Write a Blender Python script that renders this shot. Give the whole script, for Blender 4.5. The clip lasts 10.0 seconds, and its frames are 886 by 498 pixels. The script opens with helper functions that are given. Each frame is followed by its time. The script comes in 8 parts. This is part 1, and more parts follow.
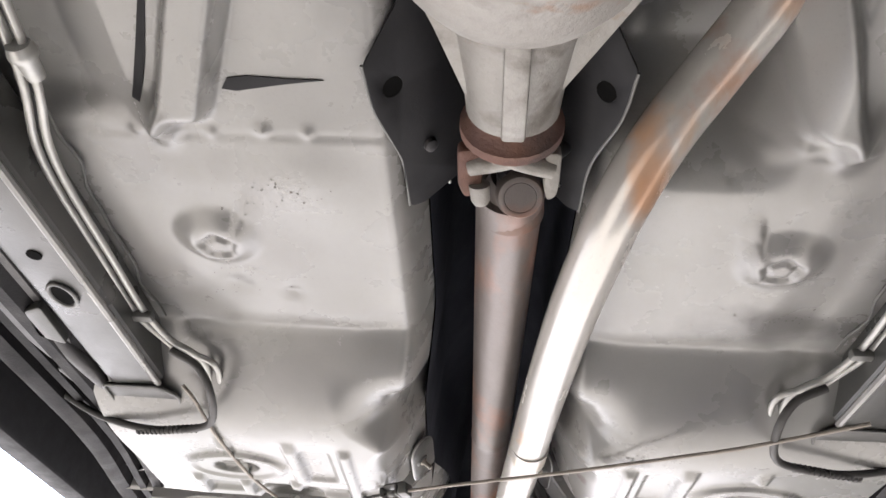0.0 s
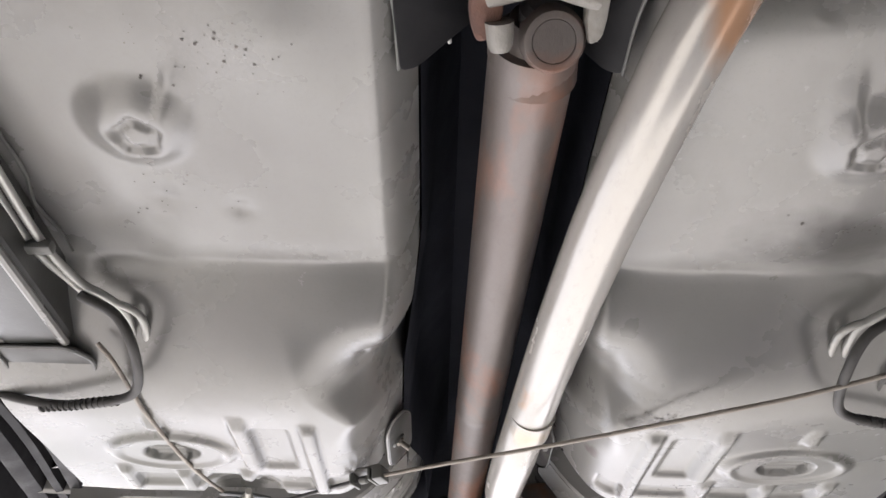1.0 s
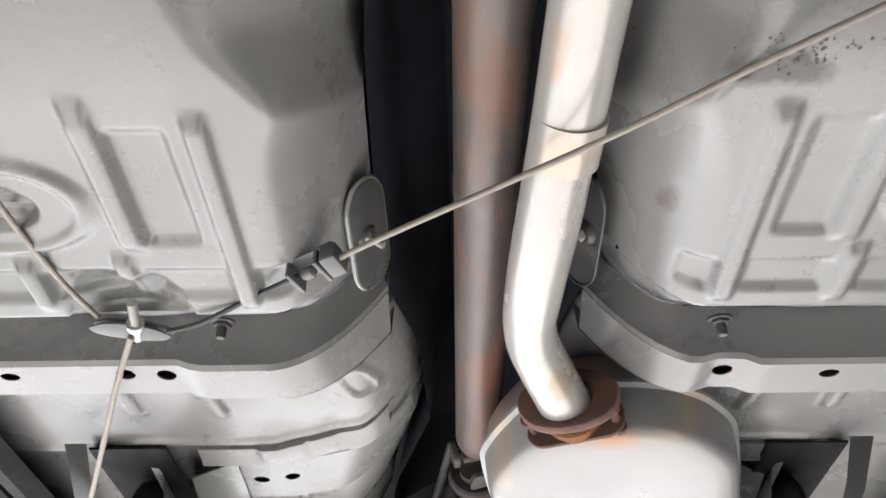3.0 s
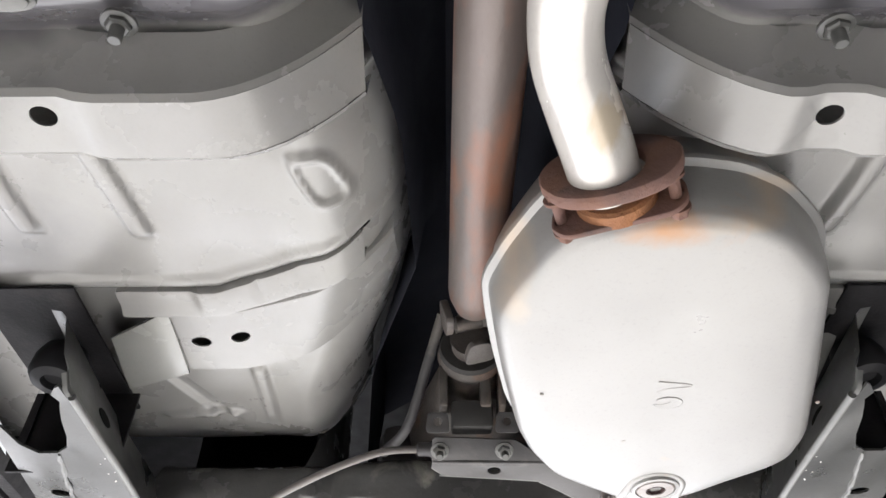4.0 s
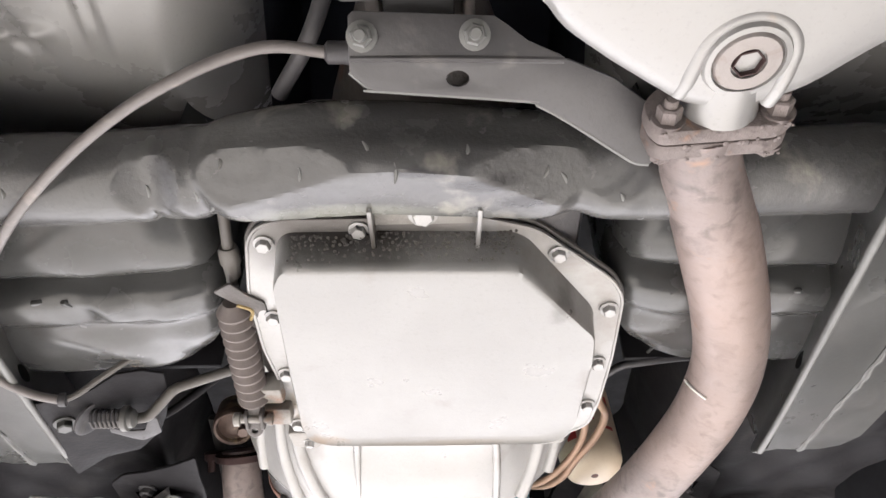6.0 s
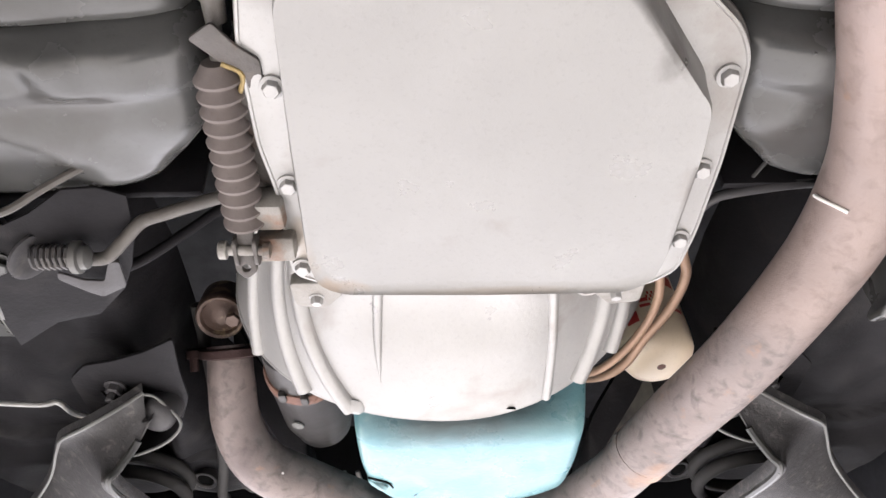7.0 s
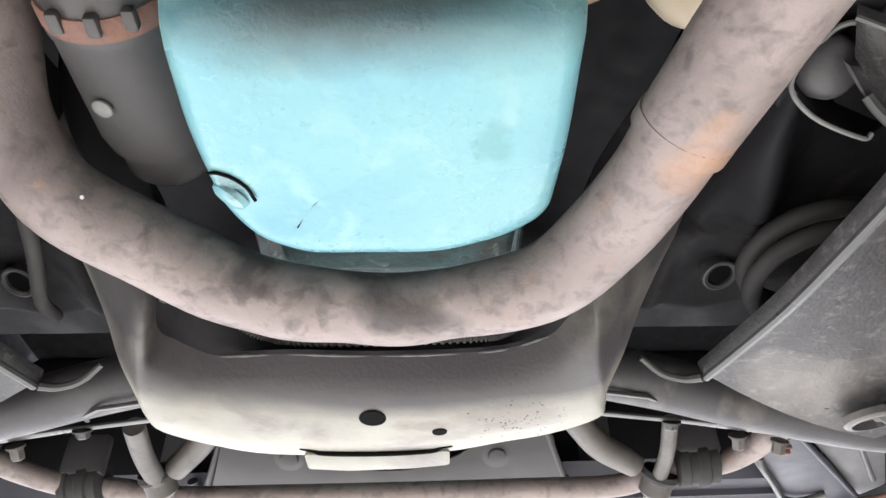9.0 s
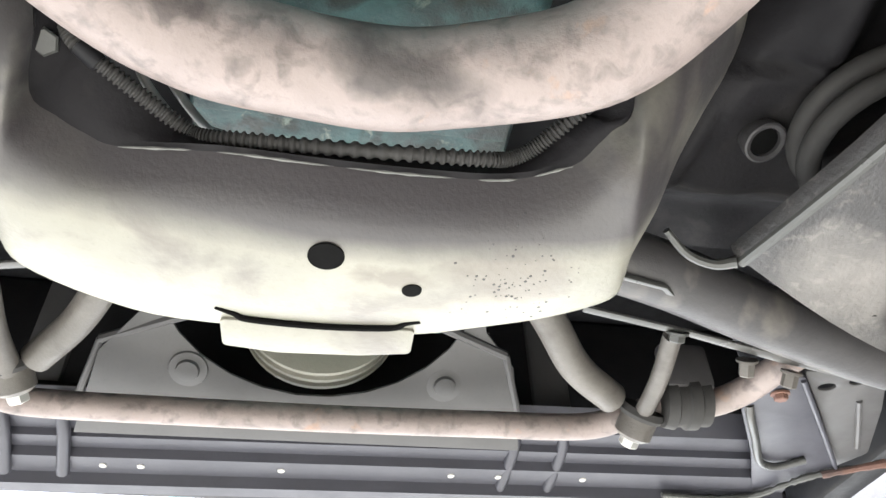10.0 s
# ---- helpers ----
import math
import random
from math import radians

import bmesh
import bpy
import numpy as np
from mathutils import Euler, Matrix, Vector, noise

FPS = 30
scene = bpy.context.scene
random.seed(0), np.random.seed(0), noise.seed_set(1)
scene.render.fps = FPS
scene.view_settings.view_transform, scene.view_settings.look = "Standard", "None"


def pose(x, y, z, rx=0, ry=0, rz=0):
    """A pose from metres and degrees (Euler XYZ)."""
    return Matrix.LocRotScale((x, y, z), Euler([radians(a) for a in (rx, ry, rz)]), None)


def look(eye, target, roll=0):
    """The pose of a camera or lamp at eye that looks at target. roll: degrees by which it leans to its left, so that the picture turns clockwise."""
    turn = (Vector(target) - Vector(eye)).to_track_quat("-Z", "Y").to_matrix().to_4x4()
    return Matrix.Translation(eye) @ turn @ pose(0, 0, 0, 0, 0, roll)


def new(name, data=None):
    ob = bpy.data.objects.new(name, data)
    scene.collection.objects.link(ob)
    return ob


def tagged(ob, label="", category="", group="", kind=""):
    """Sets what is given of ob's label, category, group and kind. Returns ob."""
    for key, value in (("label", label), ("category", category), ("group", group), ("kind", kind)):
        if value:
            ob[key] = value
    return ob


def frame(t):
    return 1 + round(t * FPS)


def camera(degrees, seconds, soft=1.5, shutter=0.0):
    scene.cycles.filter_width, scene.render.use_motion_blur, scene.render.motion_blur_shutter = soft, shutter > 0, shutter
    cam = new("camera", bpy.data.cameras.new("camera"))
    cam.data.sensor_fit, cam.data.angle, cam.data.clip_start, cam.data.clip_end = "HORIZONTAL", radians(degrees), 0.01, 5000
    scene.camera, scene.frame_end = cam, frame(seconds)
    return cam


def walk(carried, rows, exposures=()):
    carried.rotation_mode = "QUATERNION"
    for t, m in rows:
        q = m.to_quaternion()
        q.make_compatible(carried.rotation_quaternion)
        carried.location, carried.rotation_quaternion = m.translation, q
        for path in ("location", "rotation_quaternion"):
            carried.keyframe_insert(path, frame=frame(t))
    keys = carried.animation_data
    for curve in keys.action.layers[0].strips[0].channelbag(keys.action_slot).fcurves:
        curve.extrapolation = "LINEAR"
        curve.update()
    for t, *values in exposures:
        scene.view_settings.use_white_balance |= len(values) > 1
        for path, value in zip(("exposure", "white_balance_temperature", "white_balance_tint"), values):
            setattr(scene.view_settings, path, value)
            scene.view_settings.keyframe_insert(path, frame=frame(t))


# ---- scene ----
cam = camera(60.7, 10.0)
PATH = [
    (0, (0.008, 0.017, 1.319), (-0.145, 1.613, 2.515), 5.9),
    (0.5, (-0.02, 0.121, 1.328), (-0.073, 1.744, 2.496), 3.4),
    (1, (-0.04, 0.206, 1.349), (-0.049, 1.787, 2.574), 1.6),
    (1.5, (-0.013, 0.328, 1.314), (-0.062, 1.845, 2.617), 1.2),
    (2, (0.013, 0.466, 1.297), (-0.051, 1.95, 2.636), 0.9),
    (2.2, (0.021, 0.498, 1.296), (-0.048, 1.971, 2.647), 0.9),
    (3.3, (-0.033, 0.735, 1.304), (-0.069, 2.181, 2.686), 0.2),
    (3.5, (-0.038, 0.796, 1.3), (-0.064, 2.241, 2.683), 0.1),
    (4, (-0.03, 0.932, 1.299), (-0.039, 2.385, 2.674), 0.0),
    (4.5, (0.012, 1.05, 1.289), (0.031, 2.534, 2.63), -0.9),
    (5, (0.041, 1.16, 1.295), (0.059, 2.667, 2.611), -1.2),
    (5.5, (0.049, 1.266, 1.311), (0.065, 2.784, 2.612), -1.3),
    (6, (0.006, 1.4, 1.301), (0.021, 2.927, 2.593), -1.3),
    (6.2, (-0.02, 1.458, 1.307), (0.009, 2.991, 2.592), -1.8),
    (7.3, (-0.038, 1.687, 1.29), (0.003, 3.228, 2.564), -2.0),
    (7.5, (-0.026, 1.732, 1.289), (0.02, 3.275, 2.56), -2.4),
    (8, (0.013, 1.851, 1.294), (0.052, 3.391, 2.569), -2.6),
    (8.5, (0.039, 1.945, 1.3), (0.064, 3.481, 2.581), -2.1),
    (9, (0.022, 2.057, 1.289), (0.072, 3.591, 2.571), -1.7),
    (9.5, (-0.007, 2.182, 1.286), (0.133, 3.695, 2.587), -1.6),
    (10, (-0.02, 2.277, 1.284), (0.274, 3.751, 2.603), -2.3),
]
walk(cam, [(t, look(eye, target, roll)) for t, eye, target, roll in PATH], [(0, 2.55, 6080, 20), (0.5, 2.34, 6030, 20), (1, 2.32, 6000, 20), (2, 2.48, 6000, 20), (3.5, 2.48, 5900, 17), (4, 2.66, 5900, 17), (5.5, 2.58, 5950, 19), (6, 2.60, 6050, 20), (7.5, 2.42, 5950, 22), (8.5, 2.3, 5900, 20), (10, 2.85, 5960, 12)])
from mathutils.bvhtree import BVHTree

# ---- world, sun ----
world = bpy.data.worlds.new("world")
scene.world = world
world.use_nodes = True
wn = world.node_tree
wn.nodes.clear()
sky = wn.nodes.new("ShaderNodeTexSky")
sky.sky_type, sky.sun_disc = "NISHITA", False
SUN_EL, SUN_AZ = radians(42), radians(-8)
sky.sun_elevation, sky.sun_rotation = SUN_EL, SUN_AZ
bg = wn.nodes.new("ShaderNodeBackground")
bg.inputs["Strength"].default_value = 0.12
wo = wn.nodes.new("ShaderNodeOutputWorld")
wn.links.new(sky.outputs[0], bg.inputs[0])
wn.links.new(bg.outputs[0], wo.inputs[0])
sun = new("sun", bpy.data.lights.new("sun", "SUN"))
sun.data.energy, sun.data.angle, sun.data.color = 5.0, radians(0.6), (1.0, 0.94, 0.84)
sun_way = Vector((math.sin(SUN_AZ) * math.cos(SUN_EL), math.cos(SUN_AZ) * math.cos(SUN_EL), math.sin(SUN_EL)))
sun.matrix_world = look(sun_way * 20, (0, 0, 0))


# ---- materials ----
def material(name, base, second=None, rough=0.6, metal=0.0, scale=20.0, fine=180.0, mix=0.5, bump=0.15, dirt=None, dirt_at=0.62, dirt_scale=6.0,
             rough_var=0.15, stretch=(1, 1, 1), rust=None, rust_at=0.66, rust_scale=9.0, spread=0.06, spots=(), spec=0.5):
    """A surface with a base colour clouded towards a second one, a film of dirt, rust patches and a fine grain in the relief."""
    m = bpy.data.materials.new(name)
    m.use_nodes = True
    nt = m.node_tree
    p = nt.nodes["Principled BSDF"]
    tc = nt.nodes.new("ShaderNodeTexCoord")
    mp = nt.nodes.new("ShaderNodeMapping")
    mp.inputs["Scale"].default_value = stretch
    nt.links.new(tc.outputs["Object"], mp.inputs[0])

    def cloud(s, detail=6.0, rgh=0.6, dist=0.0):
        n = nt.nodes.new("ShaderNodeTexNoise")
        n.inputs["Scale"].default_value, n.inputs["Detail"].default_value = s, detail
        n.inputs["Roughness"].default_value, n.inputs["Distortion"].default_value = rgh, dist
        nt.links.new(mp.outputs[0], n.inputs["Vector"])
        return n.outputs["Fac"]

    def ramp(fac, a, b):
        r = nt.nodes.new("ShaderNodeMapRange")
        r.inputs["From Min"].default_value, r.inputs["From Max"].default_value = a, b
        nt.links.new(fac, r.inputs["Value"])
        return r.outputs[0]

    def blend(fac, a, b, amount=1.0):
        x = nt.nodes.new("ShaderNodeMix")
        x.data_type = "RGBA"
        if amount < 1:
            mu = nt.nodes.new("ShaderNodeMath")
            mu.operation = "MULTIPLY"
            mu.inputs[1].default_value = amount
            nt.links.new(fac, mu.inputs[0])
            fac = mu.outputs[0]
        nt.links.new(fac, x.inputs[0])
        for sock, v in ((x.inputs[6], a), (x.inputs[7], b)):
            if isinstance(v, tuple):
                sock.default_value = (*v, 1)
            else:
                nt.links.new(v, sock)
        return x.outputs[2]

    second = second or tuple(c * 0.72 for c in base)
    col = blend(ramp(cloud(scale), 0.3, 0.72), base, second, mix * 1.0 if mix < 1 else 1.0)
    grain = cloud(fine, 4.0, 0.7)
    col = blend(ramp(grain, 0.55, 0.8), col, tuple(c * 0.7 for c in second), 0.35)
    if dirt:
        col = blend(ramp(cloud(dirt_scale, 5.0, 0.55, 0.4), dirt_at - spread, dirt_at + spread), col, dirt, 0.85)
    for sx, sy, rx, ry, tone, amount, soft in spots:
        sm = nt.nodes.new("ShaderNodeMapping")
        sm.vector_type = "POINT"
        sm.inputs["Location"].default_value = (-sx / rx, -sy / ry, 0)
        sm.inputs["Scale"].default_value = (1 / rx, 1 / ry, 0)
        nt.links.new(tc.outputs["Object"], sm.inputs[0])
        ln = nt.nodes.new("ShaderNodeVectorMath")
        ln.operation = "LENGTH"
        nt.links.new(sm.outputs[0], ln.inputs[0])
        rag = nt.nodes.new("ShaderNodeMath")
        rag.operation = "MULTIPLY_ADD"
        rag.inputs[1].default_value = 2.2
        nt.links.new(cloud(1.1 / max(rx, ry), 4.0, 0.55, 0.3), rag.inputs[0])
        nt.links.new(ln.outputs["Value"], rag.inputs[2])
        col = blend(ramp(rag.outputs[0], 2.1, 2.1 - soft), col, tone, amount)
    rough_base = ramp(cloud(scale * 1.7), 0.2, 0.8)
    rr = nt.nodes.new("ShaderNodeMapRange")
    rr.inputs["To Min"].default_value, rr.inputs["To Max"].default_value = max(0.05, rough - rough_var), min(1.0, rough + rough_var)
    nt.links.new(rough_base, rr.inputs["Value"])
    p.inputs["Metallic"].default_value = metal
    p.inputs["Specular IOR Level"].default_value = spec
    nt.links.new(rr.outputs[0], p.inputs["Roughness"])
    if rust:
        mask = ramp(cloud(rust_scale, 5.0, 0.6, 0.4), rust_at - 0.05, rust_at + 0.07)
        col = blend(mask, col, rust)
        if metal:
            inv = nt.nodes.new("ShaderNodeMapRange")
            inv.inputs["To Min"].default_value, inv.inputs["To Max"].default_value = metal, 0.0
            nt.links.new(mask, inv.inputs["Value"])
            nt.links.new(inv.outputs[0], p.inputs["Metallic"])
    nt.links.new(col, p.inputs["Base Color"])
    b1 = nt.nodes.new("ShaderNodeBump")
    b1.inputs["Strength"].default_value, b1.inputs["Distance"].default_value = bump, 0.002
    ad = nt.nodes.new("ShaderNodeMath")
    ad.operation = "ADD"
    nt.links.new(grain, ad.inputs[0])
    nt.links.new(cloud(scale * 2.5, 5.0), ad.inputs[1])
    nt.links.new(ad.outputs[0], b1.inputs["Height"])
    nt.links.new(b1.outputs[0], p.inputs["Normal"])
    return m


M_CONCRETE = material("concrete", (0.50, 0.492, 0.44), (0.41, 0.402, 0.36), rough=0.85, scale=1.5, fine=60, bump=0.3)
# Spots: real stains, plus shade painted on heel boards, footwell ends and outer floor.
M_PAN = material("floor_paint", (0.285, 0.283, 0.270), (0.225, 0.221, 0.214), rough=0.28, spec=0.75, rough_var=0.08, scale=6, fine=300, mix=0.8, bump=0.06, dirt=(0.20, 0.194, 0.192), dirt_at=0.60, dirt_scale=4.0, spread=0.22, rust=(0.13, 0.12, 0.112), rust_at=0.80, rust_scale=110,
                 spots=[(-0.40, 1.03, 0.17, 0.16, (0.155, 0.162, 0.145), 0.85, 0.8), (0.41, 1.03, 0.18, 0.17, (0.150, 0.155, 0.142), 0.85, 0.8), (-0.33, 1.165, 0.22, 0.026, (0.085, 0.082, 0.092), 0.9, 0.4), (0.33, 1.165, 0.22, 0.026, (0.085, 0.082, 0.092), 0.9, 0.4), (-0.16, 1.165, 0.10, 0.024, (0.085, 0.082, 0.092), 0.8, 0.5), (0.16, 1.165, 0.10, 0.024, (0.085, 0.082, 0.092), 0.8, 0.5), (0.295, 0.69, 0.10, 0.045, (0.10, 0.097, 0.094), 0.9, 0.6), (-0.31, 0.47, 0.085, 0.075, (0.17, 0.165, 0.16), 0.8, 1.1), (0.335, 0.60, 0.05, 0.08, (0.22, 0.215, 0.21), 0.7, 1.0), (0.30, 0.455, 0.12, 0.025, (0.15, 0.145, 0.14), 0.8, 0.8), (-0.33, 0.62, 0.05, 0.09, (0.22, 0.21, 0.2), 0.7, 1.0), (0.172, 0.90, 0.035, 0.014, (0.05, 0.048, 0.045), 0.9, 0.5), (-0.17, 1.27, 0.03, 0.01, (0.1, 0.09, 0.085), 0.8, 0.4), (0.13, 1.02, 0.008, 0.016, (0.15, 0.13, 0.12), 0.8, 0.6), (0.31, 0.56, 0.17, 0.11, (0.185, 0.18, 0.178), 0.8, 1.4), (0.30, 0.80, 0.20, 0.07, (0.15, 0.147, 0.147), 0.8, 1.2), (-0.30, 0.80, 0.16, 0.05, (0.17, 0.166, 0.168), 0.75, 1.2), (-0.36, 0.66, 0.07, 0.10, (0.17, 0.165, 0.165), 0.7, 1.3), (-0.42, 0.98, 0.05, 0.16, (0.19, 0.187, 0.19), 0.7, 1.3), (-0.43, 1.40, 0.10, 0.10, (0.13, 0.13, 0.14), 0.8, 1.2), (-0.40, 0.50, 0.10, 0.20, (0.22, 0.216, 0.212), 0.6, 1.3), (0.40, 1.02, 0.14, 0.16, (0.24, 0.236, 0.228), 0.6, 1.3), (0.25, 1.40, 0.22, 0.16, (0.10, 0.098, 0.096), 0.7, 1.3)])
M_TUNNEL = material("tunnel_shade_black", (0.022, 0.024, 0.034), (0.034, 0.036, 0.046), rough=0.8, scale=12, fine=200, bump=0.2, spec=0.15)
M_STEEL_PAINT = material("chassis_paint", (0.17, 0.172, 0.165), (0.115, 0.116, 0.111), rough=0.42, scale=10, fine=240, mix=0.8, bump=0.12, dirt=(0.10, 0.097, 0.092), dirt_at=0.60, dirt_scale=9)
M_RAIL = material("rail_paint", (0.068, 0.069, 0.066), (0.044, 0.045, 0.043), rough=0.33, scale=8, fine=260, mix=0.8, bump=0.10, dirt=(0.08, 0.078, 0.075), dirt_at=0.60, dirt_scale=7)
# Spots: oily streaks, plus shade painted in dents and light along the underside.
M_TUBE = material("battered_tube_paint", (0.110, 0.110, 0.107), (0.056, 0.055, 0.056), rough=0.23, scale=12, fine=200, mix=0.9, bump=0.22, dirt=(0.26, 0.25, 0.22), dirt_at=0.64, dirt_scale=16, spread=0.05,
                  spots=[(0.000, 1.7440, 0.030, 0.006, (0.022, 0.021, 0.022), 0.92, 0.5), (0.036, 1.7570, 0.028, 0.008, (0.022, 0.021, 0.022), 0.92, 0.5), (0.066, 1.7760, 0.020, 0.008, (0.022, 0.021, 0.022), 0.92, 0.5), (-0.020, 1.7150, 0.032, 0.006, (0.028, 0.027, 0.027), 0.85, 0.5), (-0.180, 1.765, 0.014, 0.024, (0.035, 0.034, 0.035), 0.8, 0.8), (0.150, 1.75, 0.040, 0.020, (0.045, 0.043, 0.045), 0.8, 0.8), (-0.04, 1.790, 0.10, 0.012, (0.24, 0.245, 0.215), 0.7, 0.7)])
M_DARK_STEEL = material("dark_chassis_paint", (0.070, 0.067, 0.070), (0.042, 0.041, 0.043), rough=0.45, scale=14, fine=260, mix=0.8, bump=0.22, dirt=(0.13, 0.12, 0.11), dirt_at=0.63, dirt_scale=12, spread=0.05, spec=0.35)
M_BLACK = material("black_steel", (0.014, 0.014, 0.016), (0.022, 0.022, 0.024), rough=0.55, scale=18, fine=240, bump=0.1, spec=0.2)
M_RUBBER = material("black_rubber", (0.035, 0.034, 0.034), (0.06, 0.058, 0.055), rough=0.75, scale=30, fine=300, bump=0.1, spec=0.3)
M_SHAFT = material("brushed_shaft_steel", (0.165, 0.148, 0.14), (0.12, 0.092, 0.08), rough=0.42, metal=0.35, scale=10, fine=170, mix=0.9, bump=0.2, stretch=(1, 0.35, 1), rust=(0.22, 0.10, 0.06), rust_at=0.56, rust_scale=8)
M_CAST = material("cast_iron", (0.33, 0.32, 0.30), (0.22, 0.205, 0.185), rough=0.55, metal=0.15, scale=18, fine=170, mix=0.9, bump=0.5, dirt=(0.13, 0.115, 0.10), dirt_at=0.60, dirt_scale=14, rust=(0.22, 0.12, 0.07), rust_at=0.66, rust_scale=18)
M_RUST = material("rusty_flange_iron", (0.15, 0.088, 0.078), (0.20, 0.10, 0.06), rough=0.85, scale=28, fine=220, mix=0.7, bump=0.6, dirt=(0.09, 0.065, 0.06), dirt_at=0.6, dirt_scale=20)
M_SILVER = material("aluminised_pipe", (0.54, 0.52, 0.49), (0.46, 0.44, 0.415), rough=0.24, rough_var=0.08, metal=0.25, scale=14, fine=200, mix=0.8, bump=0.07, stretch=(1, 0.4, 1), rust=(0.50, 0.28, 0.15), rust_at=0.68, rust_scale=7,
                    spots=[(0.167, 0.385, 0.030, 0.030, (0.45, 0.20, 0.09), 0.8, 0.9), (0.118, 0.455, 0.018, 0.045, (0.47, 0.24, 0.12), 0.8, 0.9), (0.20, 0.33, 0.02, 0.02, (0.4, 0.22, 0.12), 0.6, 0.9), (0.055, 0.972, 0.03, 0.022, (0.58, 0.46, 0.32), 0.7, 0.8), (0.075, 1.215, 0.02, 0.02, (0.42, 0.33, 0.2), 0.6, 0.6)])
M_CAT = material("aluminised_shell", (0.32, 0.316, 0.308), (0.28, 0.277, 0.27), rough=0.38, metal=0.3, scale=5, fine=280, mix=0.7, bump=0.05, rust=(0.45, 0.30, 0.19), rust_at=0.74, rust_scale=10,
                 spots=[(0.12, 1.305, 0.05, 0.022, (0.42, 0.22, 0.10), 0.8, 0.8), (0.02, 1.36, 0.015, 0.05, (0.5, 0.40, 0.30), 0.6, 0.9), (0.20, 1.30, 0.06, 0.01, (0.45, 0.35, 0.25), 0.6, 0.8)])
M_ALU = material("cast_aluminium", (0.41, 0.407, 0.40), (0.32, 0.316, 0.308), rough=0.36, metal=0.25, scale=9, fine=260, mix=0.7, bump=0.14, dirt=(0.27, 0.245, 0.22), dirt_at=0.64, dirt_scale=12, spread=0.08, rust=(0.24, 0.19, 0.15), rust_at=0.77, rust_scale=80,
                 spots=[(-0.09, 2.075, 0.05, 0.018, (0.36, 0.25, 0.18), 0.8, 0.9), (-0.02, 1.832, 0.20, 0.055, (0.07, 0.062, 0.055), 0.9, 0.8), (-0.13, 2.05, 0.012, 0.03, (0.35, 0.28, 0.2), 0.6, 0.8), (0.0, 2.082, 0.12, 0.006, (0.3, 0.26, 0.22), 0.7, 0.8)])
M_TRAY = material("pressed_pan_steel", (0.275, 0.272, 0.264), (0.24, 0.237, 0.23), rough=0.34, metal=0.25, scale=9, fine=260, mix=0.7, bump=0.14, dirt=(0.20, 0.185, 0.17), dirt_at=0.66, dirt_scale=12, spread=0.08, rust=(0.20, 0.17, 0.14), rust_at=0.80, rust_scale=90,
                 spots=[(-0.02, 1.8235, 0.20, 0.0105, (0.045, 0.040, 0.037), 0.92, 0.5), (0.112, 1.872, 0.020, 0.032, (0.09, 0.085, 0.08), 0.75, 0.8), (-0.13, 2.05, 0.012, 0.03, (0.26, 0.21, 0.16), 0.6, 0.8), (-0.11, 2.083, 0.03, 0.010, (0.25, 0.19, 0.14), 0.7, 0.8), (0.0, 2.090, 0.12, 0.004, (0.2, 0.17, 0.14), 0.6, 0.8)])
M_PIPE = material("weathered_exhaust_steel", (0.285, 0.235, 0.22), (0.19, 0.158, 0.148), rough=0.5, metal=0.12, scale=16, fine=200, mix=0.9, bump=0.3, dirt=(0.12, 0.10, 0.095), dirt_at=0.60, dirt_scale=70, rust=(0.30, 0.19, 0.135), rust_at=0.68, rust_scale=32, spread=0.10,
                  spots=[(0.185, 2.345, 0.035, 0.030, (0.36, 0.21, 0.13), 0.8, 0.9), (-0.24, 2.40, 0.03, 0.05, (0.11, 0.085, 0.085), 0.7, 1.0), (0.235, 1.90, 0.09, 0.20, (0.36, 0.265, 0.225), 0.8, 1.2), (0.01, 2.50, 0.05, 0.014, (0.05, 0.045, 0.045), 0.8, 0.6), (-0.10, 2.485, 0.025, 0.012, (0.06, 0.05, 0.05), 0.8, 0.6)])
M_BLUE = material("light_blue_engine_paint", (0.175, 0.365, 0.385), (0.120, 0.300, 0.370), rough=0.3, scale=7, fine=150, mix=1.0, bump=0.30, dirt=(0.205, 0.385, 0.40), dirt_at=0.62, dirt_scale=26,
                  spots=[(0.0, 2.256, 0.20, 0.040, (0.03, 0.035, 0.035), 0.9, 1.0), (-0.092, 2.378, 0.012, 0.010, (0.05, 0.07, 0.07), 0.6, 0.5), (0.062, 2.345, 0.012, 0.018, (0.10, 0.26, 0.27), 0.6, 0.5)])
M_TEAL = material("grimy_teal_block", (0.08, 0.18, 0.18), (0.03, 0.055, 0.055), rough=0.4, scale=22, fine=140, mix=1.0, bump=0.7, dirt=(0.03, 0.035, 0.03), dirt_at=0.52, dirt_scale=24, rust=(0.30, 0.36, 0.30), rust_at=0.64, rust_scale=45)
M_PLUG = material("warm_plated_steel", (0.31, 0.285, 0.272), (0.25, 0.225, 0.212), rough=0.45, metal=0.25, scale=24, fine=300, mix=0.8, bump=0.2, dirt=(0.20, 0.15, 0.13), dirt_at=0.6, dirt_scale=26)
M_PLATE = material("scaly_flange_steel", (0.215, 0.185, 0.175), (0.135, 0.112, 0.105), rough=0.65, metal=0.1, scale=40, fine=260, mix=0.9, bump=0.6, dirt=(0.09, 0.075, 0.07), dirt_at=0.62, dirt_scale=60, spread=0.05, rust=(0.24, 0.14, 0.09), rust_at=0.66, rust_scale=40)
M_OXIDE = material("dark_red_oxide", (0.055, 0.030, 0.028), (0.035, 0.020, 0.019), rough=0.75, scale=26, fine=220, mix=0.9, bump=0.5, spec=0.3)
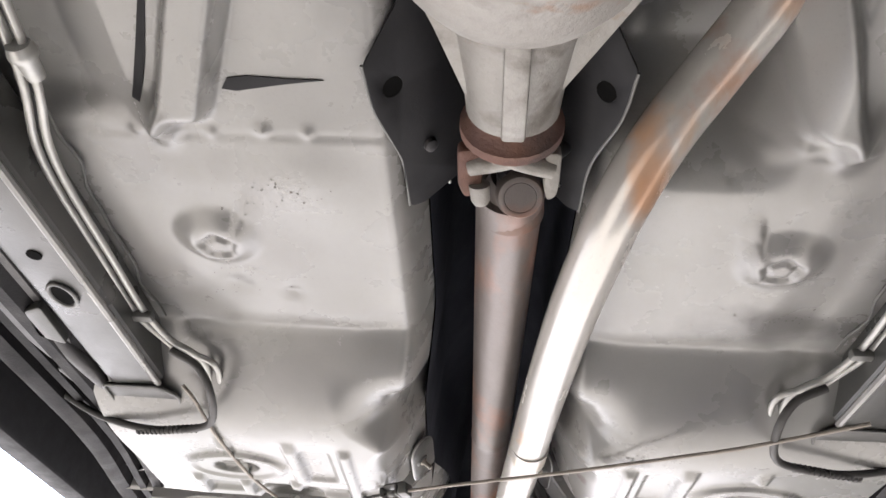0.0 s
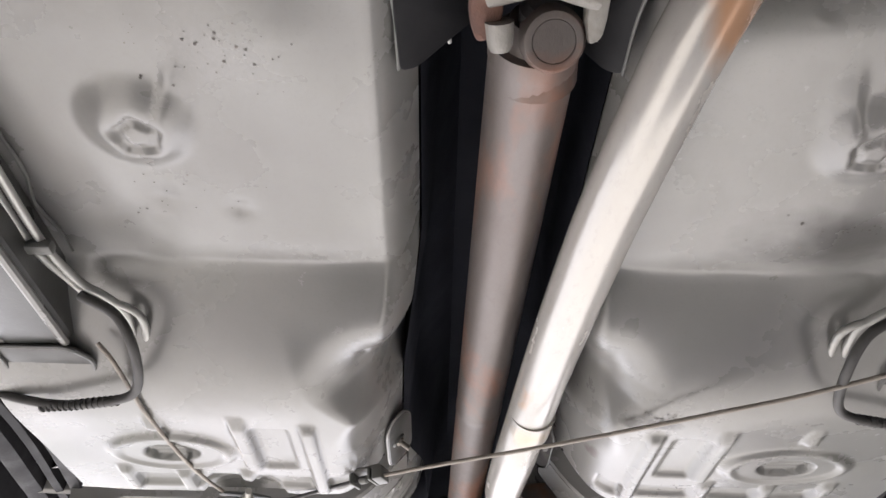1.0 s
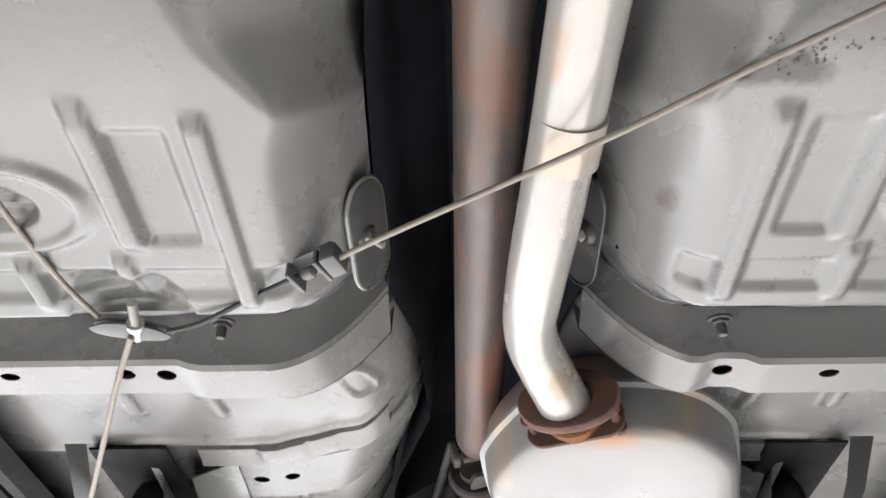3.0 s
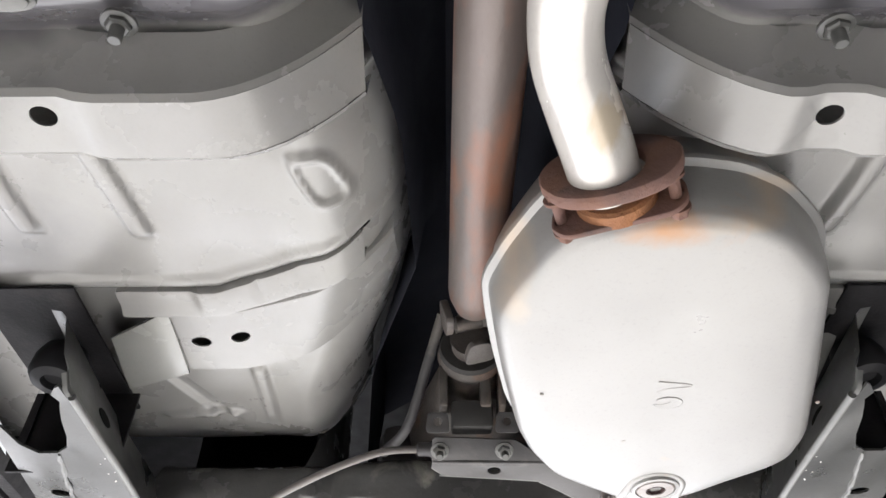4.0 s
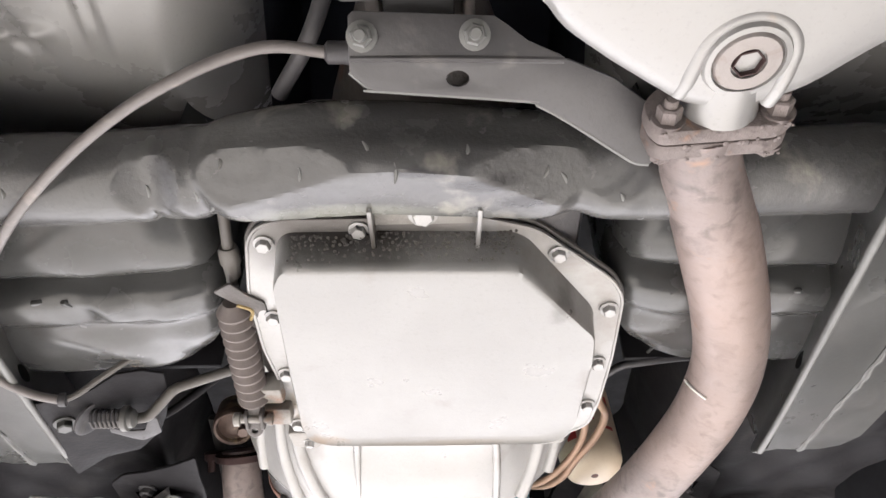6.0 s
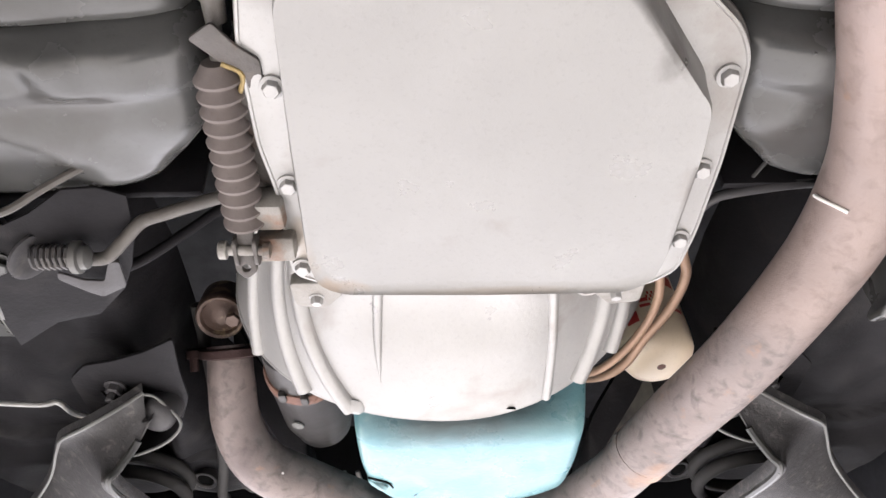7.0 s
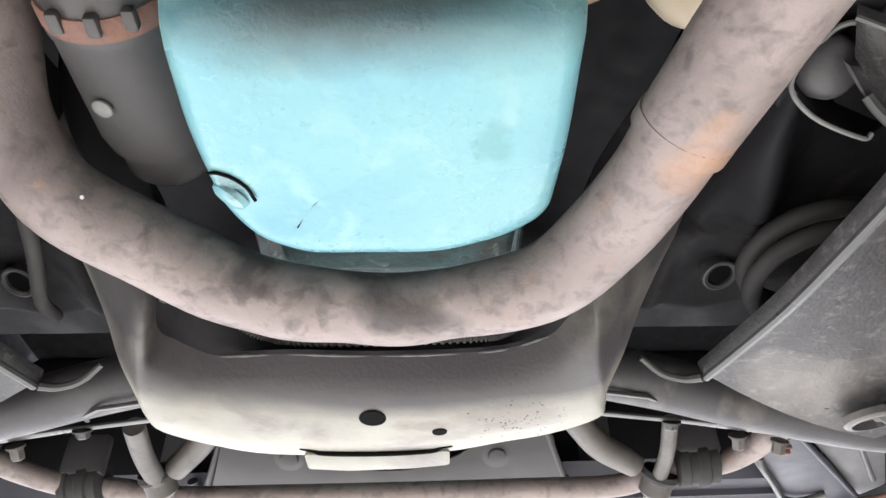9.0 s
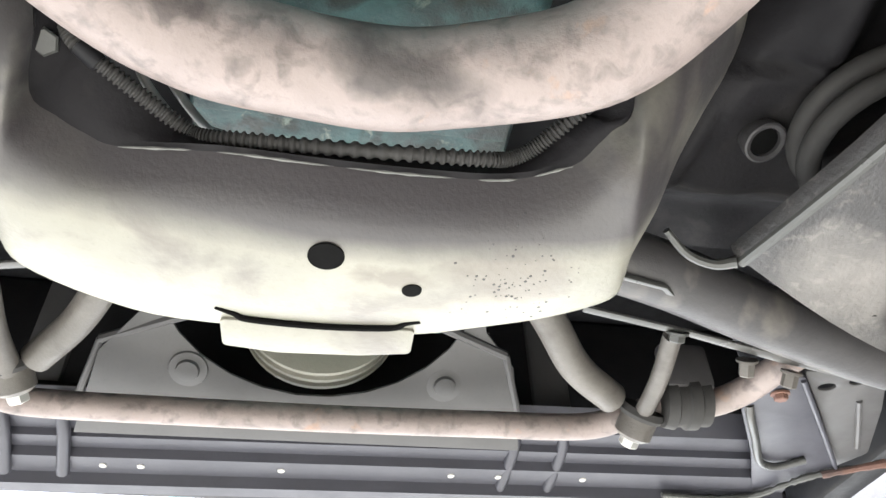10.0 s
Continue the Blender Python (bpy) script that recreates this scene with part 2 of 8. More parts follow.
M_SCALE = material("orange_rust_scale", (0.34, 0.15, 0.06), (0.22, 0.10, 0.05), rough=0.9, scale=40, fine=260, mix=0.9, bump=0.8)
M_TOE = material("glossy_undercoat_grey", (0.088, 0.089, 0.087), (0.056, 0.057, 0.056), rough=0.24, scale=9, fine=240, mix=0.8, bump=0.08, dirt=(0.06, 0.058, 0.055), dirt_at=0.58, dirt_scale=11, rust=(0.03, 0.028, 0.026), rust_at=0.80, rust_scale=80)
M_BEAMPAINT = material("pale_primer", (0.28, 0.28, 0.262), (0.24, 0.24, 0.225), rough=0.26, spec=0.8, rough_var=0.08, scale=10, fine=260, mix=0.6, bump=0.08)
M_BRACKET = material("satin_bracket_paint", (0.078, 0.075, 0.076), (0.052, 0.050, 0.051), rough=0.40, scale=14, fine=260, mix=0.8, bump=0.12, dirt=(0.16, 0.15, 0.14), dirt_at=0.66, dirt_scale=14)
# Spots: some grime, plus the shade of the legs and rear lip painted in.
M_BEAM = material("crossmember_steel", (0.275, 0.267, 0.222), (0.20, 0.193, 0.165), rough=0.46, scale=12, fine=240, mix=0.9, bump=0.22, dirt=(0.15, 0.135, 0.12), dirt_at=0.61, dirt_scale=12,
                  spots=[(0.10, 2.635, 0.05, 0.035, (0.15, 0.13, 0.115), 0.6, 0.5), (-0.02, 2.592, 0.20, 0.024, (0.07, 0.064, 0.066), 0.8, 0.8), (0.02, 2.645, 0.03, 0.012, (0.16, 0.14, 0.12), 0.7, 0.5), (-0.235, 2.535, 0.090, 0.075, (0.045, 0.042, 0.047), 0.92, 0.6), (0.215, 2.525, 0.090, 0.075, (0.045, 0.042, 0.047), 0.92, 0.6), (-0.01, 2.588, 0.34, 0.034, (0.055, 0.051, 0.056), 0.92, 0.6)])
M_BOLT = material("zinc_bolt", (0.55, 0.54, 0.51), (0.4, 0.38, 0.35), rough=0.45, metal=0.6, scale=60, fine=400, bump=0.1)
M_CABLE = material("braided_cable", (0.36, 0.325, 0.285), (0.24, 0.21, 0.18), rough=0.6, metal=0.2, scale=40, fine=400, bump=0.3)
M_BRAKELINE = material("plated_brake_line", (0.46, 0.46, 0.44), (0.33, 0.33, 0.32), rough=0.4, metal=0.4, scale=18, fine=300, bump=0.05)
M_FILTER = material("cream_filter_paint", (0.78, 0.66, 0.50), (0.72, 0.58, 0.42), rough=0.4, scale=12, fine=240, bump=0.05, rust=(0.35, 0.17, 0.07), rust_at=0.78, rust_scale=22)
M_RED = material("red_print", (0.55, 0.06, 0.05), (0.45, 0.05, 0.05), rough=0.45, scale=30, fine=300, bump=0.02)
# Near-black colour that stands in for the shade inside holes and gaps.
M_HOLE = material("hole_shadow_black", (0.005, 0.005, 0.005), (0.008, 0.008, 0.008), rough=0.9, scale=20, fine=200, spec=0.05)
M_COOLER = material("copper_cooler_line", (0.34, 0.225, 0.155), (0.25, 0.16, 0.11), rough=0.5, metal=0.3, scale=18, fine=240, bump=0.1)
M_GOLD = material("yellow_passivated_zinc", (0.42, 0.31, 0.12), (0.22, 0.17, 0.09), rough=0.45, metal=0.3, scale=60, fine=300, mix=0.9, bump=0.3, dirt=(0.12, 0.10, 0.07), dirt_at=0.58, dirt_scale=90)
M_BOOT = material("ribbed_grey_rubber", (0.165, 0.14, 0.13), (0.10, 0.085, 0.08), rough=0.7, scale=25, fine=260, bump=0.15)
M_ARM = material("speckled_suspension_steel", (0.048, 0.046, 0.047), (0.028, 0.027, 0.028), rough=0.5, scale=14, fine=240, mix=0.9, bump=0.5, dirt=(0.10, 0.093, 0.088), dirt_at=0.62, dirt_scale=95, spread=0.05,
                 spots=[(0.36, 2.64, 0.08, 0.07, (0.30, 0.28, 0.26), 0.7, 1.2), (-0.42, 2.62, 0.08, 0.07, (0.30, 0.28, 0.26), 0.7, 1.2)])
M_BLOCKER = material("dark_blocker_wall", (0.07, 0.066, 0.068), (0.05, 0.047, 0.049), rough=0.85, scale=1.2, fine=50, bump=0.2)
M_STARTER = material("starter_grey_paint", (0.062, 0.059, 0.060), (0.042, 0.040, 0.040), rough=0.42, scale=14, fine=260, mix=0.8, bump=0.12, dirt=(0.05, 0.046, 0.044), dirt_at=0.6, dirt_scale=12, spec=0.4)
M_TOWER = material("grimy_black_chassis_paint", (0.018, 0.0172, 0.019), (0.010, 0.0096, 0.011), rough=0.58, scale=11, fine=220, mix=0.9, bump=0.25, dirt=(0.028, 0.0265, 0.027), dirt_at=0.62, dirt_scale=16, spread=0.06, spec=0.12)
M_ROD = material("greasy_grey_steel", (0.13, 0.12, 0.108), (0.07, 0.064, 0.058), rough=0.5, scale=18, fine=220, mix=0.9, bump=0.3, dirt=(0.07, 0.062, 0.055), dirt_at=0.57, dirt_scale=20)
M_RUSTCAN = material("rust_flecked_plated_can", (0.15, 0.105, 0.085), (0.09, 0.06, 0.05), rough=0.4, metal=0.3, scale=22, fine=200, mix=0.9, bump=0.4, dirt=(0.34, 0.26, 0.17), dirt_at=0.60, dirt_scale=26, spread=0.03)
M_HOSE = material("dusty_grey_rubber", (0.085, 0.083, 0.082), (0.055, 0.053, 0.052), rough=0.6, scale=30, fine=300, bump=0.1, spec=0.4)
M_TAIL = material("oily_dark_casting", (0.105, 0.095, 0.088), (0.06, 0.053, 0.05), rough=0.5, scale=22, fine=180, mix=0.9, bump=0.5, dirt=(0.16, 0.13, 0.11), dirt_at=0.62, dirt_scale=22, rust=(0.13, 0.075, 0.05), rust_at=0.62, rust_scale=20)
M_SPEEDO = material("worn_cable_sheath", (0.17, 0.155, 0.148), (0.10, 0.09, 0.085), rough=0.42, scale=40, fine=300, bump=0.15, dirt=(0.30, 0.26, 0.23), dirt_at=0.62, dirt_scale=22)
M_SOOT = material("oily_grime", (0.06, 0.055, 0.05), (0.11, 0.10, 0.09), rough=0.5, scale=40, fine=300, bump=0.5)
M_WHITE = material("white_mark", (0.85, 0.83, 0.80), (0.75, 0.73, 0.70), rough=0.6, scale=40, fine=300, bump=0.05)
M_PLASTIC = material("dark_grey_plastic", (0.085, 0.083, 0.085), (0.06, 0.058, 0.06), rough=0.5, scale=14, fine=300, bump=0.05)
M_BLUEGREY = material("radiator_support_paint", (0.058, 0.058, 0.072), (0.04, 0.04, 0.05), rough=0.45, scale=12, fine=240, bump=0.08)


# ---- mesh builders ----
def mesh_of(name, bm, mat, angle=38):
    bmesh.ops.recalc_face_normals(bm, faces=bm.faces)
    me = bpy.data.meshes.new(name)
    bm.to_mesh(me)
    bm.free()
    me.polygons.foreach_set("use_smooth", [True] * len(me.polygons))
    me.set_sharp_from_angle(angle=radians(angle))
    me.materials.append(mat)
    return me


def part(name, bm, mat, parent=None, label="", angle=38):
    me = bm if isinstance(bm, bpy.types.Mesh) else mesh_of(name, bm, mat, angle)
    ob = new(name, me)
    if parent is not None:
        ob.parent = parent
        ob.matrix_parent_inverse = parent_world(parent).inverted()
    if label:
        ob["label"] = label
    return ob


def parent_world(ob):
    m = ob.matrix_basis.copy()
    while ob.parent is not None:
        m = ob.parent.matrix_basis @ ob.matrix_parent_inverse @ m
        ob = ob.parent
    return m


def thing(name, label, category, at=(0, 0, 0), group="", kind=""):
    e = new(name)
    e.location = at
    e.empty_display_size = 0.02
    return tagged(e, label, category, group, kind)


def frames_along(pts):
    """Tangents and carried normals along a line of points."""
    tan = []
    for i in range(len(pts)):
        a, b = pts[max(0, i - 1)], pts[min(len(pts) - 1, i + 1)]
        tan.append((b - a).normalized())
    n = tan[0].orthogonal().normalized()
    out = []
    for t in tan:
        n = (n - t * n.dot(t)).normalized()
        out.append((t, n, t.cross(n)))
    return out


def spline(pts, steps=8):
    """Catmull-Rom through points of any length (x, y, z, more)."""
    p = [np.array(q, float) for q in pts]
    p = [2 * p[0] - p[1]] + p + [2 * p[-1] - p[-2]]
    out = []
    for i in range(1, len(p) - 2):
        for k in range(steps):
            t = k / steps
            out.append(0.5 * (2 * p[i] + (p[i + 1] - p[i - 1]) * t + (2 * p[i - 1] - 5 * p[i] + 4 * p[i + 1] - p[i + 2]) * t * t
                              + (3 * p[i] - p[i - 1] - 3 * p[i + 1] + p[i + 2]) * t ** 3))
    out.append(p[-2])
    return out


def rings(bm, loops, closed=True, cap0=True, cap1=True):
    vs = [[bm.verts.new(c) for c in loop] for loop in loops]
    for a, b in zip(vs, vs[1:]):
        n = len(a)
        for i in range(n if closed else n - 1):
            j = (i + 1) % n
            bm.faces.new((a[i], a[j], b[j], b[i]))
    if closed and cap0:
        bm.faces.new(vs[0])
    if closed and cap1:
        bm.faces.new(vs[-1][::-1])
    return vs


def sweep(pts, r, seg=18, steps=8, squash=None, bm=None, cap=True):
    """A round rod or tube's outside along a smooth line; points may carry their own radius as a fourth number."""
    bm = bm or bmesh.new()
    q = spline(pts, steps) if steps > 1 else [np.array(p, float) for p in pts]
    pos = [Vector(c[:3]) for c in q]
    rad = [c[3] if len(c) > 3 else r for c in q]
    loops = []
    for k, (c, rr, (t, n, b)) in enumerate(zip(pos, rad, frames_along(pos))):
        f = squash(k / (len(pos) - 1)) if squash else (lambda a: 1.0)
        loops.append([c + (n * math.cos(a) + b * math.sin(a)) * rr * f(a) for a in (2 * math.pi * i / seg for i in range(seg))])
    rings(bm, loops, True, cap, cap)
    return bm


def lathe(p, d, profile, seg=28, bm=None):
    """Turns (distance along, radius) rows about the axis from p towards d."""
    bm = bm or bmesh.new()
    p, d = Vector(p), Vector(d).normalized()
    n = d.orthogonal().normalized()
    b = d.cross(n)
    loops = [[p + d * s + (n * math.cos(a) + b * math.sin(a)) * max(r, 0.0002) for a in (2 * math.pi * i / seg for i in range(seg))] for s, r in profile]
    rings(bm, loops)
    return bm


def axes(origin, u, v):
    """A pose whose x runs along u, y near v and z across both."""
    u = Vector(u).normalized()
    w = u.cross(Vector(v)).normalized()
    v = w.cross(u)
    return Matrix(((u.x, v.x, w.x, origin[0]), (u.y, v.y, w.y, origin[1]), (u.z, v.z, w.z, origin[2]), (0, 0, 0, 1)))


def box(size, m=None, bevel=0.0, bm=None, seg=2):
    b = bmesh.new()
    bmesh.ops.create_cube(b, size=1, matrix=Matrix.Diagonal((*size, 1)))
    if bevel:
        bmesh.ops.bevel(b, geom=list(b.edges), offset=bevel, segments=seg, affect="EDGES", profile=0.5)
    if m is not None:
        bmesh.ops.transform(b, matrix=m, verts=b.verts)
    return join(bm, b)


def join(bm, b):
    if bm is None:
        return b
    me = bpy.data.meshes.new("tmp")
    b.to_mesh(me)
    b.free()
    bm.from_mesh(me)
    bpy.data.meshes.remove(me)
    return bm


def disc(c, r, n=14, ry=None, turn=0.0):
    ry = ry or r
    out = []
    for i in range(n):
        a = 2 * math.pi * i / n
        x, y = r * math.cos(a), ry * math.sin(a)
        out.append((c[0] + x * math.cos(turn) - y * math.sin(turn), c[1] + x * math.sin(turn) + y * math.cos(turn)))
    return out


def rounded(pts, r, n=4):
    """A polygon with rounded corners."""
    out = []
    k = len(pts)
    for i in range(k):
        p, a, b = Vector(pts[i]), Vector(pts[i - 1]), Vector(pts[(i + 1) % k])
        ra = min(r, (a - p).length * 0.45, (b - p).length * 0.45)
        s, e = p + (a - p).normalized() * ra, p + (b - p).normalized() * ra
        for j in range(n + 1):
            t = j / n
            q = s * (1 - t) ** 2 + p * 2 * t * (1 - t) + e * t * t
            out.append((q.x, q.y))
    return out


def sheet(outline, thick, m=None, holes=(), bevel=0.0, shape=None, cuts=0):
    """A plate of a given outline with holes right through it, in the pose m; shape(u, v) lifts it across."""
    bm = bmesh.new()
    edges = []
    for loop in (outline, *holes):
        vs = [bm.verts.new((p[0], p[1], 0)) for p in loop]
        edges += [bm.edges.new((vs[i], vs[(i + 1) % len(vs)])) for i in range(len(vs))]
    bmesh.ops.triangle_fill(bm, use_beauty=True, use_dissolve=False, edges=edges, normal=(0, 0, 1))
    if cuts:
        bmesh.ops.subdivide_edges(bm, edges=[e for e in bm.edges if not e.is_boundary] + [e for e in bm.edges if e.is_boundary and e.calc_length() > 0.03], cuts=cuts, use_grid_fill=True)
        bmesh.ops.triangulate(bm, faces=bm.faces)
    res = bmesh.ops.extrude_face_region(bm, geom=list(bm.faces))
    top = [g for g in res["geom"] if isinstance(g, bmesh.types.BMVert)]
    bmesh.ops.translate(bm, vec=(0, 0, thick), verts=top)
    if shape:
        for v in bm.verts:
            v.co.z += shape(v.co.x, v.co.y)
    if bevel:
        bmesh.ops.recalc_face_normals(bm, faces=bm.faces)
        es = [e for e in bm.edges if len(e.link_faces) == 2 and e.calc_face_angle(0) > 1.0]
        bmesh.ops.bevel(bm, geom=es, offset=bevel, segments=2, affect="EDGES", profile=0.5)
    if m is not None:
        bmesh.ops.transform(bm, matrix=m, verts=bm.verts)
    return bm


def field(x0, x1, nx, y0, y1, ny, f, warp=None):
    """Pressed sheet metal: a fine net lifted to f(x, y), with its upper skin."""
    xs, ys = np.linspace(x0, x1, nx), np.linspace(y0, y1, ny)
    X, Y = np.meshgrid(xs, ys)
    if warp:
        X = warp(X, Y)
    Z = f(X, Y)
    low = np.stack([X, Y, Z], -1).reshape(-1, 3)
    i = np.arange(nx * ny).reshape(ny, nx)
    a, b, c, d = i[:-1, :-1].ravel(), i[:-1, 1:].ravel(), i[1:, 1:].ravel(), i[1:, :-1].ravel()
    me = bpy.data.meshes.new("pressing")
    n = nx * ny
    me.from_pydata(low.tolist(), [], np.stack([a, d, c, b], 1).tolist())
    me.polygons.foreach_set("use_smooth", [True] * len(me.polygons))
    return me


def step(x, a, b):
    t = np.clip((x - a) / (b - a), 0, 1)
    return t * t * (3 - 2 * t)


def bump_in(x, a, b, w):
    return step(x, a - w, a + w) * (1 - step(x, b - w, b + w))


def hexbolt(p, d, r=0.007, h=0.005, washer=1.35, stud=0.0, bm=None):
    """A hex head on a washer, sitting at p and pointing along d."""
    d = Vector(d).normalized()
    bm = lathe(Vector(p) - d * 0.001, d, [(0, r * washer), (0.0022, r * washer), (0.0026, r * washer * 0.92)], 18, bm)
    lathe(Vector(p) + d * 0.001, d, [(0, r), (h, r), (h + 0.0012, r * 0.82)], 6, bm)
    if stud:
        lathe(Vector(p), d, [(0, r * 0.55), (h + stud, r * 0.55), (h + stud + 0.001, r * 0.45)], 12, bm)
    return bm


BOLT_MESH = {}


def bolt(parent, p, d=(0, 0, -1), r=0.007, h=0.005, mat=None, stud=0.0, name="bolt", label=""):
    """A bolt of shared mesh, turned to its place."""
    mat = mat or M_BOLT
    key = (round(r, 4), round(h, 4), mat.name, round(stud, 4))
    if key not in BOLT_MESH:
        BOLT_MESH[key] = mesh_of("bolt", hexbolt((0, 0, 0), (0, 0, 1), r, h, stud=stud), mat)
    ob = new(name, BOLT_MESH[key])
    d = Vector(d).normalized()
    ob.parent = parent
    ob.matrix_parent_inverse = parent_world(parent).inverted()
    ob.matrix_basis = Matrix.Translation(p) @ d.to_track_quat("Z", "Y").to_matrix().to_4x4()
    if label:
        ob["label"] = label
    return ob

# ---- ground, the closed body above and unseen light blockers ----
g = part("ground", box((120, 120, 0.2), pose(0, 0, -0.1)), M_CONCRETE)
tagged(g, "pale concrete yard slab under the raised car", "ground", kind="structure")


def closing(name, size, at, label, mat_=None):
    tagged(part(name, box(size, pose(*at), 0.01), mat_ or M_BLACK), label, "body", kind="structure")


closing("body_upper", (1.50, 4.6, 0.06), (0, 1.1, 2.13), "dark body closing panel above the floor of the car")
closing("body_side_left", (0.05, 4.6, 0.42), (-0.777, 1.1, 1.95), "dark body side above the sill")
closing("body_side_right", (0.05, 4.6, 0.42), (0.777, 1.1, 1.95), "dark body side above the sill")
closing("body_rear", (1.50, 0.05, 0.36), (0, -1.175, 1.92), "dark rear body panel")
# Unseen slab and walls, added to block light from above, behind and beside.
closing("roof_blocker", (8.0, 10.45, 0.1), (-1.4, -2.225, 3.3), "unseen dark slab that keeps sun and sky off the ground")
closing("wall_blocker_rear", (8.0, 0.15, 3.3), (-1.4, -7.3, 1.65), "unseen dark wall that blocks light from behind", M_BLOCKER)
closing("wall_blocker_right", (0.15, 12.0, 3.3), (1.7, -1.4, 1.65), "unseen dark wall that blocks light from the right")
closing("wall_blocker_left", (0.15, 9.4, 3.3), (-2.4, -2.75, 1.65), "unseen dark wall that blocks light from the left", M_BLOCKER)
# Added panels, hung low at the wheel arches to cut side light.
closing("arch_blocker_left", (0.02, 1.0, 0.80), (-0.72, 2.55, 1.80), "added dark panel that blocks side light at the wheel arch")
closing("arch_blocker_right", (0.02, 1.0, 0.80), (0.72, 2.55, 1.80), "added dark panel that blocks side light at the wheel arch")
closing("body_front", (1.50, 0.05, 0.35), (0, 3.375, 1.925), "dark front body panel")

TUN_Y = (-0.4, 0.30, 0.75, 0.95, 1.20, 1.32, 1.50, 1.68, 1.90)
TUN_L = (0.084, 0.084, 0.087, 0.108, 0.116, 0.092, 0.085, 0.142, 0.165)
TUN_R = (0.110, 0.105, 0.098, 0.108, 0.126, 0.104, 0.095, 0.142, 0.165)


def rib(a, y, x0, y0, y1, w, h, lean=0.0):
    """A long pressed bead that hangs h below the sheet."""
    c = x0 + lean * (y - y0)
    return h * (1 - step(np.abs(a - c), w * 0.35, w)) * bump_in(y, y0, y1, 0.008)


def oval(a, y, ca, cy, ra, ry):
    return np.sqrt(((a - ca) / ra) ** 2 + ((y - cy) / ry) ** 2)


def floor_z(x, y):
    """Underside of the pressed floor: seat pan, heel board, foot wells and toe board, with beads, dishes and the roll into the tunnel."""
    a = np.abs(x)
    left = x < 0
    edge = np.where(left, np.interp(y, TUN_Y, TUN_L), np.interp(y, TUN_Y, TUN_R))
    z = 1.746 + 0.10 * np.clip(0.44 - y, 0, 1) ** 1.0 + 0.0016 * step(y, 0.452, 0.447)
    # heel board
    s = np.clip((y - 0.742) / 0.175, 0, 1)
    drop = 0.073 * (1 - (1 - s) ** 2.2)
    lo = np.interp(y, (0.74, 0.856, 0.925, 0.98), (0.110, 0.106, 0.086, 0.060))
    strip = step(y, 0.765, 0.90) * (1 - step(a, lo - 0.01, lo + np.interp(y, (0.74, 0.88, 0.98), (0.090, 0.070, 0.022))))
    z = z - drop * (1 - strip)
    z = z - 0.0012 * bump_in(y, 0.739, 0.746, 0.003)
    # ends of the wells
    z = z + 0.036 * step(y, 1.112, 1.124) + 0.047 * step(y, 1.245, 1.275) + 0.008 * step(y, 1.468, 1.474)
    z = z + 3.0 * np.clip(y - 1.72, 0, 1) ** 2.0
    # seams
    z = z + 0.030 * step(y, 1.150, 1.190) * (1 - step(y, 1.24, 1.25)) + 0.004 * np.sin(a * 40) * bump_in(y, 1.125, 1.16, 0.006)
    ys = 1.462 - 0.40 * np.clip(0.24 - a, 0, 0.14) + 0.012 * step(a, 0.40, 0.44)
    z = z - 0.004 * bump_in(y, ys - 0.012, ys, 0.004) + 0.008 * step(y, ys - 0.002, ys + 0.008) - 0.006 * bump_in(y, ys + 0.010, ys + 0.026, 0.005) * bump_in(a, 0.150, 0.205, 0.006)
    well = step(y, 0.90, 0.93) * (1 - step(y, 1.105, 1.113))
    # beads of the foot wells
    h = rib(a, y, 0.178, 0.925, 1.10, 0.011, 0.007) + rib(a, y, 0.248, 0.905, 1.035, 0.012, 0.007) + rib(a, y, 0.262, 1.045, 1.10, 0.010, 0.006)
    h = h + rib(a, y, 0.335, 0.885, 0.935, 0.010, 0.007) + rib(a, y, 0.335, 1.05, 1.10, 0.010, 0.006) + rib(a, y, 0.40, 1.04, 1.10, 0.010, 0.006)
    z = z - h * well
    z = z + 0.005 * bump_in(a, 0.200, 0.236, 0.004) * bump_in(y, 0.935, 1.032, 0.004)
    row = bump_in(y, 1.062, 1.092, 0.004)
    z = z + 0.006 * row * (bump_in(a, 0.145, 0.168, 0.004) + bump_in(a, 0.190, 0.250, 0.004) + bump_in(a, 0.275, 0.325, 0.004) + bump_in(a, 0.345, 0.392, 0.004))
    dm = oval(x, y, -0.275, 1.112, 0.050, 0.050)
    z = z + 0.016 * np.where(y < 1.113, np.clip(1 - dm ** 2, 0, 1) ** 0.6, 0.0)
    # oval access dish
    o = oval(a, y, 0.333, 0.995, 0.070, 0.044)
    z = z - 0.006 * (1 - step(o, 0.88, 1.06)) + 0.003 * (1 - step(o, 0.74, 0.86))
    o = oval(a, y, 0.333, 0.995, 0.030, 0.019)
    z = z + 0.010 * (1 - step(o, 0.9, 1.05)) - 0.005 * (1 - step(o, 0.8, 1.0)) * (0.5 + 0.5 * np.cos((y - 0.995) * 520))
    # round drain dishes of the seat pan, with a tail towards the tunnel
    dx, dy = a - 0.259, y - 0.580
    o = np.sqrt(dx ** 2 + (dy + 0.006) ** 2)
    z = z - 0.010 * (1 - step(o, 0.018, 0.046))
    z = z - 0.005 * (1 - step(np.abs(dx + 0.035 - 0.35 * (dy + 0.03)), 0.006, 0.018)) * bump_in(y, 0.52, 0.57, 0.02) * step(dx, -0.06, -0.02)
    rr = np.sqrt(dx ** 2 + dy ** 2) * (1 + 0.12 * np.sin(5 * np.arctan2(dy, dx)))
    z = z + 0.006 * (1 - step(rr, 0.012, 0.020))
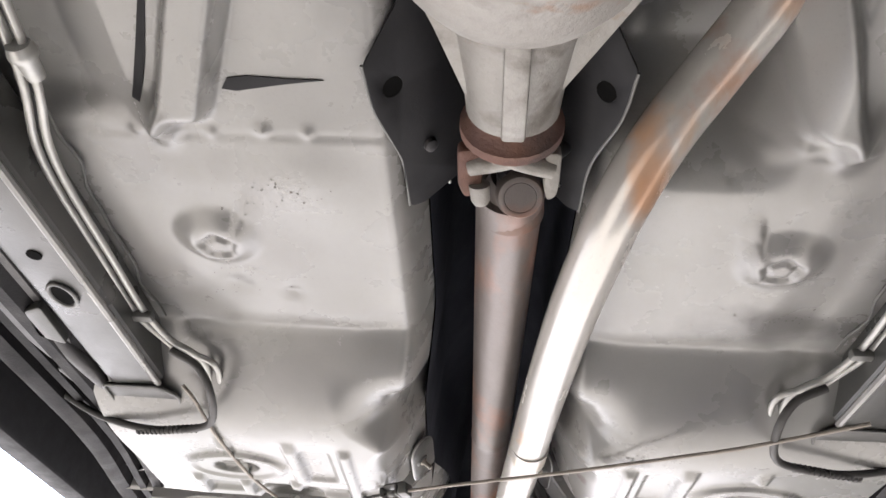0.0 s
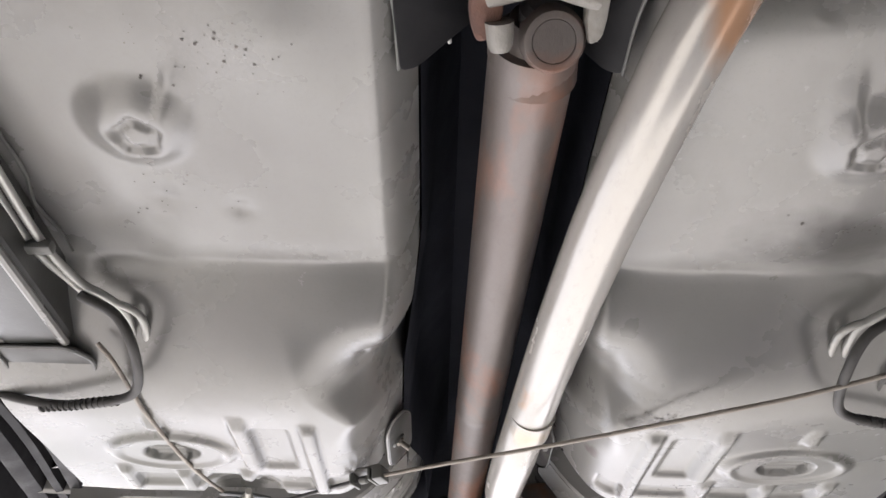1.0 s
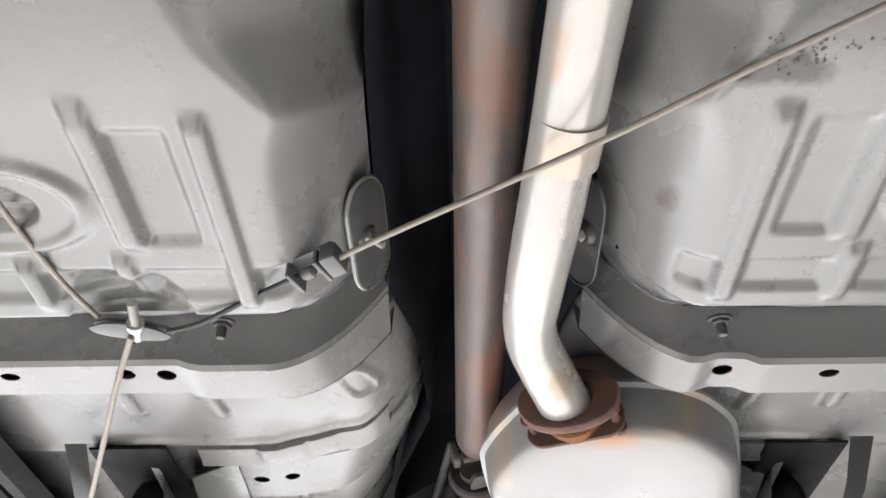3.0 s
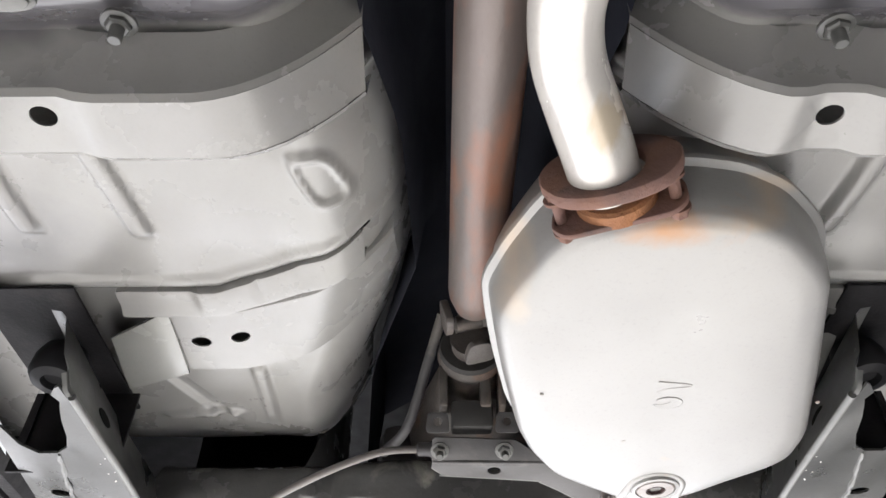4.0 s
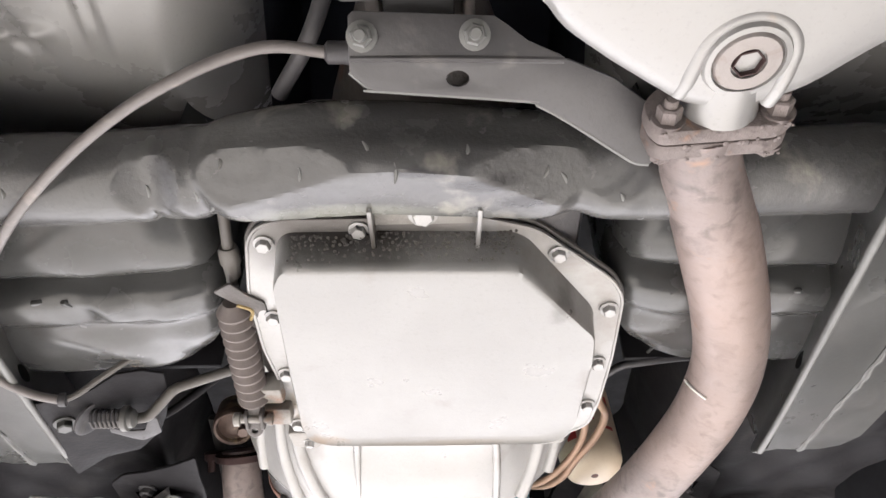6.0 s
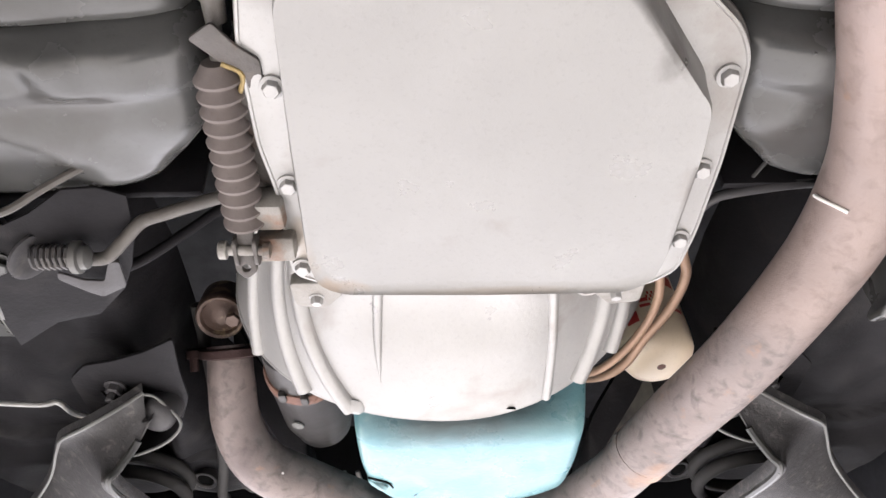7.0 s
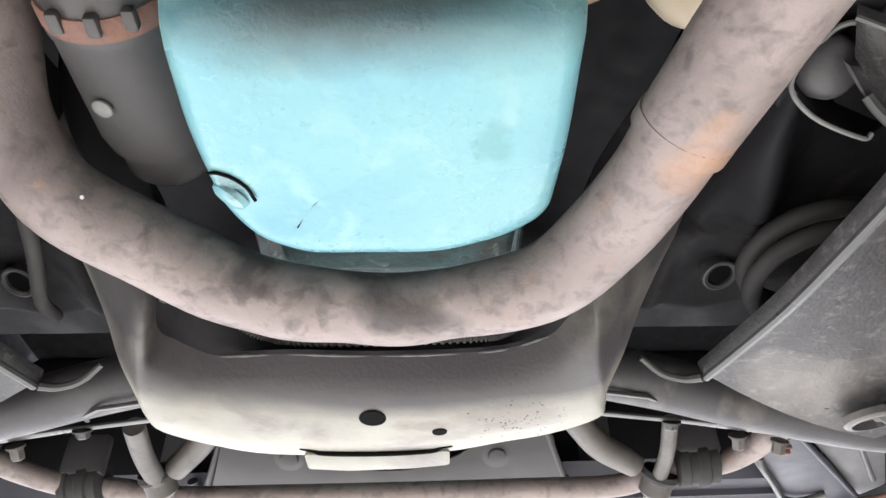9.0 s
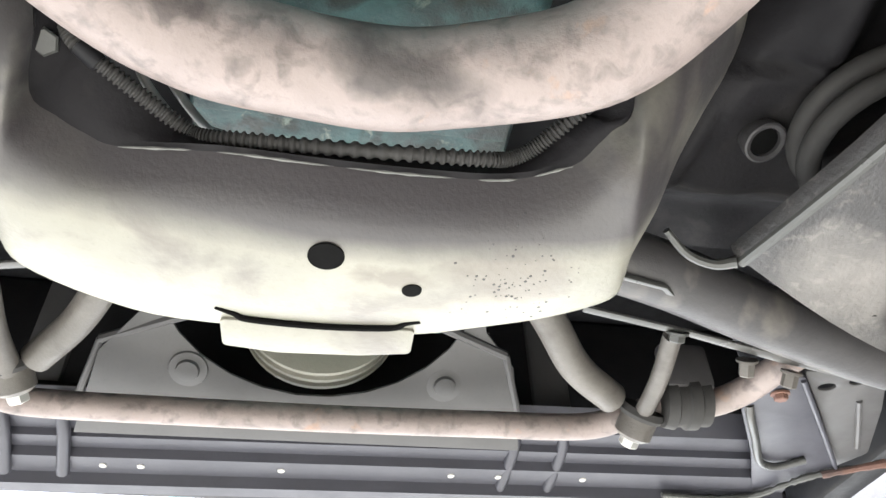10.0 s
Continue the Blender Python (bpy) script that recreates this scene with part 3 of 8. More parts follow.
    z = z - 0.004 * (1 - step(rr, 0.008, 0.0125))
    # wide shallow waves of the seat pan
    z = z - 0.005 * bump_in(y, 0.475, 0.735, 0.03) * bump_in(a, 0.125, 0.30, 0.03) + 0.003 * np.sin(a * 23 + 1.0) * np.sin(y * 9) * step(y, 0.5, 0.6) * (1 - step(y, 0.7, 0.74))
    # blunt wedges of the rear kick-up
    back = 1 - step(y, 0.405, 0.435)
    z = z - 0.030 * back * bump_in(a - 0.37 * (y - 0.408), 0.222, 0.262, 0.006)
    z = z + 0.014 * np.clip((a - 0.285) / 0.04, 0, 1) * back
    z = z - 0.022 * np.exp(-((a - 0.268) / 0.012) ** 2 - ((y - 0.425) / 0.022) ** 2)
    # front floor beads and oval pressing
    f = step(y, 1.275, 1.285) * (1 - step(y, 1.455, 1.462))
    z = z - 0.006 * f * (1.5 * rib(a, y, 0.312, 1.26, 1.394, 0.013, 1.0, -0.17) + 1.5 * rib(a, y, 0.398, 1.26, 1.388, 0.013, 1.0, -0.12))
    o = (((a + 0.35 * (y - 1.338) - 0.131) / 0.016) ** 4 + ((y - 1.338) / 0.028) ** 4) ** 0.25
    z = z + 0.006 * (1 - step(o, 0.7, 0.85)) - 0.006 * (1 - step(o, 0.95, 1.2))
    # crossed beads ahead of the second beam
    g2 = step(y, 1.61, 1.62) * (1 - step(y, 1.70, 1.74))
    z = z - 0.006 * g2 * (1 - step(np.abs(a - 0.235 - 0.0 * y), 0.004, 0.010)) + 0.005 * g2 * (1 - step(np.abs((a - 0.32) + 0.55 * (y - 1.66)), 0.006, 0.012))
    z = z - 0.006 * bump_in(y, 1.705, 1.715, 0.004) * bump_in(a, 0.27, 0.36, 0.01)
    # small dents
    for cx, cy, r, d in ((-0.205, 0.668, 0.010, 0.003), (-0.26, 0.655, 0.014, 0.003), (0.19, 0.475, 0.006, 0.003), (-0.13, 0.862, 0.016, -0.006), (-0.118, 0.845, 0.006, 0.004), (0.125, 0.875, 0.014, 0.006), (-0.235, 1.42, 0.03, 0.003), (-0.17, 1.42, 0.02, 0.003), (0.30, 1.40, 0.03, 0.003), (-0.16, 1.30, 0.012, 0.003), (-0.152, 0.443, 0.005, -0.003), (-0.188, 0.441, 0.006, -0.0035), (-0.231, 0.444, 0.005, -0.003), (-0.292, 0.442, 0.006, -0.003), (0.236, 0.443, 0.006, -0.003), (0.285, 0.441, 0.005, -0.003)):
        z = z + d * np.exp(-((x - cx) ** 2 + (y - cy) ** 2) / r ** 2)
    # channel over the exhaust pipe
    z = z + 0.08 * np.where(left, 0.0, bump_in(a, 0.085, 0.215, 0.03)) * (1 - step(y, 0.40, 0.49))
    # roll into the tunnel
    near = step(y, 0.84, 1.0)
    d = np.clip(edge - a + 0.010 + 0.040 * near, 0, 1)
    z = z + 0.0013 * np.sin(x * 19 + 2.1 * np.sin(y * 7)) * np.sin(y * 15 + 1.7 * np.sin(x * 9)) + 0.0005 * np.sin(x * 47 + y * 13) * np.sin(y * 39 - x * 11)
    return z + 0.1 * d + (45 - 28.0 * near) * d ** 2


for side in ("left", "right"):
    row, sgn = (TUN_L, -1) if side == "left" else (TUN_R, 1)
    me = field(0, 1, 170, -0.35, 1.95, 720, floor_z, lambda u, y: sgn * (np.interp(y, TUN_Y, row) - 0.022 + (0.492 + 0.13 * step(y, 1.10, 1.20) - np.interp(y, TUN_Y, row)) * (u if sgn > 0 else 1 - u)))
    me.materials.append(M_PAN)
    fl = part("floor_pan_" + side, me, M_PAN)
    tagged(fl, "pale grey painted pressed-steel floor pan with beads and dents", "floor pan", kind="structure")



def seam_gap(name, s, rows):
    """A dark open seam that follows the pressed sheet."""
    pts = [(s * a, y, float(floor_z(np.array(s * a), np.array(y))) - 0.0004) for a, y in rows]
    g_ = part(name, sweep([(*q, 0.0019 + 0.0006 * math.sin(3.1 * k)) for k, q in enumerate(pts)], 0.0018, 6, 3), M_HOLE)
    tagged(g_, "dark open seam between overlapping floor sheets", "seam", kind="structure")


# Black sheets laid on the kick-up where its steps and ridge cast shade.
for name, rows in (("kick_up_shade", ((0.211, 0.400), (0.205, 0.3905), (0.190, 0.3885), (0.160, 0.391), (0.131, 0.392), (0.165, 0.3965), (0.200, 0.402))), ("kick_up_shade_side", ((0.247, 0.322), (0.252, 0.322), (0.284, 0.408), (0.276, 0.408), (0.263, 0.372)))):
    bm = sheet([(-a, y) for a, y in rows], 0.0012, None, (), cuts=1)
    for v in bm.verts:
        v.co.z += float(floor_z(np.array(v.co.x), np.array(v.co.y))) - 0.0012
    tagged(part(name, bm, M_BLACK), "dark flat patch standing in for shade on the rear kick-up", "seam", kind="structure")
rp = random.Random(5)
bm = bmesh.new()
for cx, cy, sx, sy, n in ((-0.203, 0.512, 0.030, 0.015, 44), (-0.255, 0.648, 0.03, 0.016, 16), (0.28, 0.675, 0.03, 0.012, 50), (0.170, 0.891, 0.012, 0.006, 60), (0.20, 0.884, 0.012, 0.003, 14)):
    for k in range(n):
        x, y, r = rp.gauss(cx, sx), rp.gauss(cy, sy), rp.choice((0.0004, 0.0006, 0.0008, 0.0012))
        z = float(floor_z(np.array(x), np.array(y))) - 0.0004
        bm.faces.new([bm.verts.new((x + r * math.cos(q * 1.047) * (1 + 0.3 * math.sin(q * 3 + k)), y + r * math.sin(q * 1.047), z)) for q in range(6)])
tagged(part("floor_pits", bm, M_TAIL), "small rust pits scattered over the floor pan", "rust pits", kind="stuff")
for s in (-1, 1):
    jog = [(0.46, 1.128), (0.36, 1.127), (0.27, 1.127), (0.262, 1.121), (0.215, 1.121), (0.207, 1.128), (0.17, 1.131), (0.14, 1.130), (0.125, 1.122), (0.112, 1.108)]
    seam_gap("floor_seam_rear", s, jog)
    ys = [(a, 1.462 - 0.40 * min(0.14, max(0.0, 0.24 - a)) + (0.012 if a > 0.42 else 0.0) + 0.002) for a in (0.50, 0.46, 0.43, 0.40, 0.36, 0.31, 0.26, 0.235, 0.21, 0.185, 0.16, 0.135, 0.115, 0.10)]
    seam_gap("floor_seam_front", s, ys)
def seam_strip(s):
    """The folded flange that overlaps the front floor sheet, with one raised clip."""
    bm = bmesh.new()
    loops = []
    for a in np.linspace(0.335, 0.104, 48):
        y0 = 1.462 - 0.40 * min(0.14, max(0.0, 0.24 - a)) + 0.002
        q = 0.0035 * float(bump_in(a, 0.205, 0.262, 0.003)) + 0.0018 * float(bump_in(a, 0.165, 0.200, 0.003))
        z0 = float(floor_z(np.array(s * a), np.array(y0 - 0.004)))
        z1 = float(floor_z(np.array(s * a), np.array(y0 + 0.026)))
        loops.append([(s * a, y0 - 0.001, z0 + 0.004), (s * a, y0 - 0.001, z0 - 0.0035 - q), (s * a, y0 + 0.003, z0 - 0.0048 - q), (s * a, y0 + 0.018, min(z0, z1) - 0.0045 - q), (s * a, y0 + 0.027, min(z0, z1) - 0.0085), (s * a, y0 + 0.031, min(z0, z1) - 0.008), (s * a, y0 + 0.033, z1 + 0.004)])
    rings(bm, loops, closed=False)
    tagged(part("seam_flange", bm, M_PAN, angle=35), "folded floor flange along the front seam", "flange", kind="structure")


for s in (-1, 1):
    seam_strip(s)
# tunnel between the pans, its deep shade put into a near-black colour
bm = bmesh.new()
loops = []
for yy in np.linspace(-0.38, 1.98, 60):
    el, er = float(np.interp(yy, TUN_Y, TUN_L)), float(np.interp(yy, TUN_Y, TUN_R))
    zb = float(np.interp(yy, (0.7, 0.9, 1.15, 1.35), (1.81, 1.79, 1.79, 1.83)))
    wob = 0.004 * math.sin(yy * 31)
    loops.append([(-el + 0.024, yy, zb - 0.02), (-el + 0.030, yy, zb + 0.03), (-el + 0.040 + wob, yy, 1.93), (-0.03, yy, 1.985 - wob), (0.03, yy, 1.985 - wob),
                  (er - 0.040 - wob, yy, 1.93), (er - 0.030, yy, zb + 0.03), (er - 0.024, yy, zb - 0.02)])
rings(bm, loops, closed=False)
tagged(part("transmission_tunnel", bm, M_TUNNEL), "deep tunnel between the floor pans, coloured near black for shade", "tunnel", kind="structure")


# ---- sills ----
def sill(s, name):
    bm = bmesh.new()
    prof = [(0.455, 1.706), (0.470, 1.690), (0.485, 1.690), (0.490, 1.715), (0.503, 1.722), (0.506, 1.700), (0.516, 1.698), (0.520, 1.722), (0.532, 1.724), (0.535, 1.700),
            (0.548, 1.694), (0.556, 1.694), (0.562, 1.715), (0.60, 1.745), (0.68, 1.80), (0.76, 1.86)]
    rings(bm, [[(s * (a + 0.075 * float(step(yy, 0.92, 1.40))), yy, z + 0.02 * max(0.0, 0.4 - yy) + 0.02 * float(step(yy, 0.92, 1.40))) for a, z in prof] for yy in np.linspace(-0.4, 2.2, 40)], closed=False)
    tagged(part(name, bm, M_TOWER), "dark folded sill channel along the edge of the car floor", "sill", kind="structure")


sill(-1, "sill_left")
sill(1, "sill_right")


# ---- pressed floor beams ----
def hat_beam(s, x0, x1, y0, y1, zb, zt, holes, rise, label, bend=0.0, block=None, recess=None):
    """A hat-section beam under the floor, from |x| = x0 by the tunnel to x1 by the sill; its inner end climbs."""
    t = thing("floor_crossbeam", label, "crossbeam", (s * (x0 + x1) / 2, (y0 + y1) / 2, zt), group="floor crossbeams")

    def lift(u, v):
        e = float(np.interp(v, TUN_Y, TUN_L if s < 0 else TUN_R))
        d = max(0.0, e - u + 0.072)
        up = 0.88 * (0.1 * d + 9.5 * d * d) + rise * max(0.0, (x0 + 0.075 - u) / 0.075) ** 1.8
        if recess:
            up += 0.007 * float(bump_in(u, recess[0], recess[1], 0.008))
        return float(up)

    def back(u):
        return bend * float(np.clip((x0 + 0.16 - u) / 0.16, 0, 1)) ** 1.05

    us = [x0 + (x1 - x0) * k / 36 for k in range(37)]
    out = [(u, y0 + 0.004) for u in us] + [(u, y1 - 0.004) for u in reversed(us)]
    bm = sheet(out, 0.0016, None, [disc(c, r, 14, ry) for *c, r, ry in holes], cuts=1)
    for v in bm.verts:
        u = v.co.x
        v.co.z += zb + lift(u, v.co.y)
        v.co.y += back(u)
    loops = [[(u, y0 - 0.016 + back(u), zt + 0.012 + lift(u, y0)), (u, y0 - 0.004 + back(u), zt - 0.3 * (zt - zb) + lift(u, y0)), (u, y0 + back(u), zb + 0.004 + lift(u, y0)), (u, y0 + 0.004 + back(u), zb + lift(u, y0))] for u in us]
    rear = bmesh.new()
    rings(rear, loops, closed=False)
    loops = [[(u, y1 + 0.012 + back(u), zt + 0.012 + lift(u, y1)), (u, y1 + 0.002 + back(u), zb + 0.005 + lift(u, y1)), (u, y1 - 0.004 + back(u), zb + lift(u, y1))] for u in us]
    front = bmesh.new()
    rings(front, loops, closed=False)
    for b in (bm, rear, front):
        for v in b.verts:
            v.co.x *= s
    part("beam_shell", bm, M_PAN, t, angle=30)
    part("rear_wall", rear, M_PAN, t, angle=30)
    part("front_wall", front, M_PAN, t, angle=30)
    if block:
        q = [(s * a - 0.004, y) for a, y in ((block + 0.030, 1.530), (block - 0.036, 1.490), (block - 0.033, 1.590), (block + 0.038, 1.618))]
        part("end_plate", sheet(q, 0.0030, axes((0, 0, zb - 0.0050), (1, 0, 0), (0, 1, -0.02)) @ pose(0, 0, 0.032), (), 0.0010), M_BEAMPAINT, t, "pale folded end plate")
    return t


hat_beam(-1, 0.088, 0.53, 1.203, 1.255, 1.684, 1.72, [(0.286, 1.222, 0.009, 0.008), (0.323, 1.220, 0.009, 0.008), (0.43, 1.222, 0.009, 0.006)], 0.0,
         "pale grey hat-section floor beam with drain holes", recess=(0.262, 0.47))
hat_beam(1, 0.098, 0.53, 1.203, 1.255, 1.684, 1.72, [(0.214, 1.224, 0.009, 0.008), (0.305, 1.221, 0.009, 0.006), (0.427, 1.221, 0.009, 0.006)], 0.0,
         "pale grey hat-section floor beam with drain holes", recess=(0.195, 0.235))
hat_beam(-1, 0.080, 0.305, 1.494, 1.592, 1.7495, 1.775, [(0.274, 1.541, 0.010, 0.008), (0.2335, 1.5355, 0.010, 0.008)], 0.0,
         "pale grey second floor beam with two round holes", bend=-0.055, block=0.326)
hat_beam(1, 0.080, 0.305, 1.494, 1.592, 1.7495, 1.775, [(0.254, 1.541, 0.010, 0.008)], 0.0, "pale grey second floor beam beside the exhaust", bend=-0.055, block=0.326)


# ---- rear rails with their brake lines ----
def rear_rail(s):
    t = thing("rear_rail", "grey painted rear chassis rail ending in a holed bracket", "chassis rail", (s * 0.41, 0.6, 1.69), group="rear rails")
    path = [(-0.2, 0.060, 0.03), (0.15, 0.035, 0.03), (0.30, 0.016, 0.012), (0.42, 0.002, 0.0), (0.60, 0.0, 0.0), (0.80, 0.0, 0.0)]
    loops = []
    for yy, dx, dz in spline([(p[0], p[1], p[2]) for p in path], 5):
        loops.append([(s * (a + dx), yy, z + dz) for a, z in ((0.376, 1.745), (0.377, 1.70), (0.384, 1.691), (0.430, 1.689), (0.440, 1.694), (0.447, 1.745))])
    bm = bmesh.new()
    rings(bm, loops, closed=False)
    part("rail_web", bm, M_RAIL, t, angle=30)
    ol = rounded([(0.378, 0.80), (0.447, 0.80), (0.448, 0.85), (0.440, 0.876), (0.405, 0.880), (0.368, 0.850), (0.362, 0.82)], 0.008)
    part("end_bracket", sheet([(s * p[0], p[1]) for p in ol], 0.003, pose(0, 0, 1.688), [disc((s * 0.424, 0.864), 0.007)], 0.0008), M_RAIL, t, "bracket plate with one bolt hole")
    rim = [(s * q[0], q[1], 1.687) for q in ol + ol[:1]]
    part("bracket_flange", sweep(rim, 0.0022, 6, 1), M_STEEL_PAINT, t, "worn turned-down edge of the bracket")
    part("slot_rim", sweep([(s * 0.410 + 0.012 * math.cos(a), 0.612 + 0.019 * math.sin(a), 1.6885) for a in np.linspace(0, 2 * math.pi, 17)], 0.0022, 8, 2), M_STEEL_PAINT, t, "raised rim round the slot")
    part("slot_hole", sheet(disc((s * 0.410, 0.612), 0.009, 14, 0.016), 0.002, pose(0, 0, 1.6878)), M_HOLE, t)
    part("round_hole", sheet(disc((s * 0.408, 0.548), 0.007), 0.002, pose(0, 0, 1.6885)), M_HOLE, t)
    out = [(0.45, 0.40), (0.50, 0.42), (0.512, 0.70), (0.50, 0.775), (0.472, 0.79), (0.452, 0.70)]
    part("jacking_plate", sheet([(s * p[0], p[1]) for p in rounded(out, 0.012)], 0.02, pose(0, 0, 1.70), (), 0.002), M_DARK_STEEL, t, "dark stiffener plate beside the rail")
    part("bump_block", box((0.05, 0.07, 0.03), pose(s * 0.475, 0.82, 1.712, 0, 0, s * 12), 0.008), M_DARK_STEEL, t)
    # Crease takes the pale floor paint to put a highlight on the rail.
    crease = [(s * (0.381 + dx), yy, 1.6925 + dz) for yy, dx, dz in ((-0.2, 0.060, 0.03), (0.15, 0.035, 0.03), (0.30, 0.016, 0.012), (0.42, 0.002, 0.0), (0.60, 0.0, 0.0), (0.80, 0.0, 0.0))]
    part("crease", sweep(crease, 0.0042, 8, 6), M_PAN, t, "rounded crease along the rail, coloured pale for its highlight")
    part("clip_plate", sheet(rounded([(s * 0.448, 0.64), (s * 0.47, 0.65), (s * 0.478, 0.70), (s * 0.452, 0.715)], 0.006), 0.010, pose(0, 0, 1.690), (), 0.002), M_RAIL, t)
    part("side_pipe", sweep([(s * 0.462, 0.66, 1.705), (s * 0.470, 0.72, 1.702), (s * 0.462, 0.775, 1.700), (s * 0.455, 0.82, 1.70)], 0.010, 12, 5), M_DARK_STEEL, t)
    lip = [(s * (0.335 + 0.012 * math.sin(k * 1.3) * (k % 3 == 0) + 0.028 * min(1.0, k / 9)), 0.20 + k * 0.031, 1.741) for k in range(18)]
    part("flange_lip", sweep(lip, 0.0018, 6, 2), M_STEEL_PAINT, t, "ragged raised flange edge")
    return t


def brake_lines(s):
    t = thing("brake_line", "two plated brake lines and a hose clipped beside the rail", "brake line", (s * 0.365, 0.6, 1.72), group="brake lines")
    for k, (dx, r, rear) in enumerate(((0.0, 0.0036, 0.0), (0.011, 0.0036, 0.004))):
        pts = [(s * (0.312 + dx), 0.05, 1.78), (s * (0.330 + dx), 0.25, 1.745), (s * (0.338 + dx), 0.37, 1.728), (s * (0.362 + dx), 0.46, 1.724), (s * (0.366 + dx), 0.60, 1.722),
               (s * (0.366 + dx), 0.69, 1.72), (s * (0.352 + dx * 0.6), 0.735, 1.715), (s * (0.335 + dx), 0.752, 1.712), (s * (0.322 - dx), 0.775, 1.708), (s * (0.327 - dx), 0.83, 1.70)]
        part("metal_line", sweep(pts, r, 10, 6), M_BRAKELINE, t)
    part("hose_union", lathe((s * 0.338, 0.345, 1.728), (0, 1, 0), [(0, 0.009), (0.006, 0.011), (0.010, 0.011), (0.014, 0.008), (0.03, 0.007)], 12), M_BRAKELINE, t)
    part("clip", box((0.03, 0.012, 0.010), pose(s * 0.371, 0.690, 1.716), 0.003), M_STEEL_PAINT, t)
    loop = [(s * 0.350, 0.742, 1.705), (s * 0.318, 0.748, 1.690), (s * 0.306, 0.775, 1.672), (s * 0.318, 0.830, 1.664), (s * 0.345, 0.852, 1.662), (s * 0.40, 0.868, 1.664), (s * 0.45, 0.872, 1.672), (s * 0.50, 0.88, 1.69), (s * 0.56, 0.88, 1.72)]
    part("hose", sweep(loop, 0.0045, 12, 6), M_HOSE, t, "black ribbed hose looping round the bracket")
    for k in range(14):
        a = 0.345 + 0.006 * k
        part("hose_rib", lathe((s * a, 0.8545 + 0.27 * (a - 0.35), 1.6625 + 0.05 * max(0, a - 0.39)), (1, 0.2 * s, 0), [(0, 0.0052), (0.0025, 0.0054)], 10), M_HOSE, t)
    return t


for s in (-1, 1):
    rear_rail(s)
    brake_lines(s)


# ---- front rails ----
def front_rail(s):
    """A box rail with a torn open rear end: sloping inner wall, holed bottom plate, weld and turned-up nose."""
    t = thing("front_rail", "grey welded box-section front chassis rail with oval holes", "chassis rail", (s * 0.36 - 0.018, 1.8, 1.70), group="front rails")
    ox = -0.018

    def crease(y):
        return float(np.interp(y, (1.45, 1.62, 1.78, 1.90, 2.04, 2.15, 2.20), (0.327, 0.328, 0.333, 0.342, 0.353, 0.360, 0.364)))

    def plate_z(a, y):
        return 1.6465 + 0.070 * max(0.0, a - crease(y) - 0.006) + 0.9 * max(0.0, y - 2.135) ** 2 * 8 + 0.0012 * math.sin(a * 90 + y * 31)

    ol = [(0.334, 1.463), (0.340, 1.468), (0.347, 1.479), (0.343, 1.489), (0.347, 1.500), (0.352, 1.518), (0.357, 1.545), (0.366, 1.568), (0.381, 1.583), (0.399, 1.583), (0.411, 1.566), (0.416, 1.535), (0.426, 1.556), (0.436, 1.62), (0.443, 1.697), (0.452, 1.83), (0.456, 1.96), (0.462, 2.06), (0.462, 2.13), (0.440, 2.178), (0.395, 2.186)]
    ol += [(crease(y) + 0.0045, y) for y in (2.17, 2.10, 2.04, 1.97, 1.90, 1.84, 1.78, 1.70, 1.62, 1.54)]
    holes = [disc((0.384, 1.803), 0.0135, 16, 0.0095, 0.3), disc((0.376, 1.855), 0.0125, 16, 0.0095, 0.3), disc((0.410, 1.669), 0.012, 16, 0.0075, 0.3)]
    bm = sheet([(s * q[0], q[1]) for q in ol], 0.0026, None, [[(s * q[0], q[1]) for q in h] for h in holes], cuts=1)
    for v in bm.verts:
        v.co.z += plate_z(abs(v.co.x), v.co.y)
        v.co.x += ox
    part("bottom_plate", bm, M_RAIL, t, angle=30)
    ys = [1.458, 1.463, 1.47, 1.48, 1.50, 1.55, 1.62, 1.70, 1.78, 1.84, 1.90, 1.97, 2.04, 2.10, 2.15, 2.175]
    bm = bmesh.new()
    loops = []
    for y in ys:
        c, up = crease(y), 0.9 * max(0.0, y - 2.135) ** 2 * 8
        top = c + float(np.interp(y, (1.45, 1.60, 1.85, 2.15), (0.0215, 0.030, 0.020, 0.006)))
        low = 1.6465 + up + 0.010 * max(0.0, (1.470 - y) / 0.012)
        loops.append([(s * (top + 0.016) + ox, y, 1.724), (s * (top + 0.006) + ox, y, 1.722), (s * top + ox, y, 1.716), (s * (c + 0.010) + ox, y, 1.676), (s * (c + 0.0035) + ox, y, low + 0.0095), (s * (c + 0.0008) + ox, y, low + 0.0040), (s * (c + 0.0016) + ox, y, low + 0.0008), (s * (c + 0.0056) + ox, y, low)])
    rings(bm, loops, closed=False)
    part("inner_wall", bm, M_RAIL, t, angle=50)
    bm = bmesh.new()
    rings(bm, [[(s * a + ox, y, plate_z(a, y)), (s * (a + 0.004) + ox, y, plate_z(a, y) + 0.004), (s * (a + 0.008) + ox, y, 1.80)] for a, y in ((0.434, 1.62), (0.443, 1.697), (0.452, 1.83), (0.456, 1.96), (0.462, 2.06), (0.462, 2.13), (0.452, 2.165))], closed=False)
    part("outer_wall", bm, M_RAIL, t, angle=30)
    # Worn corner in a paler paint that also carries its highlight.
    wear = [(s * (crease(y) + 0.0012) + ox, y, 1.6471 + 0.9 * max(0.0, y - 2.135) ** 2 * 8) for y in (1.48, 1.55, 1.62, 1.7, 1.78, 1.84, 1.9, 1.97, 2.04, 2.10, 2.15)]
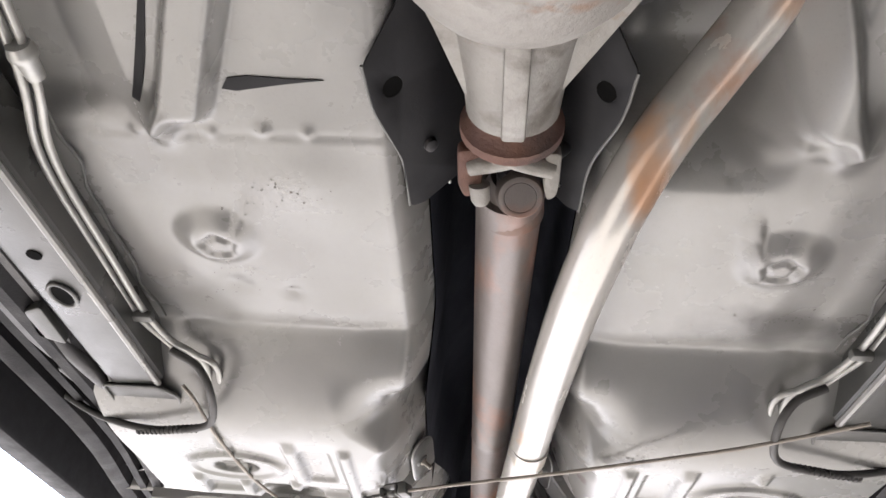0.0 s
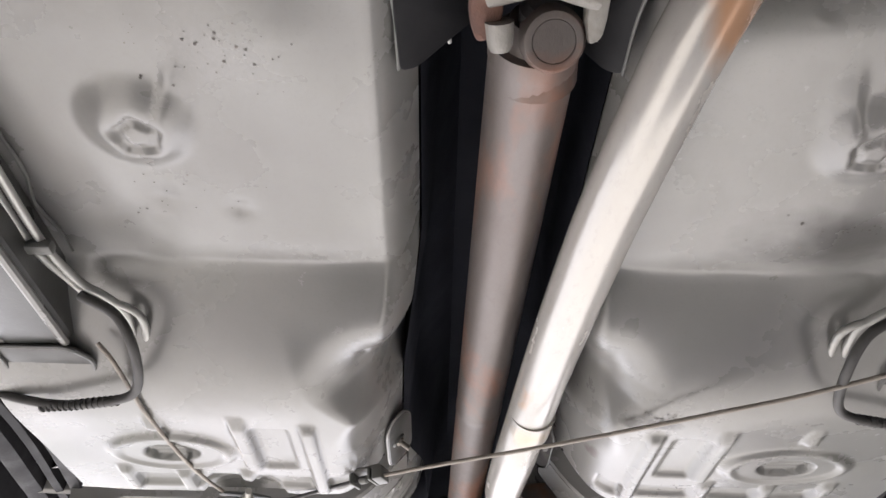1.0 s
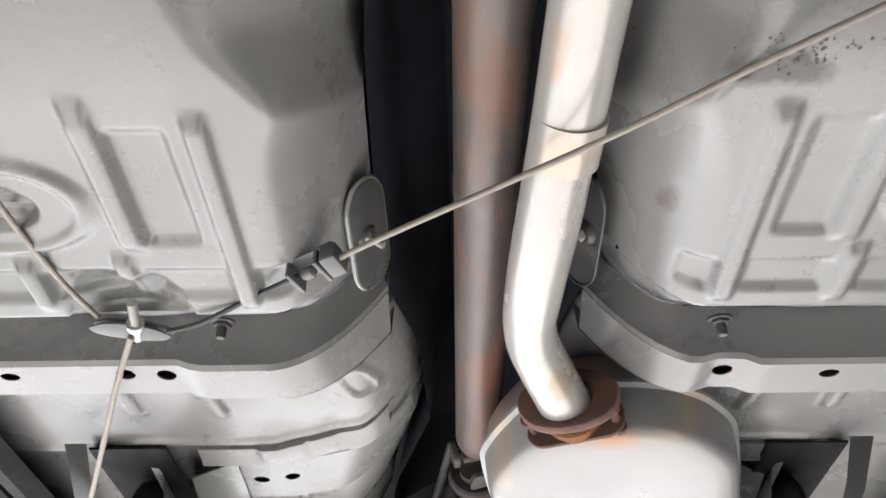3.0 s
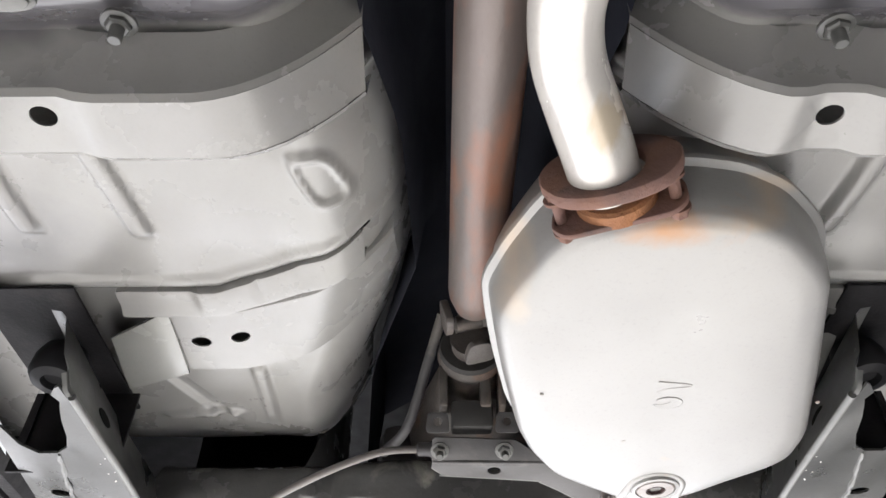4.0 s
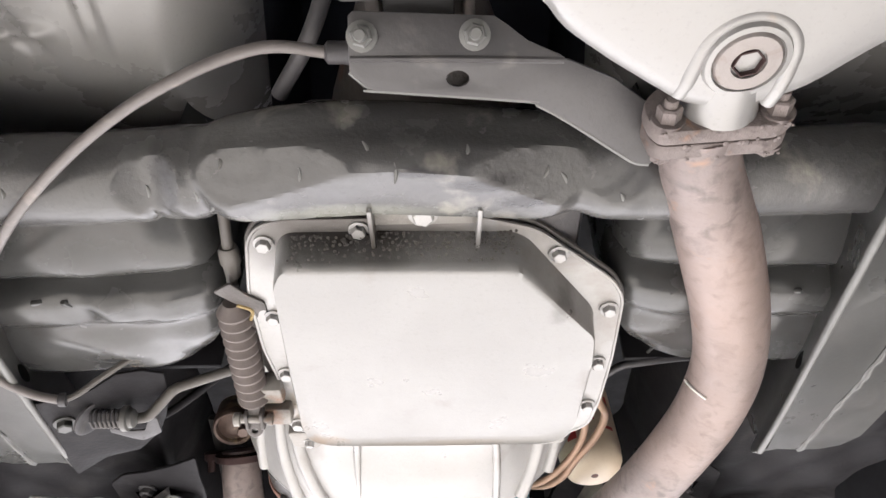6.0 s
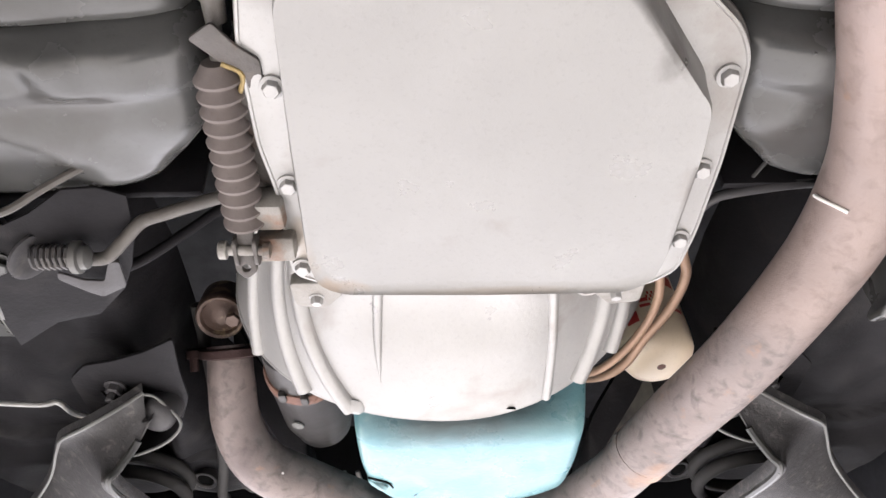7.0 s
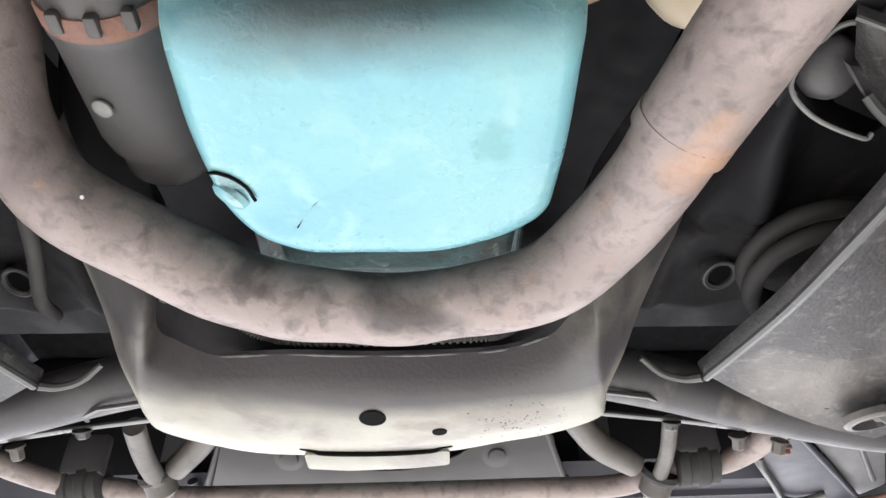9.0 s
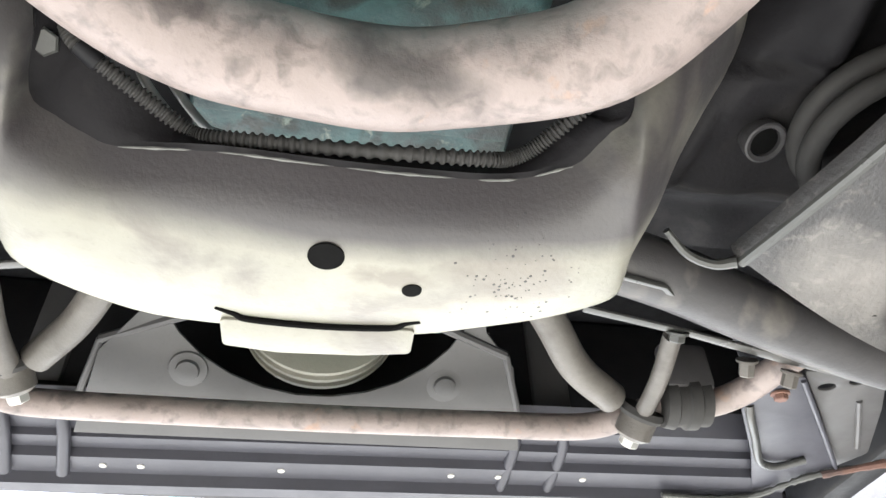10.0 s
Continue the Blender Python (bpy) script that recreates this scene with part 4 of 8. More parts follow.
    part("corner_crease", sweep(wear, 0.0036, 10, 3), M_STEEL_PAINT, t, "worn lower corner, coloured paler for its highlight")
    rw_ = random.Random(31)
    weld = []
    for k in range(66):
        y = 1.585 + k * 0.0088
        a = float(np.interp(y, (1.58, 1.676, 1.746, 1.864, 1.986, 2.16), (0.380, 0.3985, 0.402, 0.4165, 0.410, 0.405))) + rw_.uniform(-0.0012, 0.0012)
        weld.append((s * a + ox, y, plate_z(a, y) - 0.0004, rw_.uniform(0.0014, 0.0031)))
    part("weld_bead", sweep(weld, 0.0024, 6, 2), M_STEEL_PAINT, t, "lumpy weld bead")
    if s < 0:
        npl = [(-0.3660, 2.022), (-0.3452, 2.0252), (-0.3388, 2.0300), (-0.3205, 2.0235), (-0.2935, 2.0074), (-0.2733, 2.0132), (-0.2571, 2.0269), (-0.2627, 2.0671), (-0.2740, 2.100), (-0.2862, 2.1248), (-0.3135, 2.1500), (-0.3456, 2.1489), (-0.3784, 2.1649), (-0.3780, 2.09)]
        part("nose_plate", sheet(npl, 0.0026, None, (), 0.0007, lambda u, v: 1.6462 + 0.30 * (u + 0.372) + 0.0008 * math.sin(u * 90 + v * 50), 2), M_TOWER, t, "flared plate at the front of the rail", angle=30)
    part("slot", sheet(disc((0, 0), 0.0125, 14, 0.0062), 0.001, axes((s * (crease(2.0) + 0.0068) + ox, 2.000, 1.668), (0, 1, 0), (s * 0.25, 0, 1))), M_HOLE, t)
    part("slot", sheet(disc((0, 0), 0.0150, 14, 0.0068), 0.001, axes((s * (crease(1.56) + 0.0100) + ox, 1.562, 1.676), (0, 1, 0), (s * 0.30, 0, 1))), M_HOLE, t)
    part("rubber_plug", lathe((s * 0.388 + ox, 1.545, 1.738), (0, -0.1, -1), [(0, 0.022), (0.012, 0.026), (0.028, 0.026), (0.034, 0.022), (0.036, 0.012), (0.030, 0.010)], 24), M_BLACK, t, "round rubber plug inside the rail's open end")
    part("mouth_top", sheet([(s * 0.352 + ox, 1.455), (s * 0.445 + ox, 1.455), (s * 0.445 + ox, 1.66), (s * 0.352 + ox, 1.66)], 0.003, pose(0, 0, 1.746)), M_TOWER, t)
    part("mouth_back", box((0.11, 0.004, 0.09), pose(s * 0.395 + ox, 1.625, 1.698), 0.0008), M_TOWER, t)
    bm = bmesh.new()
    rings(bm, [[(s * 0.416 + ox, 1.545, 1.6535), (s * 0.420 + ox, 1.50, 1.668), (s * 0.428 + ox, 1.46, 1.70), (s * 0.436 + ox, 1.43, 1.74)], [(s * 0.440 + ox, 1.60, 1.658), (s * 0.448 + ox, 1.55, 1.672), (s * 0.456 + ox, 1.48, 1.70), (s * 0.462 + ox, 1.43, 1.74)]], closed=False)
    part("torn_strap", bm, M_RAIL, t, "narrow strap beside the open mouth", angle=60)
    for q in range(16):
        part("paint_fleck", box((0.0012, 0.0014, 0.0006), pose(s * (0.335 + 0.008 * math.sin(q * 7.1)) + ox, 1.585 + 0.055 * ((q * 0.618) % 1), 1.6462 + 0.0006 * math.sin(q))), M_WHITE, t, "white paint fleck")
    return t


def toe_box(s):
    """Rounded pressing between tunnel and rail, ahead of the gearbox support: a domed top, a rolled seam and a dented lower panel."""
    t = thing("toe_board_pressing", "grey rounded toe-board pressing with a horizontal seam", "pressing", (s * 0.25 - 0.01, 1.95, 1.72), group="toe-board pressings")
    ox = -0.010
    us = np.linspace(0, 1, 46)
    bm = bmesh.new()
    loops = []
    for u in us:
        y = 1.795 + 0.245 * u
        zb = 1.735 - 0.044 * float(step(u, 0.0, 0.36)) + 0.011 * float(bump_in(u, 0.405, 0.435, 0.010)) - 0.016 * float(step(u, 0.435, 0.475)) + 0.006 * float(step(u, 0.56, 0.62)) - 0.004 * float(bump_in(u, 0.66, 0.84, 0.06)) + 2.4 * max(0.0, u - 0.90) ** 2
        inner = 0.172 + 0.010 * math.cos(u * 6) + 0.050 * max(0.0, (u - 0.70) / 0.30) ** 1.6
        row = []
        for k in range(17):
            w = k / 16
            a = 0.40 - (0.40 - inner - 0.012) * w
            ripple = 0.0035 * math.sin(a * 130 + 5 * u) * float(bump_in(u, 0.46, 0.58, 0.03)) * float(bump_in(a, 0.215, 0.30, 0.02))
            dent = 0.004 * math.exp(-(((a - 0.232) / 0.014) ** 2 + ((u - 0.80) / 0.09) ** 2)) - 0.003 * math.exp(-(((a - 0.275) / 0.03) ** 2 + ((u - 0.74) / 0.07) ** 2))
            row.append((s * a + ox, y - 0.006 * w * w, zb + ripple + dent + 0.010 * max(0.0, w - 0.80) ** 2 * 25 + 0.0012 * math.sin(a * 61 + u * 17)))
        row += [(s * (inner + 0.003) + ox, y - 0.007, zb + 0.030), (s * inner + ox, y - 0.008, zb + 0.07), (s * inner + ox, y, 2.05)]
        loops.append(row)
    rings(bm, loops, closed=False)
    part("shell", bm, M_TOE, t, angle=60)
    seam = [(s * a + ox, 1.795 + 0.245 * 0.408 - d, z) for a, d, z in ((0.40, 0.0, 1.6995), (0.30, 0.001, 1.6985), (0.24, 0.004, 1.699), (0.205, 0.012, 1.703), (0.190, 0.020, 1.722), (0.185, 0.024, 1.755))]
    part("seam", sweep(seam, 0.0024, 8, 5), M_HOLE, t, "black shadow gap of the seam")
    rt_ = random.Random(7 if s > 0 else 5)
    for k in range(5):
        a = 0.215 + 0.026 * k + rt_.uniform(-0.006, 0.006)
        part("dent_lug", box((0.010, 0.012, 0.005), pose(s * a + ox, 1.795 + 0.245 * 0.478, 1.6805, 14, rt_.uniform(-25, 25), rt_.uniform(-35, 35)), 0.0018), M_TOE, t, "bent lug on the flange")
    part("stain_hole", lathe((s * 0.268 + ox, 2.0, 1.6795), (0, 0, -1), [(0, 0.002), (0.0008, 0.0017), (0.0009, 0)], 8), M_HOLE, t)
    part("end_wall", box((0.22, 0.006, 0.35), pose(s * 0.31 + ox, 2.046, 1.875), 0.001), M_TOWER, t)
    return t


for s in (-1, 1):
    front_rail(s)
    toe_box(s)

# ---- final drive ----
df = thing("differential", "grey cast differential nose with web ribs", "differential", (0.012, 0.25, 1.75))
P0, AX = Vector((0.012, 0.415, 1.757)), Vector((0, -1, 0.02))
part("nose", lathe(P0, AX, [(0, 0.026), (0.0, 0.036), (0.03, 0.038), (0.07, 0.043), (0.11, 0.050), (0.15, 0.062), (0.22, 0.09)], 32), M_CAST, df)
part("nose_rib", box((0.018, 0.12, 0.012), pose(0.013, 0.352, 1.7155, 4, 0, 0), 0.003), M_CAST, df)
part("housing", lathe((0.012, 0.305, 1.735), (0, -1, -0.06), [(0, 0.03), (0.004, 0.045), (0.012, 0.060), (0.03, 0.074), (0.07, 0.092), (0.14, 0.11), (0.24, 0.11)], 36), M_CAST, df, "rounded cast housing")
for s, pts in ((-1, [(-0.020, 0.405), (-0.045, 0.335), (-0.080, 0.25), (-0.080, 0.12), (0.0, 0.12), (0.0, 0.40)]), (1, [(0.04, 0.40), (0.060, 0.365), (0.105, 0.285), (0.17, 0.19), (0.17, 0.12), (0.0, 0.12), (0.0, 0.40)])):
    part("web", sheet(pts, 0.02, pose(0, 0.0, 1.742), (), 0.003), M_CAST, df)

# ---- driveshaft ----
ds = thing("driveshaft", "brown-grey steel driveshaft with a rusty rear universal joint", "driveshaft", (0.0, 1.0, 1.77))
A, B = Vector((0.0135, 0.505, 1.753)), Vector((-0.0015, 1.540, 1.794))
ax = (B - A).normalized()
L = (B - A).length
part("tube", lathe(A, ax, [(0, 0.020), (0.0, 0.0292), (0.012, 0.0300), (0.014, 0.0293), (L * 0.54, 0.0280), (L * 0.542, 0.0286), (L * 0.556, 0.0286), (L * 0.558, 0.0279), (L - 0.03, 0.0272), (L - 0.02, 0.0262), (L, 0.020)], 36), M_SHAFT, ds)
part("companion_flange", lathe(Vector((0.012, 0.442, 1.755)), (0, -1, 0), [(0, 0.02), (0, 0.036), (0.006, 0.041), (0.014, 0.041), (0.018, 0.036), (0.03, 0.03)], 28), M_RUST, ds, "rust-brown companion flange")


def yoke(y0, z0, x0, d, size, ang, mat_, cap=True):
    """A fork of two ears with a cross pin between them."""
    u = Vector((math.cos(ang), 0, math.sin(ang)))
    o = Vector((x0, y0, z0))
    w = Vector((0, d, 0))
    n = u.cross(w)
    for s in (-1, 1):
        ol = rounded([(-0.020, 0), (0.020, 0), (0.019, 0.022), (0.013, 0.042), (-0.013, 0.042), (-0.019, 0.022)], 0.009)
        ear = sheet([(p[0] * size, p[1] * size) for p in ol], 0.010 * size, axes(o + u * s * 0.026 * size - u * (0.005 * size), n, w), (), 0.0015)
        part("yoke_ear", ear, M_RUST if (s < 0 and mat_ is M_CAST) else mat_, ds)
        if cap:
            part("bearing_cap", lathe(o + w * 0.026 * size + u * s * 0.024 * size, u * s, [(0, 0.0095 * size), (0.012 * size, 0.0095 * size), (0.013 * size, 0.008 * size)], 18), M_CAST, ds)


# flange yoke: two ears joined by an arch, the round trunnion between them
for x, w_, m_, lab in ((-0.020, 0.020, M_RUST, "rust-orange yoke ear"), (0.046, 0.013, M_CAST, "")):
    ol = rounded([(-w_ / 2, 0.0), (w_ / 2, 0.0), (w_ / 2, 0.030), (w_ * 0.35, 0.044), (-w_ * 0.25, 0.048), (-w_ / 2, 0.034)], 0.005)
    part("yoke_ear", sheet(ol, 0.016, axes((x, 0.446, 1.738), (1, 0, 0.06), (0, 0.93, -0.18)), (), 0.003), m_, ds, lab)
arch = [(-0.020 + 0.066 * k / 10, 0.452 + 0.012 * abs(k - 5) / 5, 1.7385 - 0.002 * math.sin(math.pi * k / 10)) for k in range(11)]
part("yoke_arch", sweep([(*q, 0.0085) for q in arch], 0.0085, 10, 3), M_CAST, ds, "grey cast arch of the yoke")
part("yoke_tooth", lathe((-0.012, 0.478, 1.732), (0.1, 1, -0.35), [(0, 0.009), (0.014, 0.008), (0.018, 0.006)], 12), M_CAST, ds)
TD = Vector((0.05, -0.45, -0.9)).normalized()
part("trunnion_cap", lathe(Vector((0.022, 0.489, 1.728)) - TD * 0.028, TD, [(0, 0.021), (0.022, 0.0205), (0.0265, 0.018), (0.0275, 0.0145), (0.0272, 0.0136), (0.0262, 0.0134), (0.0272, 0.0130), (0.0276, 0.0)], 30), M_SHAFT, ds, "round trunnion end with a circlip groove")
part("cross_hub", lathe((0.018, 0.478, 1.752), (0, 1, 0), [(0, 0.012), (0.004, 0.017), (0.03, 0.017), (0.034, 0.012)], 18), M_DARK_STEEL, ds)
part("yoke_neck", lathe((0.0145, 0.535, 1.754), (0, -1, 0.0), [(0, 0.030), (0.012, 0.029), (0.03, 0.024), (0.045, 0.018)], 26), M_SHAFT, ds)
yoke(1.538, 1.795, -0.002, 1, 0.80, radians(15), M_TAIL, False)
yoke(1.604, 1.798, -0.003, -1, 0.80, radians(105), M_TAIL, False)
part("cross_hub", lathe((-0.020, 1.570, 1.793), (1, 0, 0.2), [(0, 0.008), (0.036, 0.008)], 14), M_TAIL, ds)
part("slip_yoke", lathe((-0.003, 1.60, 1.798), (0, 1, 0), [(0, 0.016), (0.0, 0.024), (0.01, 0.022), (0.05, 0.020)], 22), M_TAIL, ds)


# ---- black shield plates beside the rear joint ----
SH = [(0.0, 0.05), (0.037, 0.035), (0.072, -0.005), (0.118, -0.007), (0.178, 0.003), (0.235, -0.003), (0.240, 0.010), (0.23, 0.06), (0.1, 0.09), (0.0, 0.10)]
SHH = (0.103, 0.013)


def shield(s):
    t = thing("shield_bracket", "black steel bracket plate with a round hole beside the driveshaft", "bracket", (s * 0.08, 0.45, 1.78), group="shield brackets")
    m = axes((s * 0.105, 0.30, 1.748), (-s * 0.14, 1, 0.03), (-s * 0.78, 0, 0.62))
    ol = rounded(SH, 0.005)
    part("plate", sheet(ol, 0.002, m, [disc(SHH, 0.009)], 0.0005), M_BLACK, t)
    part("folded_edge", sweep([tuple(m @ Vector(p)) for p in [(*q, 0.0) for q in SH[2:6]]], 0.0013, 8, 5), M_STEEL_PAINT, t, "bare metal edge of the bracket")
    part("hook", sweep([tuple(m @ Vector(p)) for p in ((0.222, 0.022, 0), (0.222, 0.034, 0), (0.228, 0.040, 0), (0.238, 0.040, 0))], 0.0016, 6, 4), M_BRAKELINE, t)
    # Black disc set in the hole to paint its shade.
    part("hole_shade", sheet(disc(SHH, 0.0089), 0.001, m @ Matrix.Translation((0, 0, 0.0005))), M_HOLE, t)
    part("spacer", lathe(m @ Vector((0.178, 0.030, -0.012)), m.to_3x3() @ Vector((0, 0, 1)), [(0, 0.004), (0.001, 0.006), (0.018, 0.006), (0.019, 0.004)], 12), M_DARK_STEEL, t)
    part("rubber_pad", box((0.012, 0.04, 0.02), pose(s * 0.062, 0.475, 1.80, 0, 0, s * 8), 0.003), M_RUBBER, t)


shield(-1)
shield(1)

# ---- rear exhaust pipe ----
ex = thing("exhaust_pipe", "bright aluminised exhaust pipe with a rust streak, hung beside the driveshaft", "exhaust pipe", (0.06, 0.8, 1.71))
EXP = [(0.225, 0.21, 1.835, 0.0215), (0.210, 0.28, 1.815, 0.0215), (0.191, 0.340, 1.798, 0.0218), (0.155, 0.393, 1.770, 0.0222), (0.127, 0.430, 1.746, 0.0228), (0.104, 0.482, 1.726, 0.0235), (0.091, 0.55, 1.719, 0.024), (0.0776, 0.66, 1.717, 0.0245), (0.0645, 0.82, 1.715, 0.0245), (0.0565, 0.95, 1.714, 0.0245),
       (0.0515, 1.00, 1.708, 0.0240), (0.0475, 1.045, 1.703, 0.0243), (0.0432, 1.09, 1.700, 0.0240), (0.0400, 1.132, 1.697, 0.0232), (0.0393, 1.158, 1.696, 0.0228), (0.0440, 1.186, 1.694, 0.0230), (0.0555, 1.216, 1.691, 0.0238), (0.0690, 1.248, 1.688, 0.0245), (0.0800, 1.278, 1.686, 0.0245)]


def flat_by_clamp(k):
    d = math.exp(-((k - 0.775) / 0.035) ** 2)
    return lambda a: 1 - 0.05 * d * (0.5 + 0.5 * math.cos(2 * a))


part("pipe", sweep(EXP, 0.0245, 30, 10, flat_by_clamp), M_SILVER, ex)
part("seam_sleeve", sweep([(0.0573, 0.955, 1.7123), (0.0562, 0.97, 1.7113), (0.0545, 0.992, 1.7095)], 0.0251, 30, 4), M_SILVER, ex, "heat-tinted patch on the pipe")

# ---- catalytic converter ----
ct = thing("catalytic_converter", "large pale octagonal catalytic converter shell with a drain plug", "catalytic converter", (0.13, 1.47, 1.66))
CC = Vector((0.150, 1.492))
OUT = [(0.062, 1.295), (0.105, 1.283), (0.145, 1.281), (0.184, 1.287), (0.220, 1.304), (0.249, 1.332), (0.263, 1.353), (0.275, 1.397), (0.288, 1.445), (0.299, 1.493), (0.308, 1.538), (0.3145, 1.570), (0.3095, 1.612), (0.294, 1.632), (0.257, 1.660), (0.224, 1.688), (0.190, 1.701),
       (0.156, 1.699), (0.105, 1.668), (0.071, 1.644), (0.046, 1.606), (0.030, 1.568), (0.014, 1.493), (0.006, 1.445), (0.001, 1.403), (0.016, 1.363), (0.040, 1.318)]
ring_out = rounded(OUT, 0.012, 3)


def cat_loop(k, z, tilt=0.0):
    """The shell's outline drawn in by k, at height z, sloping forward."""
    out = []
    for u, v in ring_out:
        d = Vector((u, v)) - CC
        q = CC + d * max(0.0, 1 + k / d.length)
        out.append((q.x, q.y, z - tilt * (q.y - 1.48)))
    return out


bm = bmesh.new()
T = 0.045
rings(bm, [cat_loop(-0.05, 1.762, T), cat_loop(-0.026, 1.760, T), cat_loop(-0.010, 1.748, T), cat_loop(-0.004, 1.715, T), cat_loop(0.003, 1.7125, T), cat_loop(0.0038, 1.7095, T), cat_loop(0.003, 1.7065, T), cat_loop(-0.003, 1.7045, T),
           cat_loop(-0.0045, 1.690, T), cat_loop(-0.006, 1.676, T), cat_loop(-0.0085, 1.6665, T), cat_loop(-0.0135, 1.6605, T), cat_loop(-0.0215, 1.6580, T), cat_loop(-0.040, 1.6568, T), cat_loop(-0.075, 1.6562, T), cat_loop(-0.11, 1.6560, T)])
part("shell", bm, M_CAT, ct, angle=45)
PL = Vector((0.1795, 1.6535, 1.6470))
pd = Vector((0.02, 0.02, -1)).normalized()
pside = Vector((1, 0.13, 0)).normalized()
pfore = Vector((-0.13, 1, -0.05)).normalized()
hump = [PL + pside * (0.0265 * math.cos(a)) + pfore * (0.0265 * math.sin(a)) for a in np.linspace(math.pi, 2 * math.pi, 13)]
hump = [PL - pside * 0.0275 + pfore * 0.030 + Vector((0, 0, 0.004)), PL - pside * 0.0272 + pfore * 0.016] + hump + [PL + pside * 0.0272 + pfore * 0.016, PL + pside * 0.0275 + pfore * 0.030 + Vector((0, 0, 0.004))]
part("plug_boss", sweep([(*(q + Vector((0, 0, 0.0052))), 0.0052) for q in hump], 0.005, 12, 3), M_CAT, ct, "horseshoe ridge round the plug")
part("plug_seat", lathe(PL - pd * 0.012, pd, [(0, 0.0255), (0.010, 0.0250), (0.0125, 0.0236), (0.0130, 0.0205), (0.0105, 0.0198)], 32), M_CAT, ct)
part("drain_plug", lathe(PL - pd * 0.006, pd, [(0, 0.0195), (0.0055, 0.0195), (0.0075, 0.0180), (0.0078, 0.0100), (0.0, 0.0095)], 30), M_PLUG, ct, "round pinkish steel drain plug with a hexagon socket")
part("hex_socket", lathe(PL - pd * 0.004, pd, [(0, 0.0093), (0.0056, 0.0093), (0.0057, 0.0083), (0.0005, 0.0080), (0.0, 0.0)], 6), M_OXIDE, ct)
for sx, sy, rr in ((0.1335, 1.566, 0.0028), (0.0515, 1.492, 0.0018), (0.293, 1.505, 0.0022)):
    part("scuff", lathe((sx, sy, 1.6560 - T * (sy - 1.48) + 0.0006), (0, 0, -1), [(0, rr), (0.0008, rr * 0.7), (0.0009, 0.0)], 9), M_CAST, ct, "small grey scuff")
for k in (0, 1):
    c = Vector((0.1625, 1.482 + 0.023 * k, 1.6560 - T * (0.004 + 0.023 * k)))
    if k:
        pts = [(c.x + 0.0125 * math.cos(a), c.y + 0.0085 * math.sin(a), c.z) for a in np.linspace(-2.6, 2.9, 13)] + [(c.x - 0.004, c.y + 0.002, c.z), (c.x + 0.002, c.y - 0.002, c.z)]
    else:
        pts = [(c.x - 0.014, c.y - 0.008, c.z), (c.x - 0.004, c.y - 0.007, c.z), (c.x + 0.014, c.y - 0.004, c.z), (c.x + 0.013, c.y - 0.001, c.z), (c.x - 0.004, c.y + 0.002, c.z), (c.x - 0.013, c.y + 0.007, c.z), (c.x - 0.008, c.y + 0.009, c.z)]
    part("embossed_mark", sweep([(q[0], q[1], q[2] + 0.0007, 0.0011) for q in pts], 0.0011, 8, 4), M_CAT, ct)


rf = thing("rear_flange_joint", "heavily rusted two-bolt exhaust flange joint behind the converter", "exhaust flange", (0.09, 1.27, 1.685))
fd = Vector((0.36, 1.0, -0.16)).normalized()
fu = Vector((0.10, 0.12, 1.0))
fu = (fu - fd * fu.dot(fd)).normalized()
rt = fd.cross(fu).normalized()
FO = [(-0.049, 0.010), (-0.047, -0.008), (-0.034, -0.026), (-0.012, -0.034), (0.014, -0.034), (0.036, -0.027), (0.048, -0.012), (0.050, 0.008), (0.040, 0.022), (0.020, 0.034), (-0.016, 0.036), (-0.038, 0.026)]
FS = [(-0.046, 0.004), (-0.047, -0.018), (-0.036, -0.029), (0.036, -0.026), (0.047, -0.016), (0.047, 0.008), (0.024, 0.030), (-0.024, 0.030)]
fc0 = Vector((0.0840, 1.2785, 1.6860))
bm = sheet(rounded(FO, 0.010, 4), 0.0115, axes(fc0 - fd * 0.006, rt, fu), [disc((0.0, 0.0), 0.0246, 24)], 0.003)
part("pipe_plate", bm, M_RUST, rf, "thick flaking oval pipe flange")
part("shell_plate", sheet(rounded(FS, 0.008, 4), 0.0045, axes(fc0 + fd * 0.017, rt, fu), [disc((0.040, -0.006), 0.004), disc((-0.040, -0.010), 0.004)], 0.0012), M_RUST, rf, "thinner rusty flange of the shell")
part("gasket_ring", lathe(fc0 + fd * 0.004, fd, [(0, 0.026), (0.002, 0.0285), (0.012, 0.0285), (0.014, 0.026)], 28), M_SCALE, rf, "bright orange crumbling gasket")
for sx in (-1, 1):
    c = fc0 + rt * sx * 0.039 - fu * 0.010
    part("stud", lathe(c - fd * 0.011, fd, [(0, 0.0036), (0.0, 0.0042), (0.034, 0.0042), (0.036, 0.003)], 12), M_RUST, rf)
    bolt(rf, c + fd * 0.022, fd, 0.0062, 0.006, M_RUST)
    bolt(rf, c - fd * 0.006, -fd, 0.0062, 0.005, M_RUST)
rs_ = random.Random(12)
for k in range(26):
    a = rs_.uniform(-2.9, -0.2)
    q = fc0 + (rt * math.cos(a) * 0.047 + fu * math.sin(a) * 0.031) * rs_.uniform(0.75, 1.0) - fd * 0.0065
    part("rust_scale", lathe(q, -fd, [(0, rs_.uniform(0.0012, 0.003)), (0.0009, 0.0012), (0.0011, 0.0)], 6), M_SCALE if k % 3 == 0 else M_RUST, rf)

